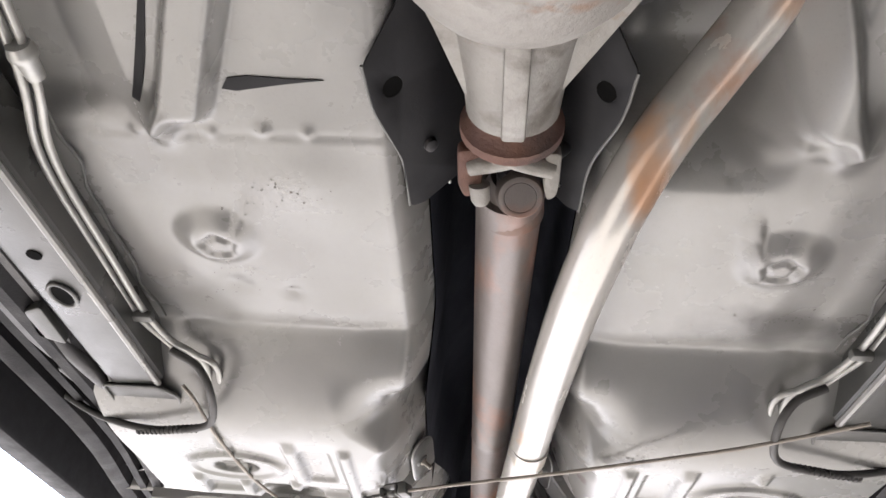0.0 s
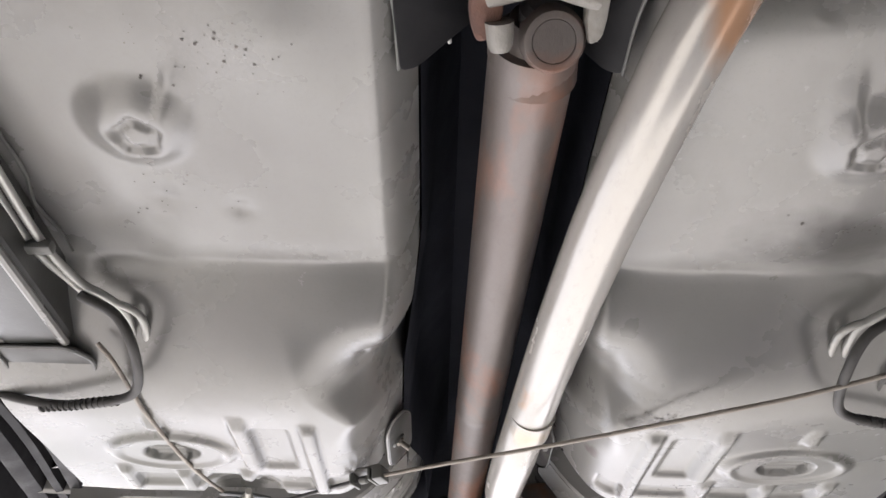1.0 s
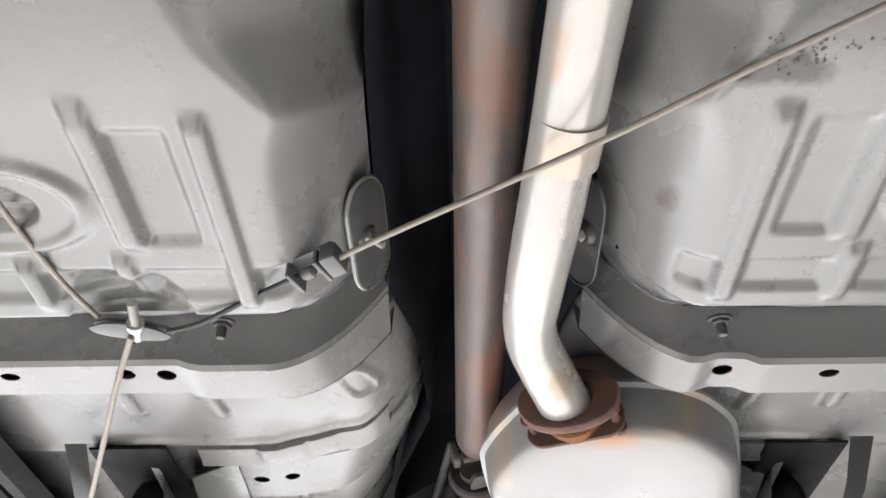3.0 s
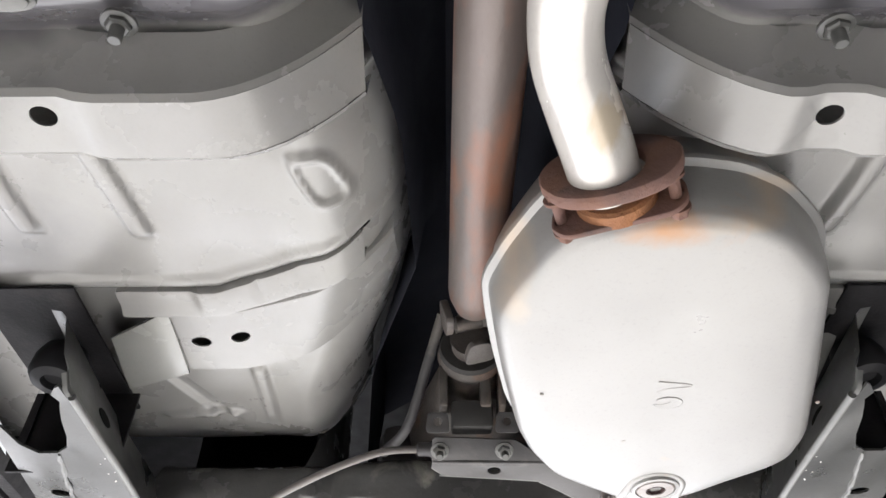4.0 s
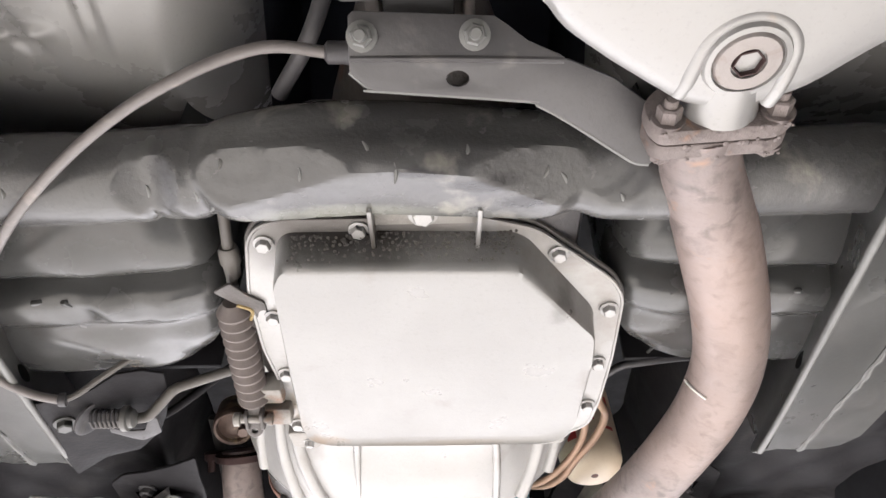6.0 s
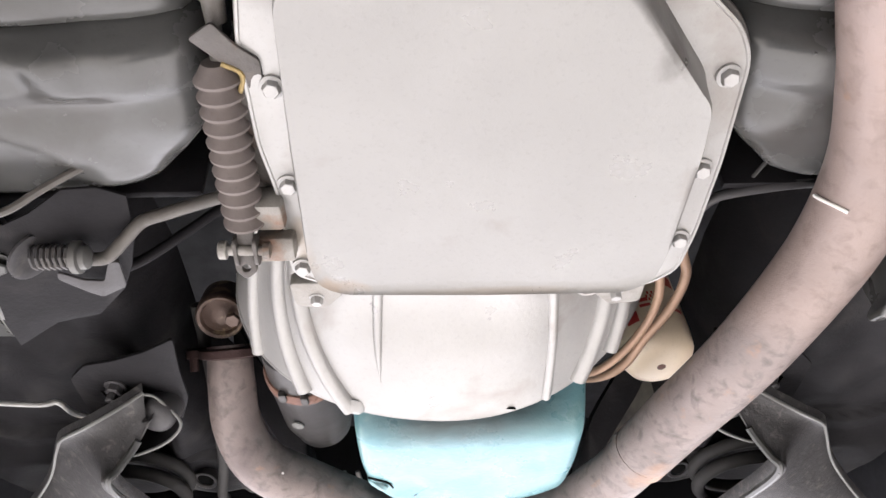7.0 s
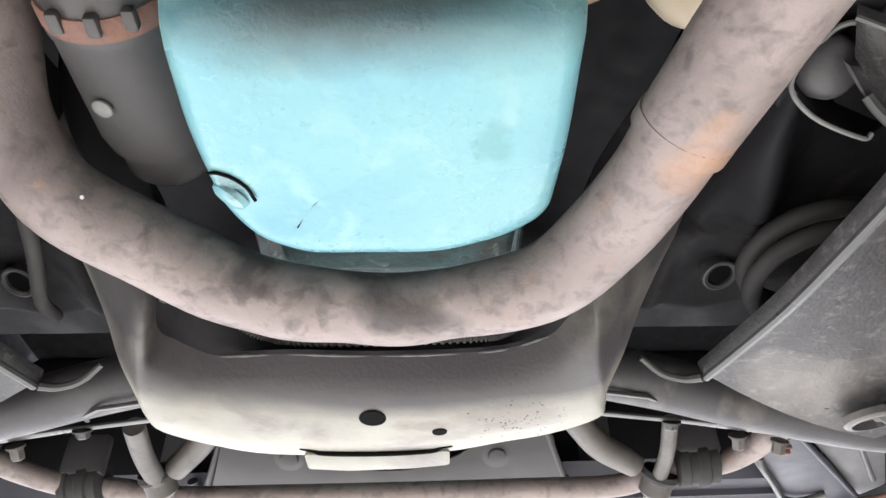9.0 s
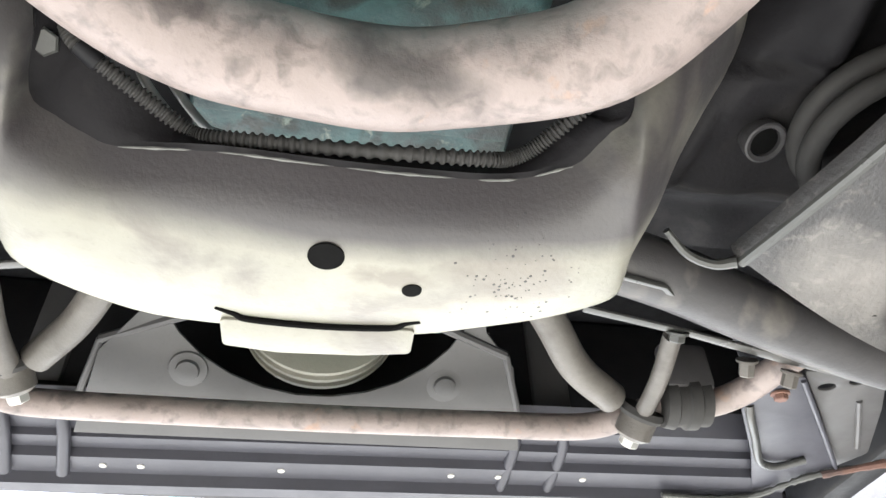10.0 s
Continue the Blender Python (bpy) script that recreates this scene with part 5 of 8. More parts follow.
ff = thing("front_flange_joint", "scaly grey-brown two-bolt exhaust flange ahead of the converter", "exhaust flange", (0.178, 1.70, 1.668))
fc = Vector((0.1815, 1.7125, 1.6690))
fd2 = Vector((0.05, 1.0, 0.0)).normalized()
rt2 = Vector((1, -0.05, 0.035)).normalized()
fu2 = rt2.cross(fd2).normalized()
FF = [(-0.0455, 0.004), (-0.0450, -0.012), (-0.0395, -0.0220), (0.0330, -0.0225), (0.0430, -0.0150), (0.0455, -0.004), (0.040, 0.014), (0.022, 0.030), (-0.022, 0.030), (-0.040, 0.014)]
for off, k in ((0.0, 1.0), (0.0124, 0.985)):
    part("flange_plate", sheet(rounded([(u * k, v * k) for u, v in FF], 0.006), 0.0119, axes(fc + fd2 * off, rt2, fu2), (), 0.0022), M_PLATE, ff)
for sx in (-1, 1):
    bolt(ff, fc + rt2 * sx * 0.0335 - fd2 * 0.0120 - fu2 * 0.0110, -fd2, 0.0078, 0.009, M_PLATE, 0.006)
    bolt(ff, fc + rt2 * sx * 0.0335 + fd2 * 0.0124 - fu2 * 0.0110, fd2, 0.0068, 0.006, M_PLATE)
part("collar", lathe(fc - fd2 * 0.040, fd2, [(0, 0.0235), (0.022, 0.0228), (0.027, 0.0240), (0.029, 0.0240)], 28), M_CAT, ff, "pale neck of the shell")
rs2 = random.Random(3)
for k in range(26):
    q = fc + rt2 * rs2.uniform(-0.043, 0.040) - fu2 * 0.0226 + fd2 * rs2.choice((-0.011, 0.0006, 0.0008, 0.0115, rs2.uniform(-0.01, 0.012)))
    part("scale_crust", lathe(q, -fu2, [(0, rs2.uniform(0.0008, 0.0022)), (0.0007, 0.0009), (0.0008, 0.0)], 6), M_PLATE, ff)

# ---- front exhaust pipe, from the converter round under the engine ----
fp = thing("front_exhaust_pipe", "weathered brown-grey front exhaust pipe looping under the engine", "exhaust pipe", (0.1, 2.3, 1.64))
FPP = [(0.1765, 1.713, 1.6706, 0.0255), (0.186, 1.757, 1.675, 0.0275), (0.2195, 1.835, 1.676, 0.0315), (0.2495, 1.915, 1.670, 0.0325), (0.2640, 1.981, 1.657, 0.0322), (0.2615, 2.042, 1.646, 0.0312), (0.2475, 2.103, 1.635, 0.0305), (0.2220, 2.196, 1.627, 0.0305),
       (0.1905, 2.291, 1.622, 0.0305), (0.1725, 2.350, 1.620, 0.0302)]
FPQ = [(0.177, 2.337, 1.6225, 0.0280), (0.164, 2.387, 1.621, 0.0282), (0.143, 2.437, 1.619, 0.0290), (0.110, 2.481, 1.614, 0.0285), (0.056, 2.505, 1.614, 0.0272), (0.002, 2.518, 1.616, 0.0275), (-0.058, 2.517, 1.620, 0.0285), (-0.115, 2.508, 1.629, 0.0300),
       (-0.177, 2.472, 1.643, 0.0300), (-0.228, 2.433, 1.655, 0.0290), (-0.251, 2.394, 1.682, 0.0270), (-0.256, 2.359, 1.716, 0.0255), (-0.259, 2.336, 1.750, 0.024)]


def dented(k):
    """Waves hammered into the tube where it passes under the sump."""
    d = math.exp(-((k - 0.47) / 0.030) ** 2) + 0.9 * math.exp(-((k - 0.36) / 0.028) ** 2) + 0.7 * math.exp(-((k - 0.57) / 0.025) ** 2)
    return lambda a: 1 - 0.17 * d * max(0.0, math.cos(a - 2.6)) ** 1.5 + 0.012 * math.sin(k * 60) * math.sin(2 * a)


def bruised(k):
    """A flattened flank at the upper bend of the front pipe."""
    d = math.exp(-((k - 0.40) / 0.10) ** 2)
    return lambda a: 1 + 0.035 * d * math.cos(2 * a + 0.4) + 0.012 * math.sin(k * 31) * math.cos(a + 1)


part("down_tube", sweep(FPP, 0.034, 30, 8, bruised), M_PIPE, fp)
part("cross_tube", sweep(FPQ, 0.032, 30, 8, dented), M_PIPE, fp)
part("weld_ring", sweep([(0.1748, 2.342, 1.6205), (0.1715, 2.353, 1.6200)], 0.0309, 30, 3), M_PIPE, fp, "rusty lap weld")
part("paint_speck", lathe((-0.2010, 2.4175, 1.6370), (0, -0.8, -0.6), [(0, 0.0015), (0.0008, 0.0012)], 8), M_WHITE, fp, "white paint speck")
pax = Vector((-0.13, 1, -0.14)).normalized()
pu1 = pax.cross(Vector((0, 0, 1))).normalized()
pu2 = pu1.cross(pax)
arc = [tuple(Vector((0.2638, 2.012, 1.6510)) + (pu1 * math.cos(a) - pu2 * math.sin(a)) * 0.0322 + pax * 0.006 * math.sin(a * 2)) for a in np.linspace(3.25, 2.35, 10)]
part("chalk_mark", sweep([(a[0], a[1], a[2]) for a in arc], 0.0014, 6, 3), M_WHITE, fp, "white crayon ring drawn on the pipe")

# ---- gearbox ----
gb = thing("gearbox", "grimy cast gearbox with a dark tail housing above the pan", "gearbox", (0, 1.9, 1.80))
part("tail_housing", lathe((-0.003, 1.625, 1.800), (0.01, 1, -0.02), [(0, 0.022), (0.0, 0.036), (0.010, 0.038), (0.014, 0.033), (0.03, 0.034), (0.06, 0.042), (0.10, 0.055), (0.16, 0.075), (0.22, 0.09)], 30), M_TAIL, gb)
part("seal_lip", lathe((-0.003, 1.618, 1.800), (0, 1, 0), [(0, 0.023), (0.0, 0.034), (0.006, 0.036), (0.012, 0.034)], 30), M_RUBBER, gb, "black rubber tail seal")
part("case", box((0.24, 0.33, 0.12), pose(0.003, 1.96, 1.752), 0.02), M_DARK_STEEL, gb)
for k, (xx, ww) in enumerate(((-0.034, 0.01), (0.012, 0.012), (0.03, 0.008))):
    part("cast_rib", box((ww, 0.06, 0.05), pose(xx, 1.665, 1.765, 8, 0, 0), 0.003), M_TAIL, gb)

# ---- support bracket under the tail ----
br = thing("exhaust_bracket", "dark pressed-steel bracket bolted under the gearbox tail", "bracket", (0.03, 1.69, 1.69))
BM = axes((-0.052, 1.648, 1.714), (1, 0.02, 0.0), (0, 0.80, -0.60))
BL = axes(BM @ Vector((0, 0.0385, 0)), (1, 0.02, 0.0), (0, 0.96, -0.28))
BU = [(0.006, 0.0392), (0.006, 0.013), (0.009, 0.010), (0.095, 0.0125), (0.103, 0.0175), (0.116, 0.027), (0.136, 0.035), (0.142, 0.0392)]
BO = [(0.142, 0.0), (0.172, 0.012), (0.202, 0.033), (0.208, 0.055), (0.208, 0.064), (0.202, 0.0705), (0.193, 0.0695), (0.182, 0.0635), (0.146, 0.0413), (0.125, 0.030), (0.117, 0.0272), (0.022, 0.0206), (0.018, 0.0190), (0.006, 0.0085), (0.006, 0.0)]
bm = sheet(BU, 0.003, BM, (), 0.0006)
join(bm, sheet(BO, 0.003, BL, [disc((0.0735, 0.0125), 0.0072, 16, 0.0052)], 0.0006, lambda u, v: -0.05 * max(0.0, u - 0.125) * max(0.0, v - 0.018) / 0.05, 1))
part("plate", bm, M_BRACKET, br)
part("bead", sweep([tuple(BM @ Vector(q)) for q in ((0.007, 0.0385, 0.0012), (0.06, 0.0383, 0.0005), (0.139, 0.0388, 0.0012))], 0.0023, 8, 4), M_BRACKET, br, "rounded fold across the bracket")
low = [BO[k] for k in (13, 12, 11, 10, 9, 8, 7, 6, 5)]
part("turned_edge", sweep([tuple(BL @ Vector((u, v, 0.002 - 0.05 * max(0.0, u - 0.125) * max(0.0, v - 0.018) / 0.05))) for u, v in low], 0.0021, 8, 3), M_STEEL_PAINT, br, "worn bright turned edge")
for x in (-0.040, 0.034):
    ear = rounded([(-0.013, -0.004), (0.013, -0.004), (0.011, 0.018), (-0.011, 0.018)], 0.005)
    part("ear", sheet(ear, 0.003, axes((x, 1.650, 1.7135), (1, 0, 0), (0, -0.35, 0.9)), [disc((0, 0.008), 0.0045)], 0.0006), M_BRACKET, br)
part("mount_pad", box((0.045, 0.035, 0.03), pose(-0.003, 1.662, 1.735, 15, 0, 0), 0.004), M_RUBBER, br, "dark rubber mount between the ears")
for x in (-0.038, 0.031):
    bolt(br, (x, 1.6680, 1.6985), (0, -0.60, -0.80), 0.0072, 0.006, M_STEEL_PAINT, 0.010)

# ---- tubular gearbox crossmember ----
cmx = thing("gearbox_crossmember", "battered dark tubular crossmember under the gearbox, crushed flat in the middle", "crossmember", (0, 1.765, 1.70))


dr = random.Random(21)
DENTS = [(dr.uniform(0.15, 0.85), dr.uniform(0, 2 * math.pi), dr.uniform(0.03, 0.08), dr.uniform(0.010, 0.03), dr.uniform(0.3, 0.7)) for q in range(22)]


def crushed(k):
    """The middle is squeezed into a rounded arch with a hard crease on each flank; small dents all along."""
    mid = float(bump_in(k, 0.33, 0.68, 0.05))

    def f(a):
        r = 1 + 0.02 * math.sin(k * 23) * math.cos(2 * a + 0.6)
        r += mid * (0.10 * math.cos(2 * (a - 0.9)) - 0.05 * math.cos(4 * (a - 0.9)))
        r -= 0.17 * math.exp(-((k - 0.325) / 0.018) ** 2) * (0.5 + 0.5 * math.cos(a - 3.6)) + 0.10 * math.exp(-((k - 0.24) / 0.010) ** 2) * (0.5 + 0.5 * math.cos(a - 4.4)) + 0.15 * math.exp(-((k - 0.69) / 0.022) ** 2) * (0.5 + 0.5 * math.cos(a - 4.0))
        for ck, ca, d, wk, wa in DENTS:
            da = (a - ca + math.pi) % (2 * math.pi) - math.pi
            e = ((k - ck) / wk) ** 2 + (da / wa) ** 2
            if e < 6:
                r -= d * math.exp(-e)
        return r
    return f


TP = [(-0.37, 1.795, 1.709, 0.035), (-0.31, 1.791, 1.705, 0.035), (-0.24, 1.788, 1.703, 0.034), (-0.19, 1.784, 1.702, 0.034), (-0.15, 1.777, 1.698, 0.036), (-0.10, 1.767, 1.693, 0.038), (-0.04, 1.763, 1.691, 0.0385), (0.03, 1.767, 1.691, 0.038), (0.09, 1.775, 1.695, 0.037), (0.145, 1.787, 1.7, 0.035), (0.20, 1.793, 1.703, 0.034), (0.28, 1.795, 1.707, 0.034), (0.37, 1.797, 1.711, 0.034)]
bm = sweep(TP, 0.034, 72, 18, crushed)
TS = [Vector(q[:3]) for q in spline(TP, 16)]
# hammered flats: centre, half length, direction across the tube, how far from the axis the flat lies
FLATS = [(-0.020, 0.115, (0.22, -0.975), 0.0285, 0.0090), (-0.118, 0.060, (-0.58, -0.815), 0.0295, 0.0080), (0.105, 0.062, (-0.55, -0.835), 0.0285, 0.0085), (-0.195, 0.026, (-0.45, -0.89), 0.0260, 0.0095)]
for v in bm.verts:
    c = min(TS, key=lambda q: abs(q.x - v.co.x))
    oy, oz = v.co.y - c.y, v.co.z - c.z
    for cx, half, (ny, nz), flat_at, rise in FLATS:
        lim = flat_at + rise * ((v.co.x - cx) / half) ** 2
        over = oy * ny + oz * nz - lim
        if over > 0:
            oy, oz = oy - ny * over * 0.94, oz - nz * over * 0.94
    v.co.y, v.co.z = c.y + oy, c.z + oz
bm.normal_update()
cmx_tree = BVHTree.FromBMesh(bm)
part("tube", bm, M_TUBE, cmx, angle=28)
rc = random.Random(11)
for x, a, ln in ((-0.295, 0.15, 0.008), (-0.196, -0.1, 0.012), (-0.150, -0.5, 0.012), (-0.160, -0.2, 0.009), (-0.140, 0.55, 0.010), (-0.085, 0.10, 0.012), (-0.040, 0.62, 0.010), (-0.021, 0.18, 0.014), (0.026, 0.60, 0.009), (0.080, 0.25, 0.010), (0.093, 0.12, 0.009), (0.135, -0.2, 0.008)):
    c = min(TS, key=lambda q: abs(q.x - x))
    n = Vector((0, -math.sin(a + 0.35), -math.cos(a + 0.35)))
    h = cmx_tree.ray_cast(Vector((x, c.y, c.z)) + n * 0.08, -n)
    if h[0] is not None:
        w = Vector((rc.uniform(-0.6, 0.6), 0, 0)) + n.cross(Vector((1, 0, 0)))
        o = h[0] - n * 0.0004
        part("scar", sweep([(*(o - w.normalized() * ln * 0.5), 0.0006), (*(o + Vector((0.0012, 0, 0))), 0.0017), (*(o + w.normalized() * ln * 0.5), 0.0005)], 0.001, 7, 4), M_STEEL_PAINT, cmx, "scraped bright scar")

# ---- cable that swings over to the rail ----
cb = thing("speedometer_cable", "thick grey-brown cable swinging from the gearbox to the rail", "cable", (-0.2, 1.8, 1.67))
CP = [(-0.030, 1.690, 1.712), (-0.060, 1.688, 1.711), (-0.110, 1.678, 1.700), (-0.192, 1.708, 1.680), (-0.277, 1.775, 1.665), (-0.345, 1.86, 1.658), (-0.378, 1.925, 1.650), (-0.3765, 1.968, 1.645), (-0.3554, 1.9925, 1.642), (-0.3339, 2.0045, 1.642)]
part("sheath", sweep(CP, 0.0041, 12, 8), M_SPEEDO, cb)
part("end_clip", lathe((-0.336, 2.0035, 1.642), (1, 0.12, 0.05), [(0, 0.0045), (0.001, 0.0062), (0.007, 0.0062), (0.008, 0.004)], 14), M_DARK_STEEL, cb)
part("inner_cable", sweep([(-0.331, 2.005, 1.6425), (-0.318, 2.004, 1.650), (-0.300, 2.000, 1.664), (-0.270, 1.995, 1.685)], 0.0030, 8, 5), M_ROD, cb)
part("ferrule", lathe((-0.064, 1.688, 1.711), (1, 0.03, 0.02), [(0, 0.005), (0.002, 0.0075), (0.014, 0.0075), (0.016, 0.009), (0.03, 0.009)], 14), M_DARK_STEEL, cb)
part("second_cable", sweep([(-0.035, 1.60, 1.83), (-0.052, 1.64, 1.79), (-0.075, 1.69, 1.74), (-0.105, 1.74, 1.735)], 0.006, 10, 6), M_DARK_STEEL, cb)

# ---- gearbox pan ----
gp = thing("gearbox_pan", "pale aluminium gearbox oil pan with a bolted flange", "oil pan", (0, 1.96, 1.67))
GO = [(-0.140, 1.838), (-0.130, 1.823), (-0.112, 1.8175), (-0.046, 1.8175), (0.038, 1.8175), (0.082, 1.830), (0.1486, 1.8865), (0.1600, 1.908), (0.1615, 1.985), (0.1585, 2.050), (0.153, 2.088), (0.131, 2.104), (0.0, 2.103), (-0.114, 2.098), (-0.139, 2.086), (-0.1415, 2.071), (-0.1415, 2.006), (-0.148, 1.965), (-0.1485, 1.895)]
GT = [(-0.112, 1.829), (-0.02, 1.829), (0.064, 1.8315), (0.076, 1.8385), (0.137, 1.919), (0.1405, 1.958), (0.1365, 2.056), (0.131, 2.082), (0.112, 2.0935), (0.0, 2.094), (-0.104, 2.0905), (-0.122, 2.080), (-0.1265, 2.055), (-0.1255, 1.958), (-0.121, 1.85)]


def pan_top(y):
    """The sloping flange of the gearbox."""
    return 1.6830 - 0.12 * (y - 1.84)


bm = sheet(rounded(GO, 0.010, 4), 0.0055, None, (), 0.0014)
for v in bm.verts:
    v.co.z += pan_top(v.co.y) - 0.0015
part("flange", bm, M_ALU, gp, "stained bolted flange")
rim = [(u, v, pan_top(v) - 0.0008) for u, v in rounded(GO, 0.010, 4)]
part("flange_edge", sweep(rim + rim[:1], 0.0018, 6, 1), M_ALU, gp, "bright bare edge of the flange")
gc = Vector((0.0, 1.965))


def pan_loop(inset, drop, rear=0.0, flat=0.0):
    """The tray's outline drawn in, drop below the flange; the rear and the cut corner lean forward, the floor settles to its own plane."""
    out = []
    for u, v in rounded(GT, 0.012, 5):
        d = Vector((u, v)) - gc
        q = gc + d * (1 - inset / d.length)
        lean = rear * (float(step(1.862 - v, 0.0, 0.025)) + 0.55 * float(step(u - 0.068, 0.0, 0.01)) * float(step(1.925 - v, 0.0, 0.02)))
        cut = 0.55 * rear * float(step(u - 0.068, 0.0, 0.01)) * float(step(1.925 - v, 0.0, 0.02))
        x, y = q.x - 0.8 * cut, q.y + lean
        z = pan_top(y) - drop
        out.append((x, y, z * (1 - flat) + flat * (1.6480 - 0.045 * (y - 1.85))))
    return out


bm = bmesh.new()
rings(bm, [pan_loop(-0.001, -0.002), pan_loop(0.0, 0.002), pan_loop(0.0006, 0.006, 0.0005), pan_loop(0.0012, 0.012, 0.001), pan_loop(0.0020, 0.022, 0.002, 0.45), pan_loop(0.0034, 0.030, 0.003, 0.85), pan_loop(0.0075, 0.033, 0.004, 1.0), pan_loop(0.015, 0.033, 0.004, 1.0), pan_loop(0.05, 0.033, 0.003, 1.0)], cap0=False)
for v in bm.verts:
    if 1.87 < v.co.y < 2.08 and abs(v.co.x) < 0.11:
        v.co.z += 0.0008 * math.sin(v.co.x * 40) * math.sin(v.co.y * 33)
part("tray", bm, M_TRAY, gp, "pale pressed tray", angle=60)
for x, y in ((-0.1270, 1.839), (-0.0531, 1.8265), (0.1010, 1.8545), (0.1493, 1.9186), (0.1490, 1.9897), (0.1475, 2.054), (-0.1324, 1.9221), (-0.1327, 1.998), (-0.1330, 2.0765), (-0.0517, 2.0955), (0.0343, 2.0975), (0.1096, 2.0985)):
    bolt(gp, (x, y, pan_top(y) - 0.0022), (0, -0.12, -1), 0.0060, 0.0042, M_ALU)
for x in (-0.0415, 0.0365):
    part("support_tab", box((0.0035, 0.056, 0.018), pose(x, 1.812, 1.674, 8, 0, 0), 0.001), M_ALU, gp, "oily upright ear")
part("support_plate", sheet(rounded([(-0.044, 1.776), (0.037, 1.776), (0.037, 1.8175), (-0.044, 1.8175)], 0.003), 0.004, pose(0, -0.0, 1.6785), (), 0.0008), M_CAST, gp, "oily mounting plate")
bolt(gp, (-0.004, 1.8045, 1.6785), (0, -0.2, -1), 0.0085, 0.006, M_ALU)
gask = [(u * 1.004, v + 0.002 * (1 if v > 1.96 else -1), pan_top(v) + 0.0055) for u, v in rounded(GO, 0.010, 4)]
part("gasket", sweep(gask + gask[:1], 0.0022, 6, 1), M_SOOT, gp, "dark oily gasket edge")
rg_ = random.Random(17)
bm = bmesh.new()
for k in range(420):
    x, v = rg_.uniform(-0.105, 0.068), abs(rg_.gauss(0, 0.45))
    if v > 1:
        continue
    y, z = 1.8290 + 0.0030 * v, pan_top(1.832) - 0.004 - 0.0265 * v
    r = rg_.choice((0.0005, 0.0007, 0.0010, 0.0014))
    bm.faces.new([bm.verts.new((x + r * math.cos(q * 1.047), y + r * 0.5 * math.sin(q * 1.047) - 0.0012, z - r * 0.85 * math.sin(q * 1.047))) for q in range(6)])
gr = part("grime", bm, M_SOOT, gp, "oily speckled grime down the rear wall")
gr["kind"] = "stuff"

# ---- shift linkage ----
lk = thing("shift_linkage", "ribbed rubber-booted shift cable with lever, bolted beside the pan", "shift linkage", (-0.17, 1.98, 1.68))
bm = bmesh.new()
prof = []
for k in range(11):
    s0 = 0.004 + k * 0.0108
    prof += [(s0, 0.0105), (s0 + 0.0015, 0.0115), (s0 + 0.0065, 0.0150), (s0 + 0.0085, 0.0146), (s0 + 0.0100, 0.0105)]
part("boot", lathe((-0.1655, 1.908, 1.6770), (-0.010, 1, -0.200), [(0, 0.008)] + prof + [(0.126, 0.006)], 24), M_BOOT, lk, "grey-brown ribbed rubber boot")
part("cable_end", sweep([(-0.158, 1.80, 1.712), (-0.160, 1.84, 1.700), (-0.164, 1.908, 1.680)], 0.0046, 10, 4), M_ROD, lk)
part("adjuster", lathe((-0.161, 1.858, 1.695), (-0.02, 1, -0.22), [(0, 0.007), (0.004, 0.0085), (0.016, 0.0085), (0.018, 0.007), (0.03, 0.0065)], 12), M_ROD, lk)
po = [(-0.176, 1.888), (-0.160, 1.877), (-0.149, 1.893), (-0.137, 1.903), (-0.1365, 2.012), (-0.1445, 2.024), (-0.1585, 2.046), (-0.152, 2.020), (-0.1600, 1.962), (-0.1560, 1.935), (-0.1490, 1.914), (-0.1600, 1.905)]
part("bracket", sheet(rounded(po, 0.003), 0.0028, pose(0, 0, 1.6715), [disc((-0.1395, 1.9225), 0.0060, 12, 0.009)], 0.0006), M_TAIL, lk, "oil-stained mounting bracket")
gold = [po[k] for k in (11, 10, 9, 8)]
part("bracket_edge", sweep([(u, v, 1.6715) for u, v in gold], 0.0017, 8, 4), M_GOLD, lk, "yellow passivated edge of the bracket")
lev = rounded([(-0.006, -0.030), (0.006, -0.030), (0.005, -0.008), (0.0085, 0.004), (0.0, 0.012), (-0.0085, 0.004), (-0.005, -0.008)], 0.004)
part("lever_arm", sheet(lev, 0.005, axes((-0.1685, 2.052, 1.634), (0.99, 0.10, 0), (0.05, 0.93, -0.35)), [disc((0, 0.002), 0.003)], 0.001), M_TAIL, lk, "greasy dark lever")
for dx in (-0.0075, 0.0065):
    cle = rounded([(-0.010, -0.007), (0.010, -0.007), (0.013, 0.0), (0.010, 0.007), (-0.010, 0.007)], 0.004)
    part("clevis", sheet(cle, 0.003, axes((-0.1675 + dx, 2.040, 1.640), (0, 0.95, -0.3), (0, 0.3, 0.95)), (), 0.0006), M_TAIL, lk, "greasy clevis joint")
part("clevis_pin", lathe((-0.186, 2.0385, 1.638), (1, 0.05, 0.02), [(0, 0.005), (0.001, 0.0068), (0.006, 0.0068), (0.007, 0.004), (0.031, 0.004), (0.0315, 0.0062), (0.036, 0.0060), (0.037, 0.003)], 12), M_CAST, lk, "worn steel pin with a nut")
part("rubber_sleeve", box((0.028, 0.020, 0.016), pose(-0.1480, 2.0480, 1.6500, -18, 0, 0), 0.0025), M_CAST, lk, "pale lever spindle block")
part("spindle_block", box((0.022, 0.026, 0.022), pose(-0.1495, 2.020, 1.660), 0.004), M_CAST, lk)

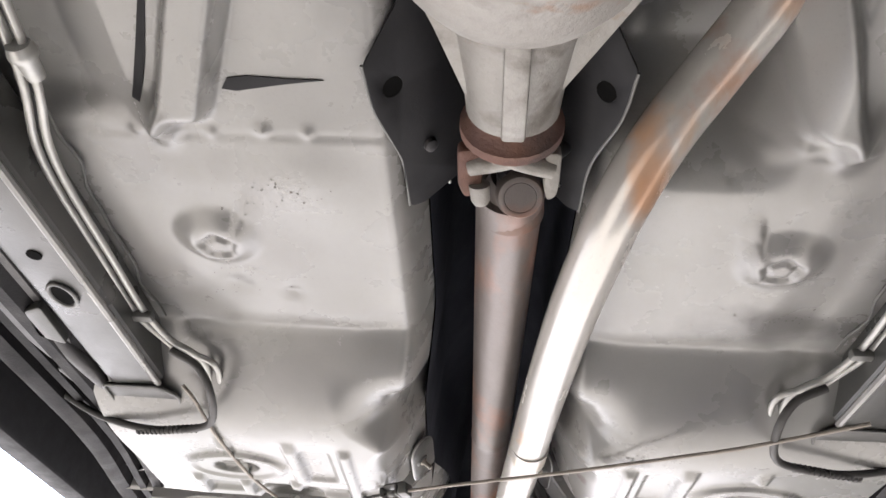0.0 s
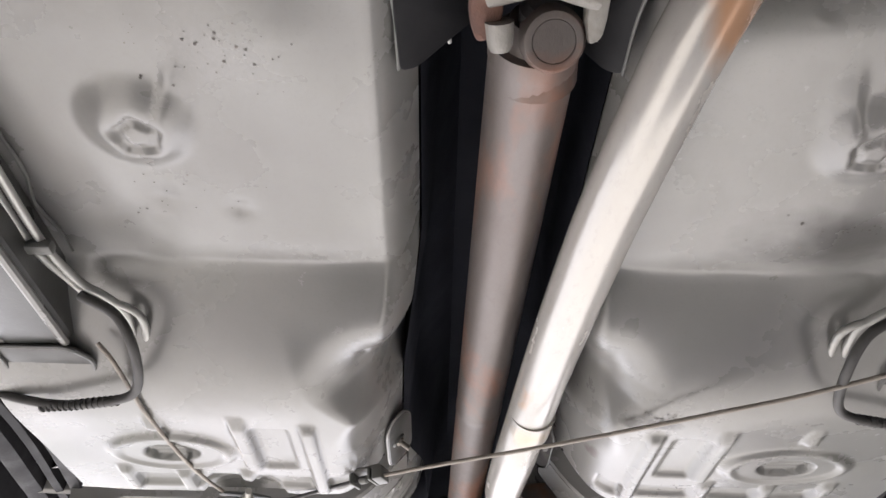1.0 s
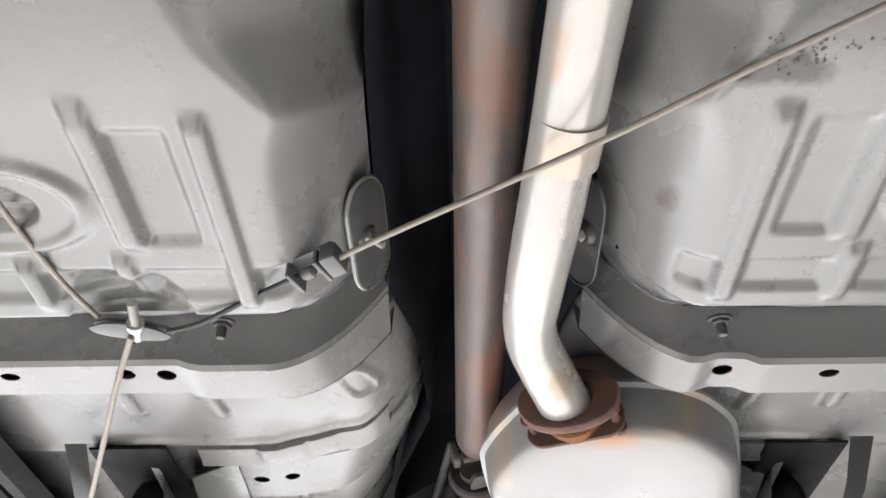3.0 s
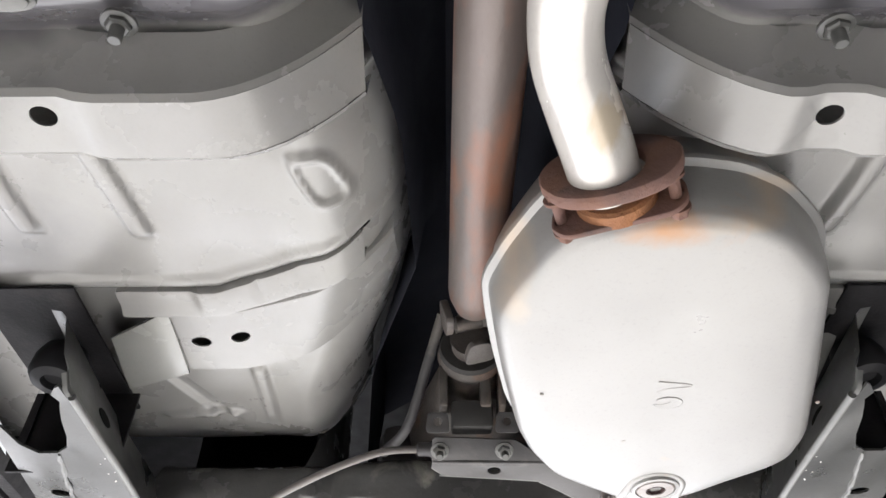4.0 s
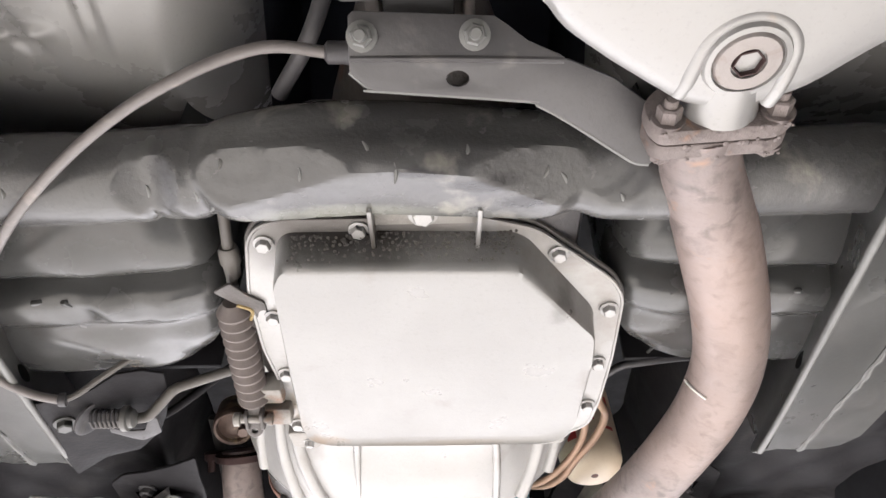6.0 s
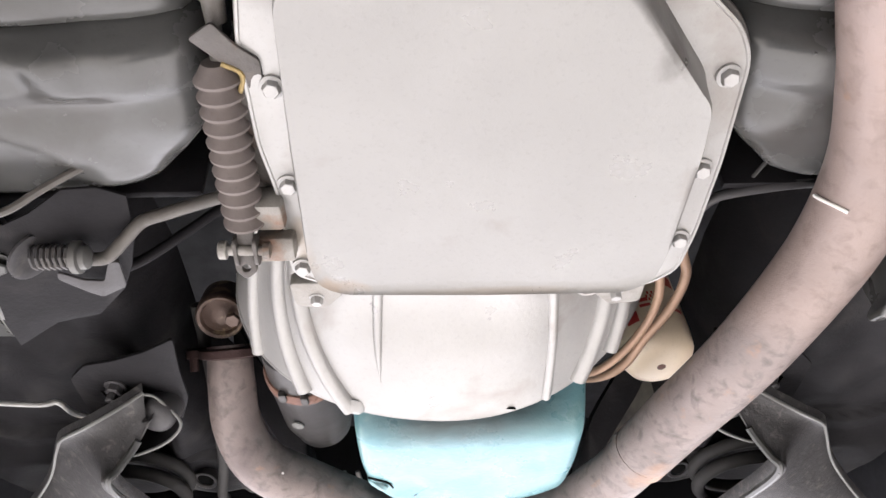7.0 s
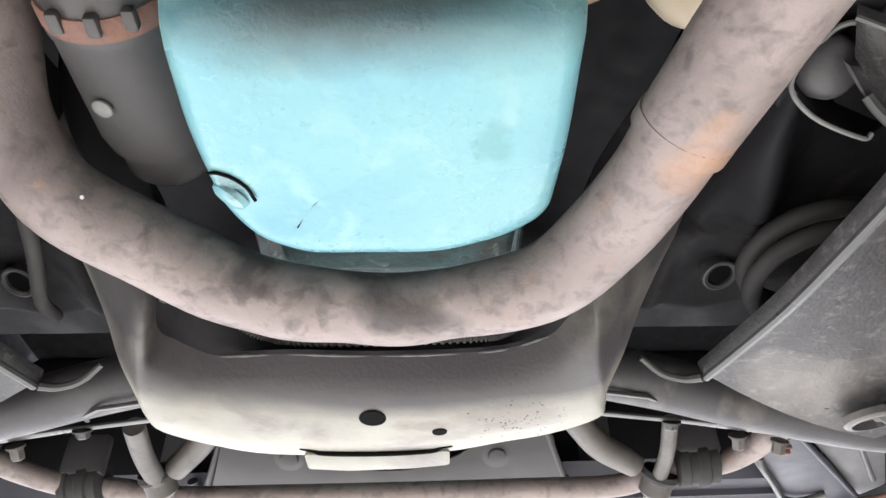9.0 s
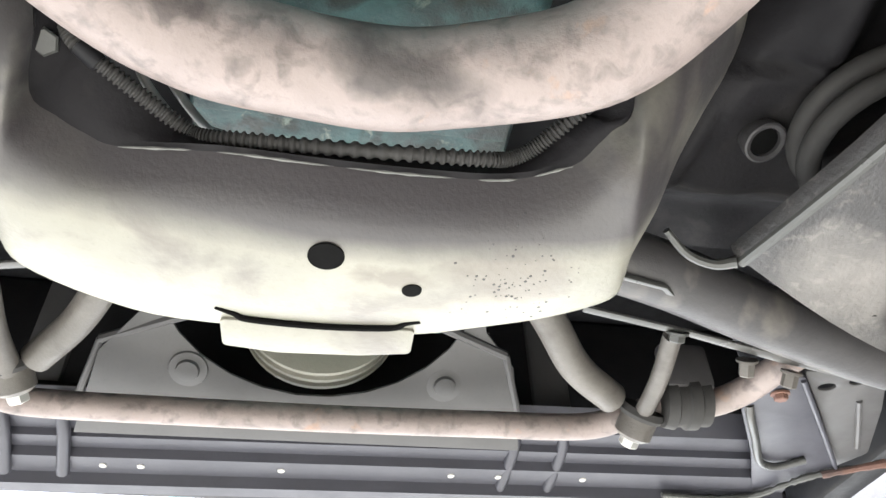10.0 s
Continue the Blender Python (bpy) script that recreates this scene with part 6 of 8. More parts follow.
# ---- clutch rod ----
cr = thing("bent_rod", "bent grey steel rod with a spring at its rail end", "rod", (-0.28, 2.07, 1.69))
part("rod", sweep([(-0.150, 2.038, 1.705), (-0.195, 2.045, 1.696), (-0.236, 2.0505, 1.685), (-0.2535, 2.0535, 1.6795), (-0.266, 2.062, 1.671), (-0.279, 2.071, 1.6615), (-0.288, 2.0705, 1.658), (-0.300, 2.066, 1.656)], 0.0052, 12, 6), M_ROD, cr)
coil = [(-0.330 + 0.030 * k / 56, 2.061 + 0.0085 * math.cos(k * 0.785), 1.653 + 0.0085 * math.sin(k * 0.785)) for k in range(57)]
part("spring", sweep(coil, 0.0016, 6, 1), M_DARK_STEEL, cr, "dark return spring")
part("collar", lathe((-0.300, 2.063, 1.654), (1, 0, 0), [(0, 0.006), (0, 0.0125), (0.005, 0.0125), (0.006, 0.0095), (0.010, 0.009), (0.012, 0.006)], 16), M_STEEL_PAINT, cr)
part("washer", lathe((-0.3320, 2.062, 1.656), (0.8, 0.1, -0.55), [(0, 0.004), (0, 0.0195), (0.0025, 0.0195), (0.003, 0.017), (0.001, 0.011)], 24), M_DARK_STEEL, cr)
bolt(cr, (-0.3560, 2.064, 1.651), (0.3, 0, -1), 0.0078, 0.006, M_RAIL)
hook = rounded([(-0.318, 2.078), (-0.304, 2.094), (-0.292, 2.100), (-0.283, 2.080), (-0.276, 2.082), (-0.279, 2.112), (-0.298, 2.118), (-0.306, 2.108), (-0.320, 2.086)], 0.003)
part("return_lever", sheet(hook, 0.0024, None, (), 0.0006, lambda u, v: 1.6570 + 0.30 * (u + 0.300), 1), M_DARK_STEEL, cr, "folded steel stop")
part("lower_rod", sweep([(-0.292, 2.106, 1.672), (-0.27, 2.110, 1.69), (-0.24, 2.106, 1.715), (-0.20, 2.10, 1.75)], 0.0045, 10, 5), M_TOWER, cr)

# ---- bell housing ----
bh = thing("bell_housing", "pale cast aluminium bell housing cover with raised ribs", "bell housing", (-0.01, 2.18, 1.65))


def bell_pt(v, th):
    """v: 0 at the pan, 1 at the engine; th: angle round the crank axis, 0 straight down."""
    sq = math.sin(th) ** 2
    r = 0.150 + (0.036 + (0.034 if th < 0 else 0.016) * sq) * v ** 0.8
    zc = 1.800 - 0.003 * v
    x = -0.020 + r * math.sin(th)
    flat = 1.0 - float(step(v, 0.0, 0.55))
    z = zc - r * math.cos(th)
    dome = 0.010 * math.exp(-((x + 0.005) / 0.055) ** 4)
    z = z * (1 - flat) + flat * max(z, 1.658 - dome + 0.05 * max(0.0, abs(math.sin(th)) - 0.80))
    front = 2.25 + 0.010 * sq if th < 0 else 2.25 - 0.06 * (1 - math.cos(th))
    y = 2.088 + (front - 2.088) * v
    return Vector((x, y, z))


bm = bmesh.new()
loops = []
for j in range(25):
    v = j / 24
    loop = []
    for i in range(73):
        th = radians(-92 + 184 * i / 72)
        p = bell_pt(v, th)
        loop.append(p)
    loops.append(loop)
inner = [[Vector((p.x * 0.97, p.y, p.z + 0.008)) for p in loops[-1]], [Vector((p.x * 0.95, p.y - 0.03, p.z + 0.03)) for p in loops[-1]]]
rings(bm, loops + inner, closed=False)
part("shell", bm, M_ALU, bh, angle=50)
for th0, th1, w in ((-52, -28, 0.0090), (-61, -42, 0.0088), (-76, -60, 0.0078), (-22, -20, 0.0046), (31, 27, 0.0046), (57, 37, 0.0090), (70, 49, 0.0088)):
    vv = 0.98 if abs(th0) > 30 else 0.72
    pts = [bell_pt(0.02 + vv * k / 20, radians(th0 + (th1 - th0) * (k / 20) ** 1.6)) for k in range(21)]
    part("rib", sweep([(*p, w * (max(0.15, 1 - (k / 20) ** 3) if vv < 0.9 else 1.0)) for k, p in enumerate(pts)], w, 10, 2), M_ALU, bh)
for pts in ([(-0.148, 2.100), (-0.100, 2.100), (-0.106, 2.114), (-0.122, 2.134), (-0.146, 2.130)], [(0.134, 2.100), (0.080, 2.100), (0.088, 2.113), (0.110, 2.136), (0.134, 2.132)]):
    part("corner_plate", sheet(rounded(pts, 0.005), 0.012, pose(0, 0, 1.6535), (), 0.0016), M_CAST, bh, "stained cast corner of the housing")
part("front_lip", sweep([tuple(bell_pt(1.0, radians(a)) + Vector((0, 0.001, 0.002))) for a in range(-88, 89, 11)], 0.0024, 8, 4), M_ALU, bh)
part("corner_lug", lathe(bell_pt(0.985, radians(-27)) + Vector((0, 0, 0.004)), (-0.2, 0.3, -1), [(0, 0.012), (0.006, 0.0095), (0.009, 0.006)], 16), M_ALU, bh)
for x in (-0.128, 0.112):
    part("lug", lathe((x, 2.118, 1.662), (0, 0.2, -1), [(0, 0.0095), (0.006, 0.0090), (0.007, 0.008)], 20), M_ALU, bh)
    bolt(bh, (x, 2.119, 1.655), (0, 0.2, -1), 0.0048, 0.005, M_ALU)
part("empty_lug", lathe((0.090, 2.118, 1.662), (0, 0.2, -1), [(0, 0.0095), (0.006, 0.0090), (0.007, 0.0078), (0.0065, 0.0055), (0.002, 0.005)], 20), M_ALU, bh, "open bolt boss")
part("drain_hole", lathe((0.033, 2.2465, 1.6195), (0, 0.35, -1), [(0, 0.0052), (0.0012, 0.0052), (0.0013, 0.004)], 16), M_HOLE, bh)
part("rust_stain", sheet(rounded([(-0.012, -0.002), (0.012, -0.003), (0.012, 0.003), (-0.012, 0.002)], 0.002), 0.0006, axes((0.012, 2.2465, 1.6172), (1, 0, 0), (0, 1, 0.3))), M_COOLER, bh, "ochre rust stain beside the hole")

# ---- cooler lines ----
cl = thing("cooler_lines", "pair of copper-brown cooler lines bent round the bell housing", "cooler line", (0.16, 2.2, 1.68), group="")
part("line", sweep([(0.150, 2.06, 1.70), (0.158, 2.127, 1.692), (0.167, 2.176, 1.690), (0.160, 2.215, 1.682), (0.138, 2.247, 1.670), (0.115, 2.270, 1.668), (0.09, 2.285, 1.68)], 0.0042, 12, 6), M_COOLER, cl)
part("line", sweep([(0.162, 2.04, 1.70), (0.172, 2.108, 1.692), (0.188, 2.155, 1.697), (0.182, 2.195, 1.690), (0.163, 2.230, 1.680), (0.150, 2.262, 1.673), (0.13, 2.285, 1.672), (0.10, 2.31, 1.685)], 0.0046, 12, 6), M_COOLER, cl)

fu = thing("fuel_line", "dark bent fuel line beside the gearbox pan", "fuel line", (0.21, 2.05, 1.70))
part("line", sweep([(0.170, 2.105, 1.712), (0.177, 2.078, 1.702), (0.186, 2.061, 1.700), (0.200, 2.054, 1.700), (0.248, 2.047, 1.702), (0.30, 2.05, 1.706)], 0.0042, 12, 6), M_DARK_STEEL, fu)
part("wire", sweep([(0.213, 2.040, 1.704), (0.217, 2.016, 1.700), (0.221, 1.996, 1.698), (0.232, 1.97, 1.702)], 0.0016, 8, 6), M_RUBBER, fu, "thin black wire")

# ---- oil filter ----
of = thing("oil_filter", "rust-spotted cream oil filter canister with red printing", "oil filter", (0.18, 2.24, 1.72))
FA, FD = Vector((0.190, 2.312, 1.822)), Vector((0.04, -0.14, -1)).normalized()
part("can", lathe(FA, FD, [(-0.045, 0.030), (-0.045, 0.0395), (0.104, 0.0395), (0.120, 0.0380), (0.130, 0.033), (0.135, 0.025), (0.137, 0.012), (0.137, 0.0)], 36), M_FILTER, of)
fn = FD.orthogonal().normalized()
fdn = Vector((0.1, -1, 0)) - FD * Vector((0.1, -1, 0)).dot(FD)
fdn.normalize()
fsd = FD.cross(fdn)


def on_can(s, a, r=0.0398):
    return FA + FD * s + (fdn * math.cos(a) + fsd * math.sin(a)) * r


def can_patch(s0, s1, a0, a1):
    bm = bmesh.new()
    rings(bm, [[on_can(s, a) for a in np.linspace(a0, a1, 7)] for s in (s0, s1)], closed=False)
    return bm


for k, (s0, s1, a0, a1) in enumerate(((0.040, 0.056, -0.75, -0.10), (0.088, 0.093, -0.70, -0.30), (0.034, 0.039, 0.20, 0.75), (0.076, 0.081, 0.25, 0.60), (0.090, 0.104, 0.62, 0.95), (0.024, 0.029, -0.6, 0.1), (0.084, 0.088, 0.22, 0.5))):
    part("printed_bar", can_patch(s0, s1, a0, a1), M_RED, of)
for k in range(9):
    s0, a0 = 0.068 + 0.0045 * (k // 3), -0.05 + 0.11 * (k % 3) + (0.055 if (k // 3) % 2 else 0)
    part("printed_check", can_patch(s0, s0 + 0.0042, a0, a0 + 0.055), M_RED, of)
part("dent_hole", lathe(FA + FD * 0.136, FD, [(0, 0.005), (0.0012, 0.0045), (0.0014, 0.002)], 10), M_RUST, of, "rusted puncture in the end")

# ---- starter ----
stt = thing("starter_motor", "dark grey cylindrical starter motor with a copper band", "starter", (-0.17, 2.36, 1.70))
SA, SD = Vector((-0.170, 2.262, 1.706)), Vector((0.02, 1, 0.045)).normalized()
part("body", lathe(SA, SD, [(0, 0.03), (0, 0.037), (0.040, 0.039), (0.048, 0.040), (0.050, 0.042), (0.063, 0.042), (0.065, 0.0405), (0.148, 0.0405), (0.161, 0.038), (0.163, 0.034), (0.188, 0.033), (0.195, 0.028)], 34), M_STARTER, stt)
part("band", lathe(SA + SD * 0.042, SD, [(0, 0.041), (0.004, 0.0425), (0.014, 0.0425), (0.018, 0.041)], 34), M_RUST, stt, "brown corroded band")
for a in (-0.45, 0.1, 0.6):
    part("clamp_lug", box((0.008, 0.014, 0.008), Matrix.Translation(SA + SD * 0.046 + Vector((math.sin(a) * 0.042, 0, -math.cos(a) * 0.042))), 0.002), M_STARTER, stt)
part("screw", lathe((-0.181, 2.371, 1.6705), (-0.2, 0.0, -1), [(0, 0.0068), (0.0016, 0.0066), (0.003, 0.0045)], 16), M_STEEL_PAINT, stt, "cross-head screw")

# ---- engine mount can ----
em = thing("engine_mount", "rusty round engine mount canister beside the bell housing", "engine mount", (-0.25, 2.28, 1.75))
CD = Vector((0.10, -0.45, -0.88)).normalized()
part("can", lathe(Vector((-0.263, 2.300, 1.762)) - CD * 0.045, CD, [(0, 0.020), (0.004, 0.025), (0.036, 0.0265), (0.043, 0.0265), (0.046, 0.0245), (0.0445, 0.0215), (0.040, 0.0195), (0.043, 0.013), (0.046, 0.008), (0.046, 0.0)], 30), M_RUSTCAN, em)
part("hex", lathe(Vector((-0.248, 2.296, 1.757)), CD, [(0, 0.008), (0.004, 0.008), (0.005, 0.007)], 6), M_RUSTCAN, em)
mf = thing("manifold_flange", "rust-brown manifold flange at the top of the exhaust pipe", "flange", (-0.25, 2.33, 1.745))
MD = Vector((-0.06, -0.6, 0.8)).normalized()
part("plate", lathe(Vector((-0.2555, 2.345, 1.740)), MD, [(0, 0.030), (0.002, 0.036), (0.010, 0.036), (0.012, 0.030)], 20), M_OXIDE, mf)
for k, (x, y, z) in enumerate(((-0.295, 2.352, 1.744), (-0.222, 2.338, 1.744))):
    part("ear", lathe((x, y, z), MD, [(0, 0.012), (0.002, 0.014), (0.010, 0.014), (0.012, 0.011)], 14), M_OXIDE, mf)
part("stud", lathe((-0.297, 2.353, 1.728), MD, [(0, 0.005), (0.018, 0.005)], 8), M_OXIDE, mf)

# ---- engine ----
en = thing("engine", "teal-painted grimy engine block above its light blue oil pan", "engine", (0, 2.5, 1.8))
part("block", box((0.25, 0.66, 0.24), pose(-0.01, 2.60, 1.86), 0.015), M_TEAL, en)
part("oil_pan_rail", box((0.236, 0.42, 0.02), pose(-0.01, 2.44, 1.742), 0.004), M_TEAL, en)
op = thing("engine_oil_pan", "glossy light blue engine oil pan with a dented corner", "oil pan", (0, 2.35, 1.65))
OX0, OX1 = -0.1185, 0.1145


def op_loop(z, ins, y0, y1, r):
    bowed = [(OX0 + ins, y0 + 0.004), (-0.06, y0), (0.06, y0), (OX1 - ins, y0 + 0.004), (OX1 - ins + 0.001, 2.35), (OX1 - ins - 0.003, y1 - 0.036), (0.088 - ins, y1 - 0.016), (0.035, y1), (-0.055, y1), (-0.095 + ins, y1 - 0.014), (OX0 + ins + 0.006, y1 - 0.044), (OX0 + ins - 0.001, 2.34)]
    return [(u, v, z) for u, v in rounded(bowed, r, 6)]


bm = bmesh.new()
rows = ((1.745, -0.002, 2.225, 2.462, 0.016), (1.690, 0.002, 2.236, 2.460, 0.018), (1.655, 0.005, 2.246, 2.457, 0.018), (1.635, 0.007, 2.253, 2.454, 0.018), (1.622, 0.0085, 2.260, 2.4515, 0.018), (1.6145, 0.0105, 2.266, 2.4485, 0.018), (1.6095, 0.0145, 2.273, 2.443, 0.018), (1.607, 0.021, 2.282, 2.436, 0.017), (1.606, 0.034, 2.296, 2.424, 0.014), (1.6056, 0.06, 2.32, 2.40, 0.01))
loops = []
for row in rows:
    low = float(step(1.66 - row[0], 0.02, 0.05))
    loop = []
    for u, v, z in op_loop(*row):
        dent = 0.0045 * math.exp(-(((u + 0.070) / 0.022) ** 2 + ((v - 2.400) / 0.020) ** 2)) + 0.0022 * math.exp(-(((u + 0.02) / 0.06) ** 2 + ((v - 2.405) / 0.012) ** 2)) - 0.0014 * math.exp(-(((u + 0.085) / 0.02) ** 2 + ((v - 2.31) / 0.05) ** 2))
        loop.append((u, v, z + low * (dent + 0.05 * max(0.0, u - 0.06) * max(0.0, (v - 2.36) / 0.08))))
    loops.append(loop)
rings(bm, loops)
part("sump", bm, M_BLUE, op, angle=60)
bm = bmesh.new()
rings(bm, [[(u, v, z) for u, v in rounded([(-0.098 + i, 2.40), (0.100 - i, 2.40), (0.094 - i, 2.55 - j), (-0.092 + i, 2.55 - j)], 0.02, 4)] for z, i, j in ((1.745, -0.005, 0.0), (1.69, 0.0, 0.003), (1.672, 0.004, 0.01), (1.666, 0.012, 0.02))])
part("front_shelf", bm, M_TEAL, op, "grimy teal front of the pan", angle=50)
part("drain_boss", lathe((-0.0945, 2.3900, 1.6135), (-0.55, 0.30, -0.8), [(0, 0.0125), (0.004, 0.0115), (0.0060, 0.0085), (0.0068, 0.005)], 18), M_BLUE, op, "blue-painted drain boss")
part("boss_crack", sweep([(-0.1035, 2.3690, 1.6090), (-0.0965, 2.3665, 1.6060), (-0.0885, 2.3705, 1.6055), (-0.0825, 2.3785, 1.6060), (-0.0795, 2.3900, 1.6066)], 0.0012, 6, 4), M_HOLE, op, "dark crack round the boss")

# ---- front crossmember ----
fx = thing("front_crossmember", "pale scuffed pressed-steel front crossmember with drain holes", "crossmember", (-0.03, 2.63, 1.62))
bm = bmesh.new()
stations = [  # rear lip, front edge, top of the rear wall
    (-0.295, 2.486, 1.818, -0.325, 2.555, 1.8, -0.295, 2.4451, 1.8695),
    (-0.27, 2.492, 1.77, -0.302, 2.562, 1.752, -0.27, 2.4511, 1.8215),
    (-0.235, 2.503, 1.723, -0.272, 2.575, 1.705, -0.235, 2.4621, 1.7745),
    (-0.208, 2.518, 1.686, -0.25, 2.592, 1.665, -0.208, 2.4771, 1.7375),
    (-0.19, 2.532, 1.658, -0.236, 2.61, 1.632, -0.19, 2.4911, 1.7095),
    (-0.1963, 2.5748, 1.64, -0.224, 2.634, 1.611, -0.1764, 2.5475, 1.668),
    (-0.1817, 2.5862, 1.634, -0.222, 2.66, 1.606, -0.1693, 2.5542, 1.66),
    (-0.166, 2.5924, 1.629, -0.214, 2.686, 1.604, -0.1529, 2.5656, 1.655),
    (-0.1468, 2.5961, 1.625, -0.172, 2.714, 1.603, -0.1315, 2.5812, 1.65),
    (-0.0899, 2.5892, 1.622, -0.12, 2.727, 1.6, -0.0884, 2.5949, 1.642),
    (-0.03, 2.588, 1.619, -0.025, 2.727, 1.598, -0.0314, 2.5904, 1.638),
    (0.03, 2.589, 1.62, 0.04, 2.725, 1.599, 0.0299, 2.5867, 1.637),
    (0.085, 2.588, 1.623, 0.09, 2.714, 1.602, 0.082, 2.587, 1.641),
    (0.1225, 2.575, 1.627, 0.1376, 2.692, 1.6, 0.1099, 2.5689, 1.647),
    (0.1355, 2.5591, 1.632, 0.176, 2.671, 1.6035, 0.1201, 2.5579, 1.651),
    (0.142, 2.5503, 1.635, 0.1795, 2.65, 1.606, 0.1259, 2.5519, 1.654),
    (0.1517, 2.5416, 1.64, 0.1785, 2.63, 1.61, 0.1321, 2.5462, 1.658),
    (0.152, 2.525, 1.658, 0.192, 2.608, 1.632, 0.152, 2.4842, 1.7093),
    (0.168, 2.512, 1.686, 0.208, 2.59, 1.665, 0.168, 2.4711, 1.7375),
    (0.195, 2.5, 1.723, 0.232, 2.572, 1.705, 0.195, 2.4591, 1.7745),
    (0.23, 2.492, 1.77, 0.262, 2.56, 1.752, 0.23, 2.4511, 1.8215),
    (0.255, 2.486, 1.818, 0.285, 2.552, 1.8, 0.255, 2.4451, 1.8695)]
loops, walls = [], []
for q in spline(stations, 4):
    a, b, back = Vector(q[:3]), Vector(q[3:6]), Vector(q[6:])
    d = b - a
    n = Vector((0, 0, -1))
    walls.append([back + Vector((0, 0.03, 0.012)), back + Vector((0, 0.004, 0.003)), back, a * 0.6 + back * 0.4 + Vector((0, -0.002, -0.002)), a + Vector((0, -0.004, 0.003)), a + Vector((0, 0.002, 0.001))])
    loops.append([a + Vector((0, -0.001, 0.004)), a + d * 0.02 + n * 0.003, a + d * 0.06 + n * 0.013, a + d * 0.11 + n * 0.0220, a + d * 0.17 + n * 0.0262, a + d * 0.28 + n * 0.0278, a + d * 0.42 + n * 0.0262, a + d * 0.60 + n * 0.0215, a + d * 0.80 + n * 0.0115, a + d * 0.94 + n * 0.004, b, b + Vector((0, 0.003, 0.006)), b + Vector((0, 0.0, 0.045))])
rings(bm, loops, closed=False)
bm.normal_update()
tree = BVHTree.FromBMesh(bm)


def under(x, y):
    """Height of the pressing's underside."""
    h = tree.ray_cast(Vector((x, y, 1.4)), Vector((0, 0, 1)))[0]
    return h.z if h else 1.60


def facing(x, y):
    """Outward direction of the pressing's underside."""
    q = tree.ray_cast(Vector((x, y, 1.4)), Vector((0, 0, 1)))[1] or Vector((0, 0, -1))
    return q if q.z < 0 else -q


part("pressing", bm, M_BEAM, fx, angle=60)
# Rear wall takes a darker colour than the pressing, as painted shade.
bm = bmesh.new()
rings(bm, walls, closed=False)
part("rear_wall", bm, M_TOWER, fx, "rear wall of the crossmember, coloured dark for its shade", angle=60)
edge = spline(stations[8:14], 8)
for k0, k1 in ((0, 6), (8, 17), (18, 27), (29, 33), (35, 40)):
    run = edge[k0:k1 + 1]
    part("lip_weld", sweep([(*(Vector(q[:3]) + Vector((0, -0.002, -0.0008))), 0.0010 * math.sin(math.pi * (k + 0.4) / (k1 - k0 + 0.8)) + 0.0003 * math.sin(k * 2.7)) for k, q in enumerate(run)], 0.001, 6, 2), M_STEEL_PAINT, fx, "bright worn weld edge")
part("drain_hole", lathe((-0.022, 2.630, under(-0.022, 2.630) + 0.0004), facing(-0.022, 2.630), [(0, 0.0115), (0.0008, 0.0112), (0.0009, 0.0)], 26), M_HOLE, fx)
part("small_hole", lathe((0.034, 2.656, under(0.034, 2.656) + 0.0004), facing(0.034, 2.656), [(0, 0.0066), (0.0012, 0.0064), (0.0013, 0.0)], 20), M_HOLE, fx)
tab = rounded([(-0.068, 0.0), (0.066, 0.0), (0.066, 0.028), (0.03, 0.034), (-0.03, 0.036), (-0.068, 0.030)], 0.004)
part("tab", sheet(tab, 0.003, axes((-0.022, 2.7125, 1.5925), (1, -0.02, 0), (0, 1, -0.02)), (), 0.0006), M_BEAM, fx, "folded tow tab on the front edge")
part("tab_slot", sweep([(-0.092, 2.700, 1.5935), (-0.080, 2.706, 1.5930), (-0.070, 2.711, 1.5922), (-0.02, 2.7125, 1.5918), (0.026, 2.709, 1.5922), (0.036, 2.703, 1.5932), (0.046, 2.700, 1.5940)], 0.0024, 8, 4), M_HOLE, fx)
rs = random.Random(8)
for k in range(90):
    x, y, r = 0.098 + rs.gauss(0, 0.022), 2.642 + rs.gauss(0, 0.020), rs.choice((0.0004, 0.0005, 0.0007, 0.0011))
    part("pit", lathe((x, y, under(x, y) + 0.0002), facing(x, y), [(0, r), (0.0004, r * 0.9), (0.0005, 0.0)], 7), M_DARK_STEEL, fx)
bolt(fx, (-0.1897, 2.5551, 1.664), (0.2, -0.5, -0.85), 0.0085, 0.008, M_RAIL)
bolt(fx, (0.1546, 2.5423, 1.664), (-0.2, -0.5, -0.85), 0.0085, 0.006, M_RAIL)

# ---- corrugated loom tube along the crossmember ----
lo = thing("loom_tube", "black corrugated loom tube lying along the crossmember's rear edge", "loom tube", (0, 2.6, 1.66))
LP = spline([(-0.1774, 2.5445, 1.666), (-0.17, 2.549, 1.656), (-0.1511, 2.5617, 1.65), (-0.13, 2.577, 1.645), (-0.1111, 2.5898, 1.641), (-0.1008, 2.5915, 1.638), (-0.0772, 2.5881, 1.635), (-0.0312, 2.5846, 1.632), (0.029, 2.5809, 1.631), (0.0698, 2.5806, 1.633), (0.0843, 2.5803, 1.635), (0.0959, 2.5747, 1.638), (0.1078, 2.5635, 1.642), (0.1236, 2.547, 1.649), (0.1362, 2.537, 1.658)], 30)
part("tube", sweep([(*p, 0.0046 + (0.0007 if k % 4 < 2 else -0.0008)) for k, p in enumerate(LP)], 0.004, 10, 1), M_RUBBER, lo)
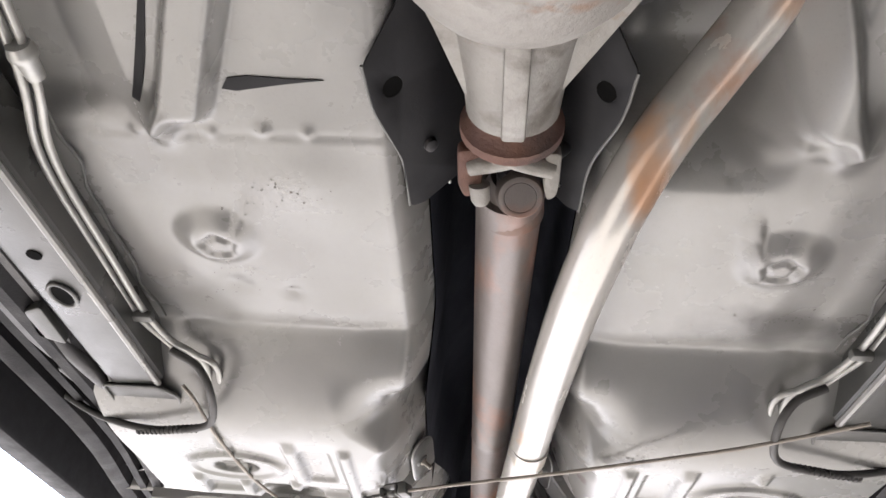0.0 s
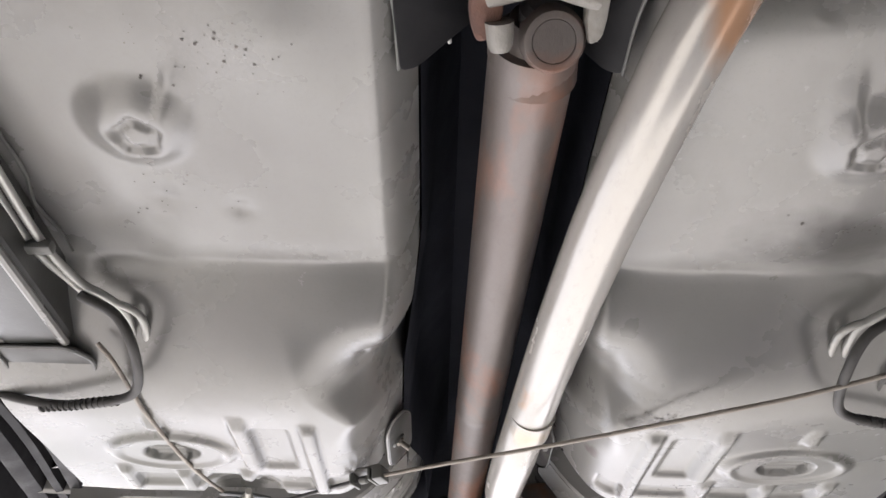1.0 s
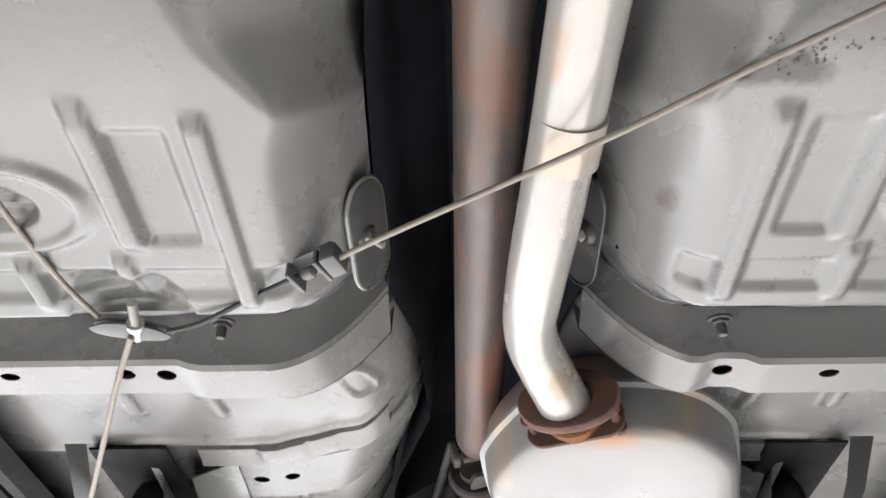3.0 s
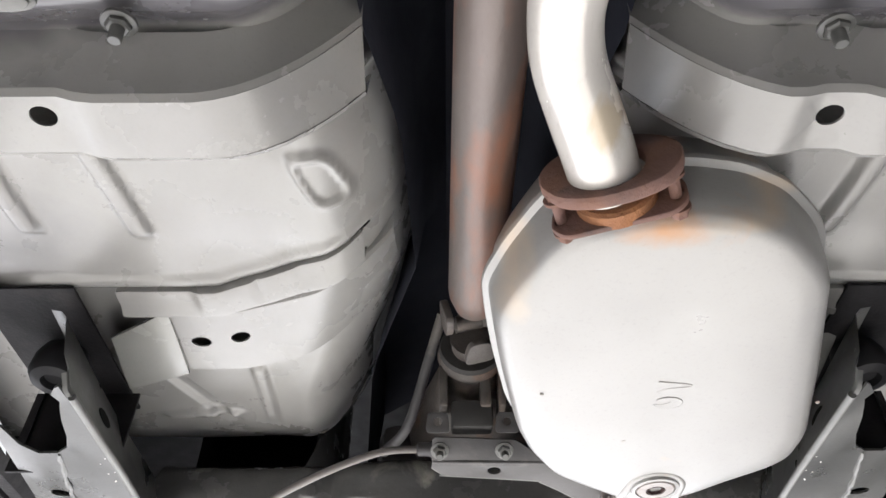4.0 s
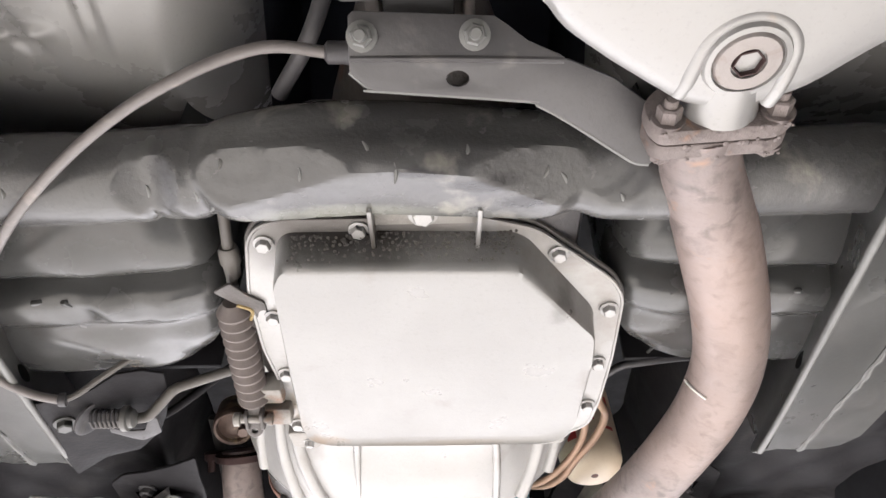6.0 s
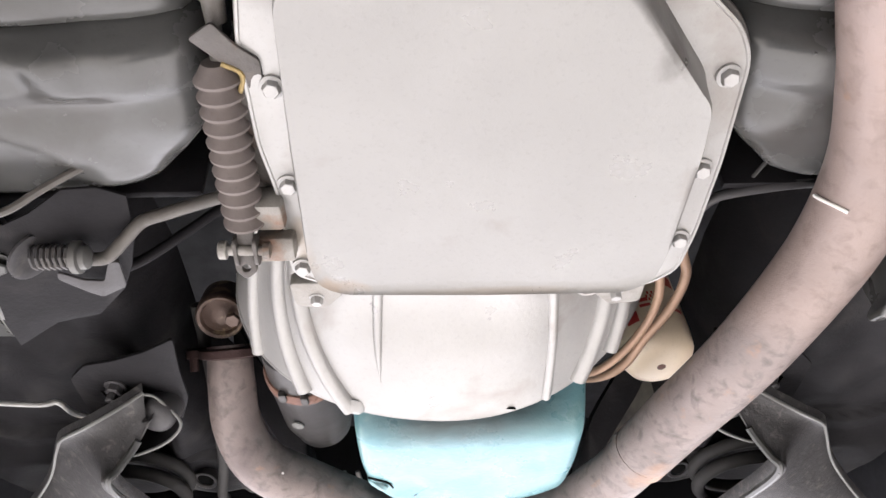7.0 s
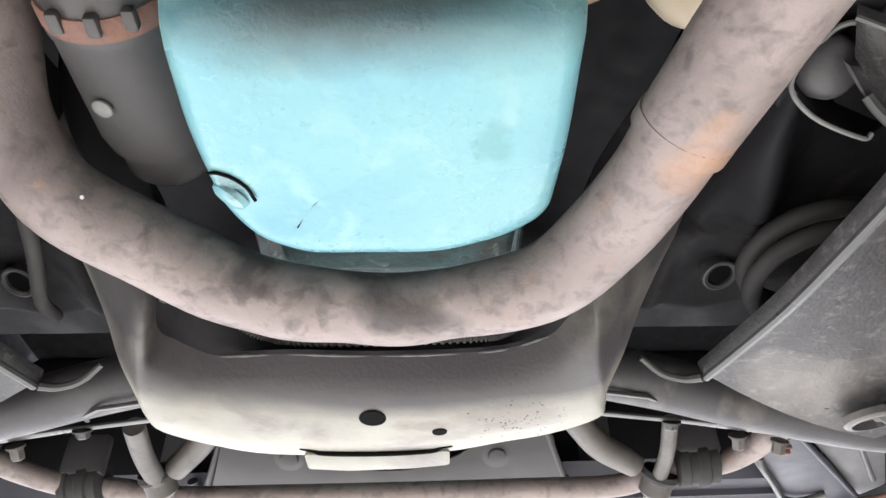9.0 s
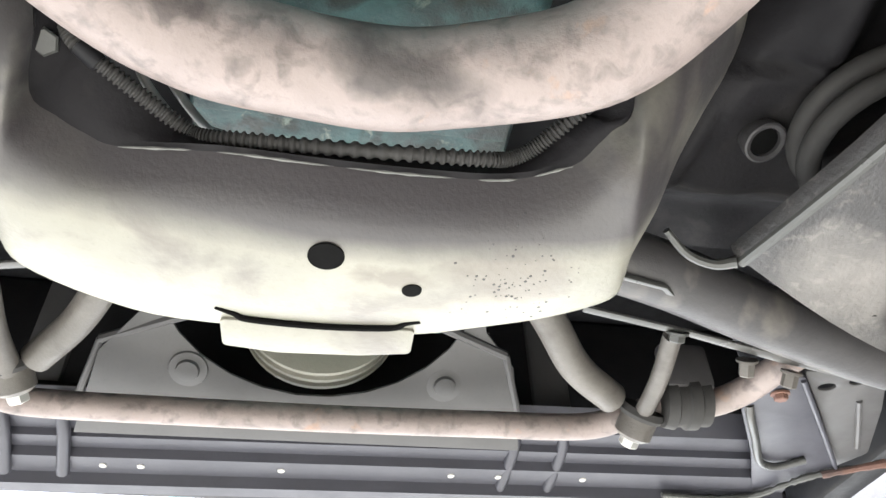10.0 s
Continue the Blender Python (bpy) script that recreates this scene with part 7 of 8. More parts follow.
for k in (34, 395):
    c = Vector(LP[k])
    part("tape_wrap", lathe(c - (Vector(LP[k + 4]) - c) * 0.5, Vector(LP[k + 4]) - c, [(0, 0.0056), (0.014, 0.0056)], 12), M_BLACK, lo, "band of black tape")

for x0, x1 in ((-0.150, -0.136), (-0.132, -0.118)):
    part("pale_pipe", sweep([(x0 - 0.006, 2.590, 1.712), (x0, 2.606, 1.702), (x1 + 0.004, 2.638, 1.702), (x1 + 0.012, 2.66, 1.72)], 0.0032, 10, 5), M_BRAKELINE, fx, "thin pale pipe behind the loom")

# ---- suspension, one side each ----


def tower_z(a, y):
    """Underside of the inner wing panel: a shallow pressing with a crease, a seam and hollows."""
    z = 1.722 - 0.10 * np.clip(2.42 - y, -1, 0.30) * 0.4 + 0.05 * step(y, 2.66, 2.74) - 0.035 * (1 - step(a, 0.245, 0.275)) * step(y, 2.50, 2.60)
    c = 0.300 + 0.18 * (y - 2.40)
    z = z - 0.020 * np.exp(-((a - c) / 0.020) ** 2) * bump_in(y, 2.37, 2.54, 0.02) + 0.014 * step(a - c, 0.0, 0.05) * (1 - step(y, 2.52, 2.56))
    z = z - 0.012 * step(y + 0.25 * (a - 0.33), 2.535, 2.541) * (1 - step(y, 2.66, 2.68))
    z = z + 0.03 * np.exp(-(((a - 0.43) / 0.05) ** 2 + ((y - 2.20) / 0.07) ** 2)) - 0.025 * np.exp(-(((a - 0.36) / 0.045) ** 2 + ((y - 2.17) / 0.05) ** 2))
    return z + 0.004 * np.sin(a * 60 + 2) * np.sin(y * 37) + 60.0 * np.clip(np.interp(y, (2.13, 2.24, 2.36, 2.42, 2.52, 2.62), (0.305, 0.296, 0.304, 0.286, 0.268, 0.25)) + 0.022 - a, 0, 0.045) ** 2


def control_arm(s, ox):
    """Pressed lower arm with a folded inner edge, its clevis at the rear and the panel above it."""
    t = thing("control_arm", "speckled dark grey pressed-steel lower control arm with a folded edge", "control arm", (s * 0.35 + ox, 2.5, 1.65), group="lower control arms")

    def P(x, y, z):
        return (s * x + ox, y, z)

    # inner folded edge and outer edge, from the rear clevis to the front corner
    inner = [(0.291, 2.328, 1.657), (0.304, 2.342, 1.637), (0.318, 2.348, 1.614), (0.325, 2.349, 1.604), (0.326, 2.375, 1.602), (0.321, 2.44, 1.608), (0.314, 2.52, 1.617), (0.303, 2.59, 1.626), (0.290, 2.652, 1.633)]
    outer = [(0.300, 2.312, 1.680), (0.322, 2.313, 1.662), (0.352, 2.322, 1.648), (0.388, 2.352, 1.650), (0.414, 2.398, 1.660), (0.450, 2.47, 1.655), (0.52, 2.56, 1.640), (0.60, 2.64, 1.625), (0.47, 2.724, 1.605)]
    A, B = spline(inner, 5), spline(outer, 5)
    bm = bmesh.new()
    loops = []
    for k, (a, b) in enumerate(zip(A, B)):
        f = k / (len(A) - 1)
        hollow = 0.030 * math.sin(math.pi * min(1.0, f * 1.5)) * (1 - f)
        row = [P(a[0] - 0.0005, a[1], a[2] + 0.016), P(a[0], a[1], a[2] + 0.002), P(a[0] + 0.003, a[1] + 0.001, a[2] - 0.001), P(a[0] + 0.011, a[1] + 0.003, a[2])]
        for g in (0.15, 0.3, 0.45, 0.6, 0.75, 0.9, 1.0):
            q = a * (1 - g) + b * g
            z = q[2] + hollow * math.sin(math.pi * g) ** 0.8 - 0.010 * f * math.sin(math.pi * g)
            row.append(P(q[0] + 0.006 * (1 - g), q[1], z))
        row.append(P(b[0] + 0.003, b[1] - 0.003, b[2] + 0.010))
        loops.append(row)
    rings(bm, loops, closed=False)
    part("pressing", bm, M_ARM, t, angle=45)
    part("folded_edge", sweep([P(q[0] + 0.003, q[1], q[2] - 0.0005) for q in A[4:]], 0.0040, 8, 2), M_RAIL, t, "rolled grey folded edge")
    part("outer_edge", sweep([P(*q) for q in B[:30]], 0.0020, 6, 2), M_STEEL_PAINT, t, "thin worn outer edge")
    flap = [P(0.290, 2.652, 1.633), P(0.276, 2.660, 1.636), P(0.255, 2.656, 1.640), P(0.235, 2.642, 1.648)]
    part("corner_flap", sweep([(*q, 0.0045 - 0.0006 * k) for k, q in enumerate(flap)], 0.004, 8, 5), M_RAIL, t)
    # clevis: two thin plates joined at the inner side, round a bush
    for (c0, c1, c2, mat_) in (((0.297, 2.316, 1.680), (0.268, 2.348, 1.663), (0.316, 2.374, 1.642), M_RAIL),):
        mid = [P(0.330, 2.312, 1.670), P(*c0), P(0.281, 2.328, 1.674), P(*c1), P(0.284, 2.364, 1.651), P(*c2), P(0.322, 2.371, 1.643)]
        bm = bmesh.new()
        rings(bm, [[Vector(q), Vector(q) + Vector((s * 0.030, 0.018, 0.030)), Vector(q) + Vector((s * 0.045, 0.03, 0.05))] for q in mid], closed=False)
        part("clevis_shell", bm, M_TOWER, t, angle=50)
        part("clevis_edge", sweep(mid, 0.0017, 8, 5), M_STEEL_PAINT, t, "bright worn clevis edge")
    part("bush", lathe(P(0.290, 2.352, 1.690), (0.10 * s, -0.42, -0.75), [(0, 0.020), (0.006, 0.021), (0.024, 0.020), (0.030, 0.015), (0.032, 0.006)], 26), M_DARK_STEEL, t, "rounded end of the pivot bush")
    # pivot plate with its nut
    plate = rounded([(0.372, 2.30), (0.3755, 2.358), (0.3765, 2.395), (0.3425, 2.384), (0.3144, 2.3505), (0.2952, 2.3495), (0.2883, 2.3705), (0.2828, 2.392), (0.2640, 2.3432), (0.2592, 2.2876), (0.2509, 2.2307), (0.2846, 2.2529), (0.3192, 2.268), (0.35, 2.275)], 0.006)
    part("pivot_plate", sheet([(s * q[0] + ox, q[1]) for q in plate], 0.004, pose(0, 0, 1.690), (), 0.001), M_TOWER, t, "dark pivot plate with one nut")
    bolt(t, P(0.3305, 2.314, 1.689), (0.1 * s, -0.05, -1), 0.0085, 0.007, M_DARK_STEEL, 0.010)
    # spring and seat over the arm
    for k in range(2):
        ring = [P(0.382 + 0.060 * math.cos(a), 2.565 + 0.060 * math.sin(a), 1.668 + 0.022 * k + 0.003 * a) for a in np.linspace(0, 2 * math.pi, 21)]
        part("spring_coil", sweep(ring, 0.0085, 10, 2), M_RUBBER, t, "thick black spring coil")
    part("ball_joint_hole", lathe(P(0.438, 2.664, 1.600), (0.1 * s, 0.15, -1), [(0, 0.026), (0.006, 0.026), (0.008, 0.024), (0.0085, 0.020), (0.001, 0.019), (0.0, 0.0)], 28), M_ARM, t, "round recess under the ball joint")
    bolt(t, P(0.448, 2.664, 1.602), (0.3 * s, -0.5, -1), 0.0075, 0.012, M_STEEL_PAINT, 0.006)
    for q in ((0.405, 2.675, 1.6115), (0.398, 2.69, 1.612)):
        part("rivet_hole", lathe(P(*q), (0, 0.1, -1), [(0, 0.003), (0.0008, 0.0028)], 10), M_HOLE, t)
    # pivot tube in front
    part("pivot_tube", sweep([P(0.205, 2.690, 1.664), P(0.27, 2.705, 1.658), P(0.36, 2.735, 1.652), P(0.50, 2.775, 1.645), P(0.66, 2.81, 1.65)], 0.027, 20, 4), M_DARK_STEEL, t)
    part("tube_flange", sheet([(s * q[0] + ox, q[1]) for q in rounded([(0.20, 2.735), (0.30, 2.757), (0.40, 2.785), (0.66, 2.845), (0.66, 2.838), (0.42, 2.780), (0.30, 2.750), (0.20, 2.728)], 0.002)], 0.003, pose(0, 0, 1.640), (), 0.0006), M_RAIL, t)
    part("strap", sheet([(0, 0), (0.05, -0.006), (0.080, 0.010), (0.090, 0.030), (0.086, 0.031), (0.075, 0.014), (0.05, -0.001), (0.0, 0.005)], 0.004, axes(P(0.200, 2.676, 1.632), (s * 0.95, 0.30, 0.0), (0, 1, 0.3)), (), 0.0008), M_RAIL, t, "grey pivot strap")
    bolt(t, P(0.288, 2.752, 1.640), (0, 0.75, -0.65), 0.0072, 0.006, M_RAIL)
    bolt(t, P(0.365, 2.782, 1.638), (0.1, 0.75, -0.65), 0.0070, 0.012, M_ROD)
    bolt(t, P(0.412, 2.792, 1.636), (-0.1, 0.70, -0.65), 0.0070, 0.012, M_ROD)
    # inner wing panel above
    w = thing("inner_wing_panel", "dark pressed inner wing panel above the control arm", "wing panel", (s * 0.40 + ox, 2.45, 1.72), group="inner wing panels")
    me = field(0, 1, 90, 2.056, 2.80, 150, tower_z, lambda u, y: np.interp(y, (2.13, 2.24, 2.36, 2.42, 2.52, 2.62), (0.305, 0.296, 0.304, 0.286, 0.268, 0.25)) - 0.02 + 0.34 * u)
    co = np.empty(len(me.vertices) * 3)
    me.vertices.foreach_get("co", co)
    co[0::3] = co[0::3] * s + ox
    me.vertices.foreach_set("co", co)
    me.materials.append(M_TOWER)
    part("panel", me, M_TOWER, w)
    part("sleeve", lathe(P(0.309, 2.604, 1.724), (0.10 * s, -0.25, -1), [(0, 0.014), (0.012, 0.0165), (0.017, 0.0165), (0.0178, 0.0150), (0.0165, 0.0118), (0.002, 0.0110), (0.0, 0.0)], 26), M_DARK_STEEL, w, "short round sleeve through the panel")
    part("sleeve_bore", lathe(P(0.3092, 2.6035, 1.7215), (0.10 * s, -0.25, -1), [(0, 0.0108), (0.012, 0.0106)], 22), M_HOLE, w)
    seam = [P(0.345 + 0.012 * k, 2.552 - 0.006 * k + 0.002 * math.sin(k * 2.1), 1.716) for k in range(8)]
    part("seam", sweep(seam, 0.0020, 6, 4), M_STEEL_PAINT, w, "ragged welded seam")
    part("bolt_boss", lathe(P(0.226, 2.535, 1.700), (0, -0.6, -0.7), [(0, 0.008), (0.004, 0.0085), (0.006, 0.006)], 14), M_BLACK, w)
    if s > 0:
        return t
    hose = [P(0.262, 2.30, 1.78), P(0.258, 2.38, 1.742), P(0.262, 2.46, 1.715), P(0.272, 2.54, 1.700), P(0.285, 2.60, 1.69), P(0.29, 2.64, 1.70)]
    part("hose", sweep(hose, 0.0065, 12, 6), M_RUBBER, w, "black hose clipped along the panel")
    part("brake_line", sweep([P(0.50, 2.36, 1.70), P(0.43, 2.36, 1.695), P(0.405, 2.352, 1.693), P(0.395, 2.37, 1.69), P(0.39, 2.40, 1.70)], 0.003, 8, 5), M_BRAKELINE, w)
    return t


control_arm(1, -0.018)
control_arm(-1, -0.030)

# ---- anti-roll bar ----
ab = thing("anti_roll_bar", "worn grey anti-roll bar across the front in rubber bushes", "anti-roll bar", (0, 2.94, 1.65))
part("bar", sweep([(-0.62, 2.70, 1.68), (-0.50, 2.78, 1.66), (-0.44, 2.86, 1.652), (-0.39, 2.902, 1.648), (-0.345, 2.915, 1.648), (-0.310, 2.930, 1.648), (-0.275, 2.945, 1.648), (-0.15, 2.950, 1.650), (0.0, 2.948, 1.650), (0.15, 2.940, 1.649), (0.245, 2.930, 1.647), (0.285, 2.905, 1.648), (0.32, 2.885, 1.650), (0.36, 2.875, 1.650), (0.385, 2.848, 1.652), (0.40, 2.81, 1.655), (0.43, 2.77, 1.665)], 0.0132, 20, 8), M_PIPE, ab)
for x, y in ((-0.372, 2.912), (0.332, 2.880)):
    part("bush", lathe((x - 0.024, y, 1.650), (1, -0.12, 0), [(0, 0.018), (0.002, 0.024), (0.012, 0.026), (0.014, 0.0235), (0.022, 0.0235), (0.024, 0.0265), (0.034, 0.0265), (0.036, 0.0235), (0.046, 0.0235), (0.048, 0.018)], 24), M_RUBBER, ab, "ribbed black rubber bush")
    part("bush_clamp", box((0.05, 0.018, 0.05), pose(x, y - 0.02, 1.678), 0.006), M_DARK_STEEL, ab)


def drop_link(s, top, low):
    t = thing("drop_link", "greasy steel drop link joining the bar to the arm", "drop link", low, group="drop links")
    a, b = Vector(top), Vector(low)
    part("shank", sweep([tuple(a), tuple((a + b) / 2 + Vector((s * 0.004, 0, 0))), tuple(b)], 0.0115 if s < 0 else 0.0085, 14, 6), M_ROD, t)
    d = Vector((-s * 0.25, 0.75, -0.6)).normalized()
    part("eye", lathe(b - d * 0.016, d, [(0, 0.014), (0.004, 0.018), (0.024, 0.018), (0.028, 0.013)], 22), M_ROD, t)
    bolt(t, b + d * 0.011, d, 0.0095, 0.008, M_BRAKELINE)
    part("rubber", lathe(b - d * 0.02, d, [(0, 0.02), (0.006, 0.022), (0.010, 0.02)], 22), M_RUBBER, t)


drop_link(1, (0.276, 2.770, 1.650), (0.286, 2.896, 1.632))
drop_link(-1, (-0.278, 2.775, 1.655), (-0.280, 2.896, 1.642))
dl = thing("tie_rod", "pale curved rod behind the anti-roll bar", "rod", (0.2, 2.83, 1.67), group="tie rods")
part("rod", sweep([(0.150, 2.765, 1.69), (0.180, 2.80, 1.675), (0.215, 2.845, 1.660), (0.262, 2.885, 1.655)], 0.0155, 16, 6), M_ROD, dl)
dl = thing("tie_rod", "pale curved rod behind the anti-roll bar", "rod", (-0.3, 2.83, 1.67), group="tie rods")
part("rod", sweep([(-0.20, 2.80, 1.68), (-0.225, 2.84, 1.668), (-0.262, 2.88, 1.655)], 0.014, 16, 6), M_ROD, dl)

# ---- crank pulley and fan shroud ----
pu = thing("crank_pulley", "pale grooved crank pulley above the crossmember tab", "pulley", (-0.02, 2.92, 1.79))
part("wheel", lathe((-0.022, 2.957, 1.7945), (0, 1, 0), [(0, 0.02), (0, 0.074), (0.005, 0.086), (0.010, 0.086), (0.014, 0.077), (0.018, 0.086), (0.023, 0.086), (0.027, 0.077), (0.031, 0.086), (0.036, 0.086), (0.038, 0.03)], 48), M_BEAM, pu)
sh = thing("fan_shroud", "dark plastic fan shroud with a rounded cut-out", "fan shroud", (-0.02, 2.98, 1.70))
out = [(-0.262, 0.0), (0.205, 0.0), (0.185, 0.10), (0.150, 0.140)]
arc = [(-0.022 + 0.160 * math.cos(a), 0.190 + 0.135 * math.sin(a)) for a in np.linspace(-0.35, math.pi + 0.35, 18) * -1]
ol = out + arc + [(-0.195, 0.140), (-0.235, 0.095)]
part("panel", sheet(ol, 0.004, axes((0, 3.03, 1.668), (1, -0.02, 0), (0, -0.86, 0.5)), [], 0.001), M_PLASTIC, sh)
for s, x in ((1, 0.112), (-1, -0.150)):
    part("bolt_pad", lathe((x, 2.962, 1.705), (0, -0.5, -0.86), [(0, 0.020), (0.003, 0.019), (0.004, 0.012), (0.008, 0.011), (0.009, 0.007)], 22), M_PLASTIC, sh)
for x0, x1, y0, y1 in ((-0.236, -0.262, 2.945, 3.01), (0.172, 0.20, 2.925, 2.995)):
    part("edge_rib", sweep([(x0, y0, 1.722), (x1, y1, 1.685)], 0.004, 8, 2), M_PLASTIC, sh)
for s, pts in ((-1, ((-0.236, 2.945, 1.722), (-0.15, 2.91, 1.735))), (1, ((0.172, 2.925, 1.722), (0.098, 2.900, 1.735)))):
    part("edge_rib", sweep(pts, 0.005, 8, 2), M_PLASTIC, sh)

# ---- radiator support ----
rd = thing("radiator_support", "dark blue-grey radiator support panel with a row of screws", "radiator support", (0, 3.1, 1.67))
bm = bmesh.new()
prof = [(3.02, 1.715), (3.035, 1.690), (3.062, 1.688), (3.064, 1.680), (3.085, 1.678), (3.088, 1.668), (3.118, 1.664), (3.122, 1.652), (3.140, 1.650), (3.150, 1.66), (3.16, 1.70)]
rings(bm, [[(x, y - 0.06 * (x + 0.04) * 0.6, z) for y, z in prof] for x in np.linspace(-0.62, 0.56, 14)], closed=False)
part("panel", bm, M_BLUEGREY, rd, angle=25)
for x in (-0.245, -0.205, -0.052, 0.142, 0.198, 0.30):
    part("screw", lathe((x, 3.103 - 0.036 * (x + 0.04), 1.6665), (0, -0.1, -1), [(0, 0.0045), (0.0015, 0.004), (0.002, 0.002)], 12), M_BOLT, rd)
for x in (-0.345, -0.285, 0.205, 0.262):
    part("strut", sweep([(x, 3.02, 1.70), (x + 0.004, 3.06, 1.682), (x - 0.002, 3.12, 1.660)], 0.007, 10, 4), M_BLUEGREY, rd)
rw = thing("radiator", "dark radiator core behind the shroud", "radiator", (0, 3.06, 1.85))
part("core", box((0.54, 0.03, 0.28), pose(-0.03, 3.065, 1.87), 0.004), M_BLACK, rw)
for x in (-0.32, 0.26):
    part("side_tank", box((0.05, 0.045, 0.30), pose(x, 3.065, 1.87), 0.010), M_PLASTIC, rw, "dark plastic side tank")
part("bottom_frame", box((0.62, 0.05, 0.012), pose(-0.03, 3.065, 1.722), 0.003), M_BLACK, rw)

# ---- bumper bracket ----
bp = thing("bumper_bracket", "bent grey bumper bracket plate with rusty bolts", "bracket", (0.47, 2.95, 1.68))
ol = rounded([(0.412, 2.907), (0.425, 2.861), (0.446, 2.840), (0.515, 2.925), (0.590, 3.024), (0.556, 3.062), (0.520, 3.096), (0.470, 3.00)], 0.006)
part("plate", sheet(ol, 0.004, pose(0, 0, 1.665), (), 0.001), M_BLUEGREY, bp, "flat dark purple-grey plate")
ol = rounded([(0.449, 2.842), (0.518, 2.834), (0.548, 2.858), (0.572, 2.90), (0.619, 2.999), (0.600, 3.036), (0.52, 2.93)], 0.006)
part("plate", sheet(ol, 0.004, pose(0, 0, 1.672), [disc((0.488, 2.867), 0.0095, 14, 0.007), disc((0.514, 2.853), 0.009, 14, 0.007)], 0.001), M_PLASTIC, bp, "upper plate with two round holes")
part("fold", sweep([(0.447, 2.846, 1.664), (0.515, 2.930, 1.663), (0.588, 3.022, 1.663)], 0.0028, 8, 3), M_BLUEGREY, bp, "rounded fold between the plates")
part("ridge", sweep([(0.537, 2.888, 1.672), (0.565, 2.935, 1.670), (0.596, 2.985, 1.672)], 0.0034, 8, 3), M_PLASTIC, bp)
part("bent_rod", sweep([(0.418, 2.900, 1.666), (0.425, 2.915, 1.660), (0.452, 2.958, 1.659), (0.473, 2.994, 1.659), (0.489, 3.013, 1.659), (0.510, 3.018, 1.659), (0.537, 3.002, 1.661)], 0.0045, 10, 5), M_RAIL, bp, "bent grey steel rod")
bolt(bp, (0.436, 2.872, 1.664), (0, 0.2, -1), 0.007, 0.005, M_RUST)
rim = random.Random(3)
run = spline([(0.40, 3.098, 1.655), (0.47, 3.100, 1.655), (0.520, 3.094, 1.658), (0.546, 3.062, 1.659), (0.570, 3.036, 1.660), (0.632, 3.002, 1.662)], 8)
part("edge_trim", sweep([(*q, 0.0035 + rim.uniform(-0.001, 0.0014)) for q in run], 0.004, 8, 1), M_RAIL, bp, "corroded lower edge")
part("rust_flake", sweep([(*q, 0.004 + rim.uniform(-0.0015, 0.002)) for q in [tuple(Vector(w) + Vector((0.004, -0.004, -0.002))) for w in run[-9:]]], 0.004, 7, 1), M_RUST, bp, "orange rust along the edge")

# ---- parking brake ----
pk = thing("parking_brake_cable", "pale parking brake cables meeting at an equaliser and a threaded stud", "brake cable", (-0.12, 1.06, 1.68))
part("cable_left", sweep([(-0.350, 0.796, 1.690), (-0.340, 0.808, 1.682), (-0.3360, 0.834, 1.677), (-0.332, 0.897, 1.671), (-0.322, 1.006, 1.669), (-0.314, 1.074, 1.672), (-0.303, 1.112, 1.672)], 0.0022, 10, 6), M_CABLE, pk)
part("cable_cross", sweep([(0.385, 0.742, 1.668), (0.2849, 0.8084, 1.664), (0.2171, 0.848, 1.6635), (0.1435, 0.8937, 1.6645), (0.0742, 0.9416, 1.668), (-0.0356, 1.0080, 1.672), (-0.0820, 1.0360, 1.673), (-0.108, 1.0535, 1.674)], 0.0022, 10, 8), M_CABLE, pk)
part("cable_short", sweep([(-0.1380, 1.0690, 1.6730), (-0.175, 1.089, 1.6700), (-0.220, 1.114, 1.666), (-0.250, 1.125, 1.666)], 0.0022, 10, 6), M_DARK_STEEL, pk)
EQ = axes((-0.1235, 1.0635, 1.6730), (0.885, -0.465, 0.06), (0.465, 0.885, 0))
bm = box((0.040, 0.022, 0.0028), EQ @ pose(0, 0, 0.010), 0.0006)
box((0.0032, 0.022, 0.016), EQ @ pose(-0.0185, 0, 0.003), 0.0008, bm)
box((0.0032, 0.022, 0.016), EQ @ pose(0.0060, 0, 0.003), 0.0008, bm)
part("equaliser", bm, M_STEEL_PAINT, pk, "folded grey equaliser channel")
part("trunnion", box((0.013, 0.021, 0.016), EQ @ pose(0.016, -0.001, 0.002, 0, 0, 4), 0.0018), M_STEEL_PAINT, pk, "pale cable trunnion block")
part("cable_nipple", lathe(EQ @ Vector((-0.012, 0, 0.001)), EQ.to_3x3() @ Vector((1, 0, 0)), [(0, 0.0035), (0.002, 0.0048), (0.009, 0.0048), (0.011, 0.003)], 14), M_STEEL_PAINT, pk)
YK = [(-0.034, 0.000), (-0.020, -0.0085), (0.0, -0.011), (0.018, -0.0085), (0.032, -0.002), (0.026, 0.005), (0.012, 0.0085), (-0.014, 0.0085), (-0.028, 0.006)]
for dz in (0.0, 0.0075):
    part("yoke", sheet(rounded(YK, 0.005), 0.0026, pose(-0.278, 1.124 + dz * 0.5, 1.664 + dz, 0, 0, 13), (), 0.0008), M_STEEL_PAINT, pk, "curved yoke plate")
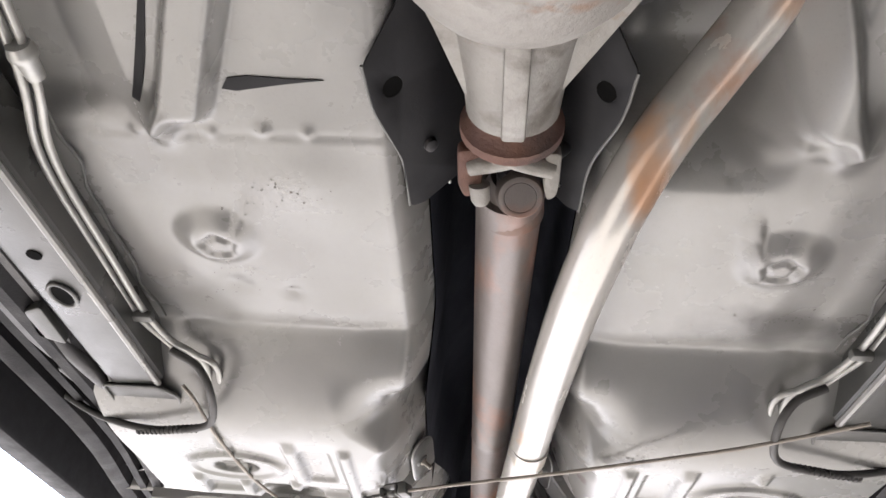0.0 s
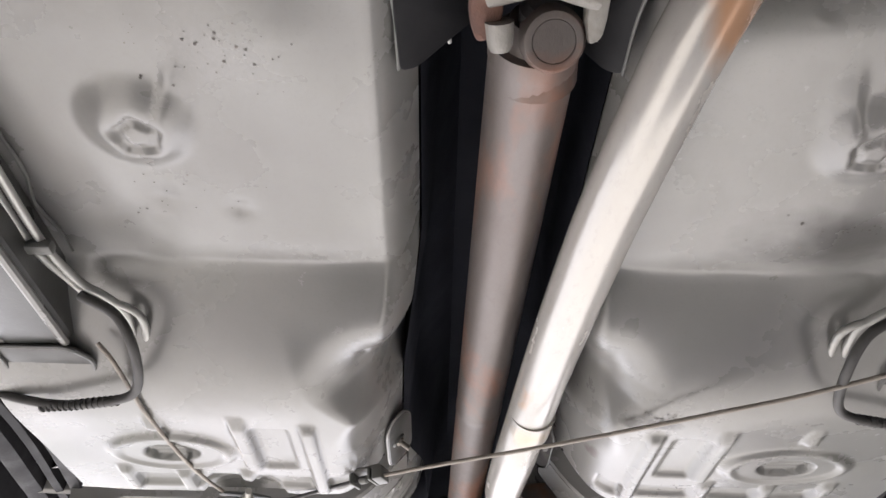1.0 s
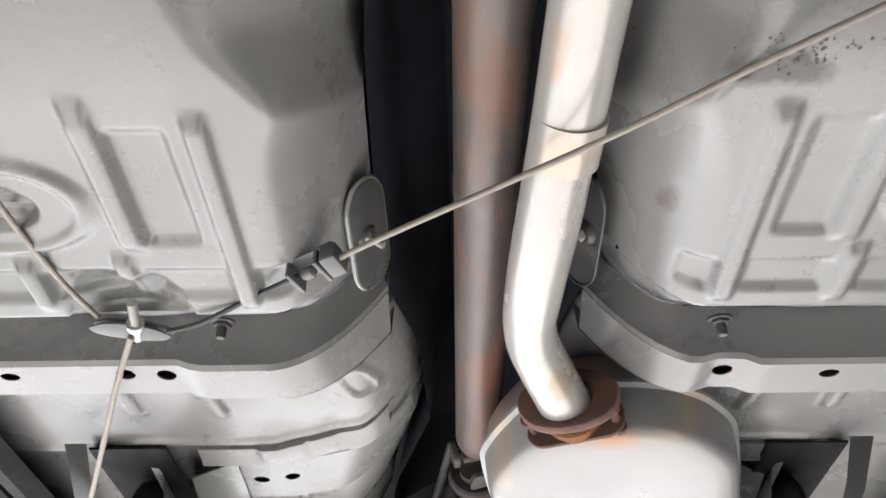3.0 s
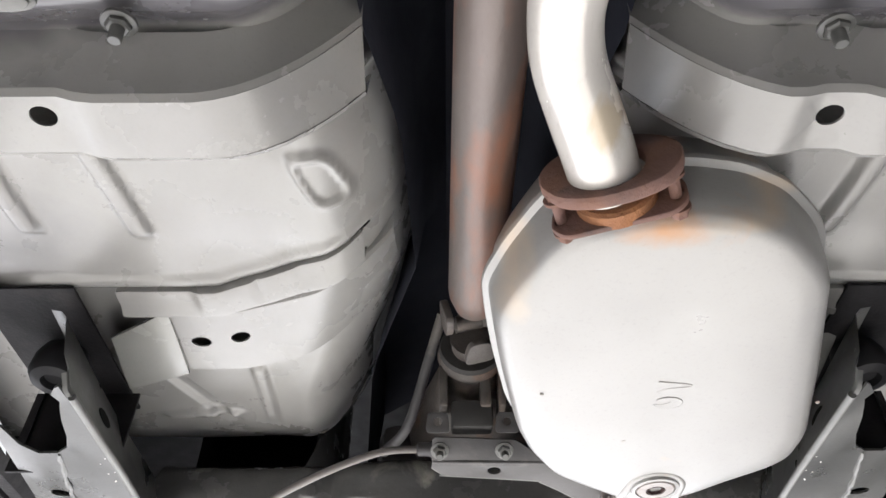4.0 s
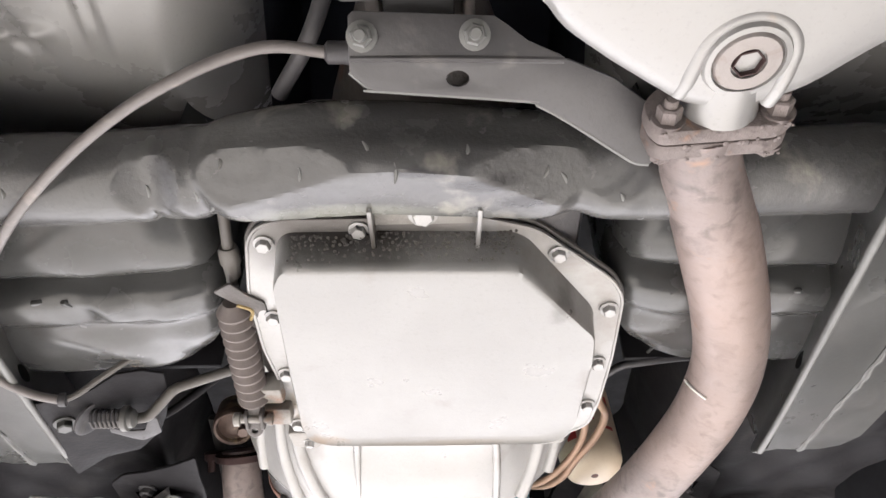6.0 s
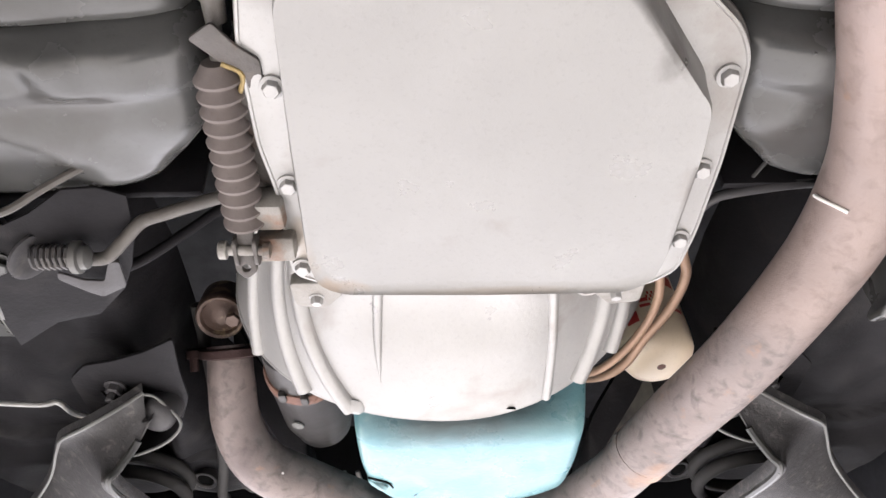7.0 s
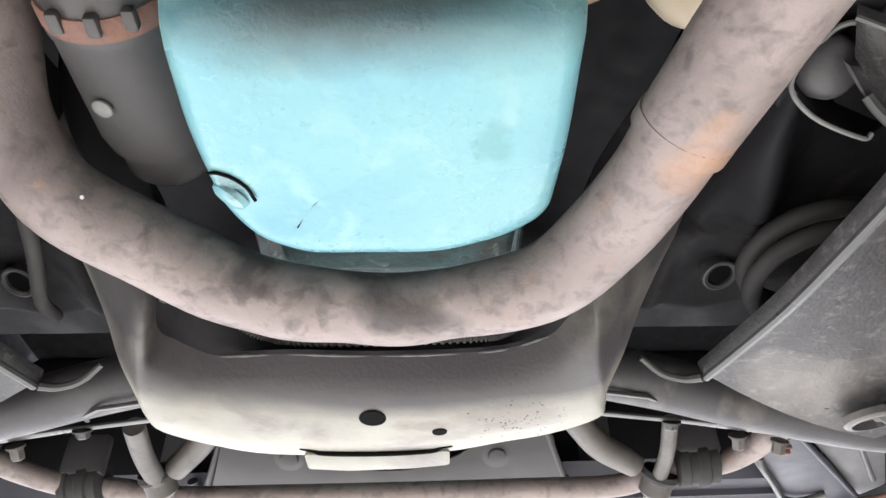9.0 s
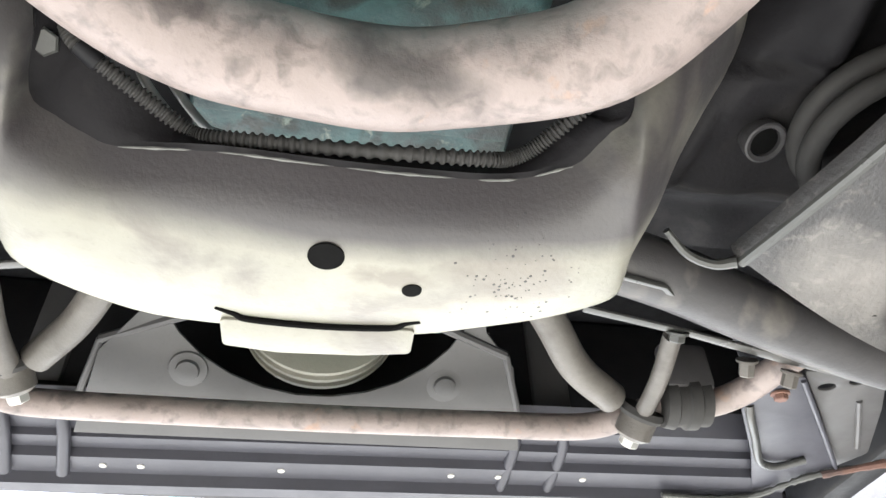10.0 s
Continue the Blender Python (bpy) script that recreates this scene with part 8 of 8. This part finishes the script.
part("stud", lathe((-0.2655, 1.0860, 1.6640), (-0.24, 1, 0.06), [(0.0021 * k + d, 0.0040 - (0.0007 if d else 0)) for k in range(13) for d in (0, 0.001)] + [(0.028, 0.0040), (0.028, 0.0070), (0.034, 0.0070), (0.034, 0.004), (0.05, 0.004)], 12), M_BOLT, pk, "threaded adjuster stud and nut")
part("pull_rod", sweep([(-0.2785, 1.126, 1.662), (-0.315, 1.198, 1.658), (-0.371, 1.316, 1.659), (-0.4232, 1.425, 1.660)], 0.0026, 10, 4), M_CABLE, pk)
part("rod_end", sweep([(-0.421, 1.420, 1.660), (-0.430, 1.442, 1.660), (-0.438, 1.49, 1.665)], 0.0055, 10, 4), M_DARK_STEEL, pk)


def tunnel_plug(s):
    t = thing("tunnel_plug", "oval steel tunnel cover plate with a centre bolt", "cover plate", (s * 0.09, 1.06, 1.74), group="tunnel cover plates")
    x = -0.093 if s < 0 else 0.081
    m = axes((x, 1.094, 1.738), (0, 1, -0.03), (-s * 0.60, 0, 0.80))
    oval_ = rounded([(-0.058, -0.010), (-0.040, -0.0205), (0.040, -0.0205), (0.058, -0.010), (0.058, 0.010), (0.040, 0.0205), (-0.040, 0.0205), (-0.058, 0.010)], 0.016, 5)
    part("plate", sheet(oval_, 0.003, m, (), 0.0008), M_RAIL if s < 0 else M_DARK_STEEL, t)
    part("rim", sweep([tuple(m @ Vector((*q, 0.0))) for q in oval_ + oval_[:1]], 0.0022 if s < 0 else 0.0014, 6, 1), M_PAN if s < 0 else M_RAIL, t)
    n = (m.to_3x3() @ Vector((0, 0, 1))).normalized()
    n = -n if n.z > 0 else n
    part("seat_ring", lathe(m @ Vector((-0.004, -0.004, 0.0)), n, [(0, 0.012), (0.003, 0.0105), (0.005, 0.0085)], 18), M_RAIL, t)
    bolt(t, m @ Vector((-0.004, -0.004, -0.0005)), n, 0.006, 0.006, M_CABLE, 0.014)


tunnel_plug(-1)
tunnel_plug(1)


def floor_stud(x, y, z):
    t = thing("floor_stud", "weld stud and nut on the floor flange", "stud", (x, y, z), group="floor studs")
    bolt(t, (x, y, z), (0, 0.25, -1), 0.0080, 0.003, M_RAIL, 0.011)


floor_stud(-0.224, 1.165, 1.706)
floor_stud(0.203, 1.170, 1.706)
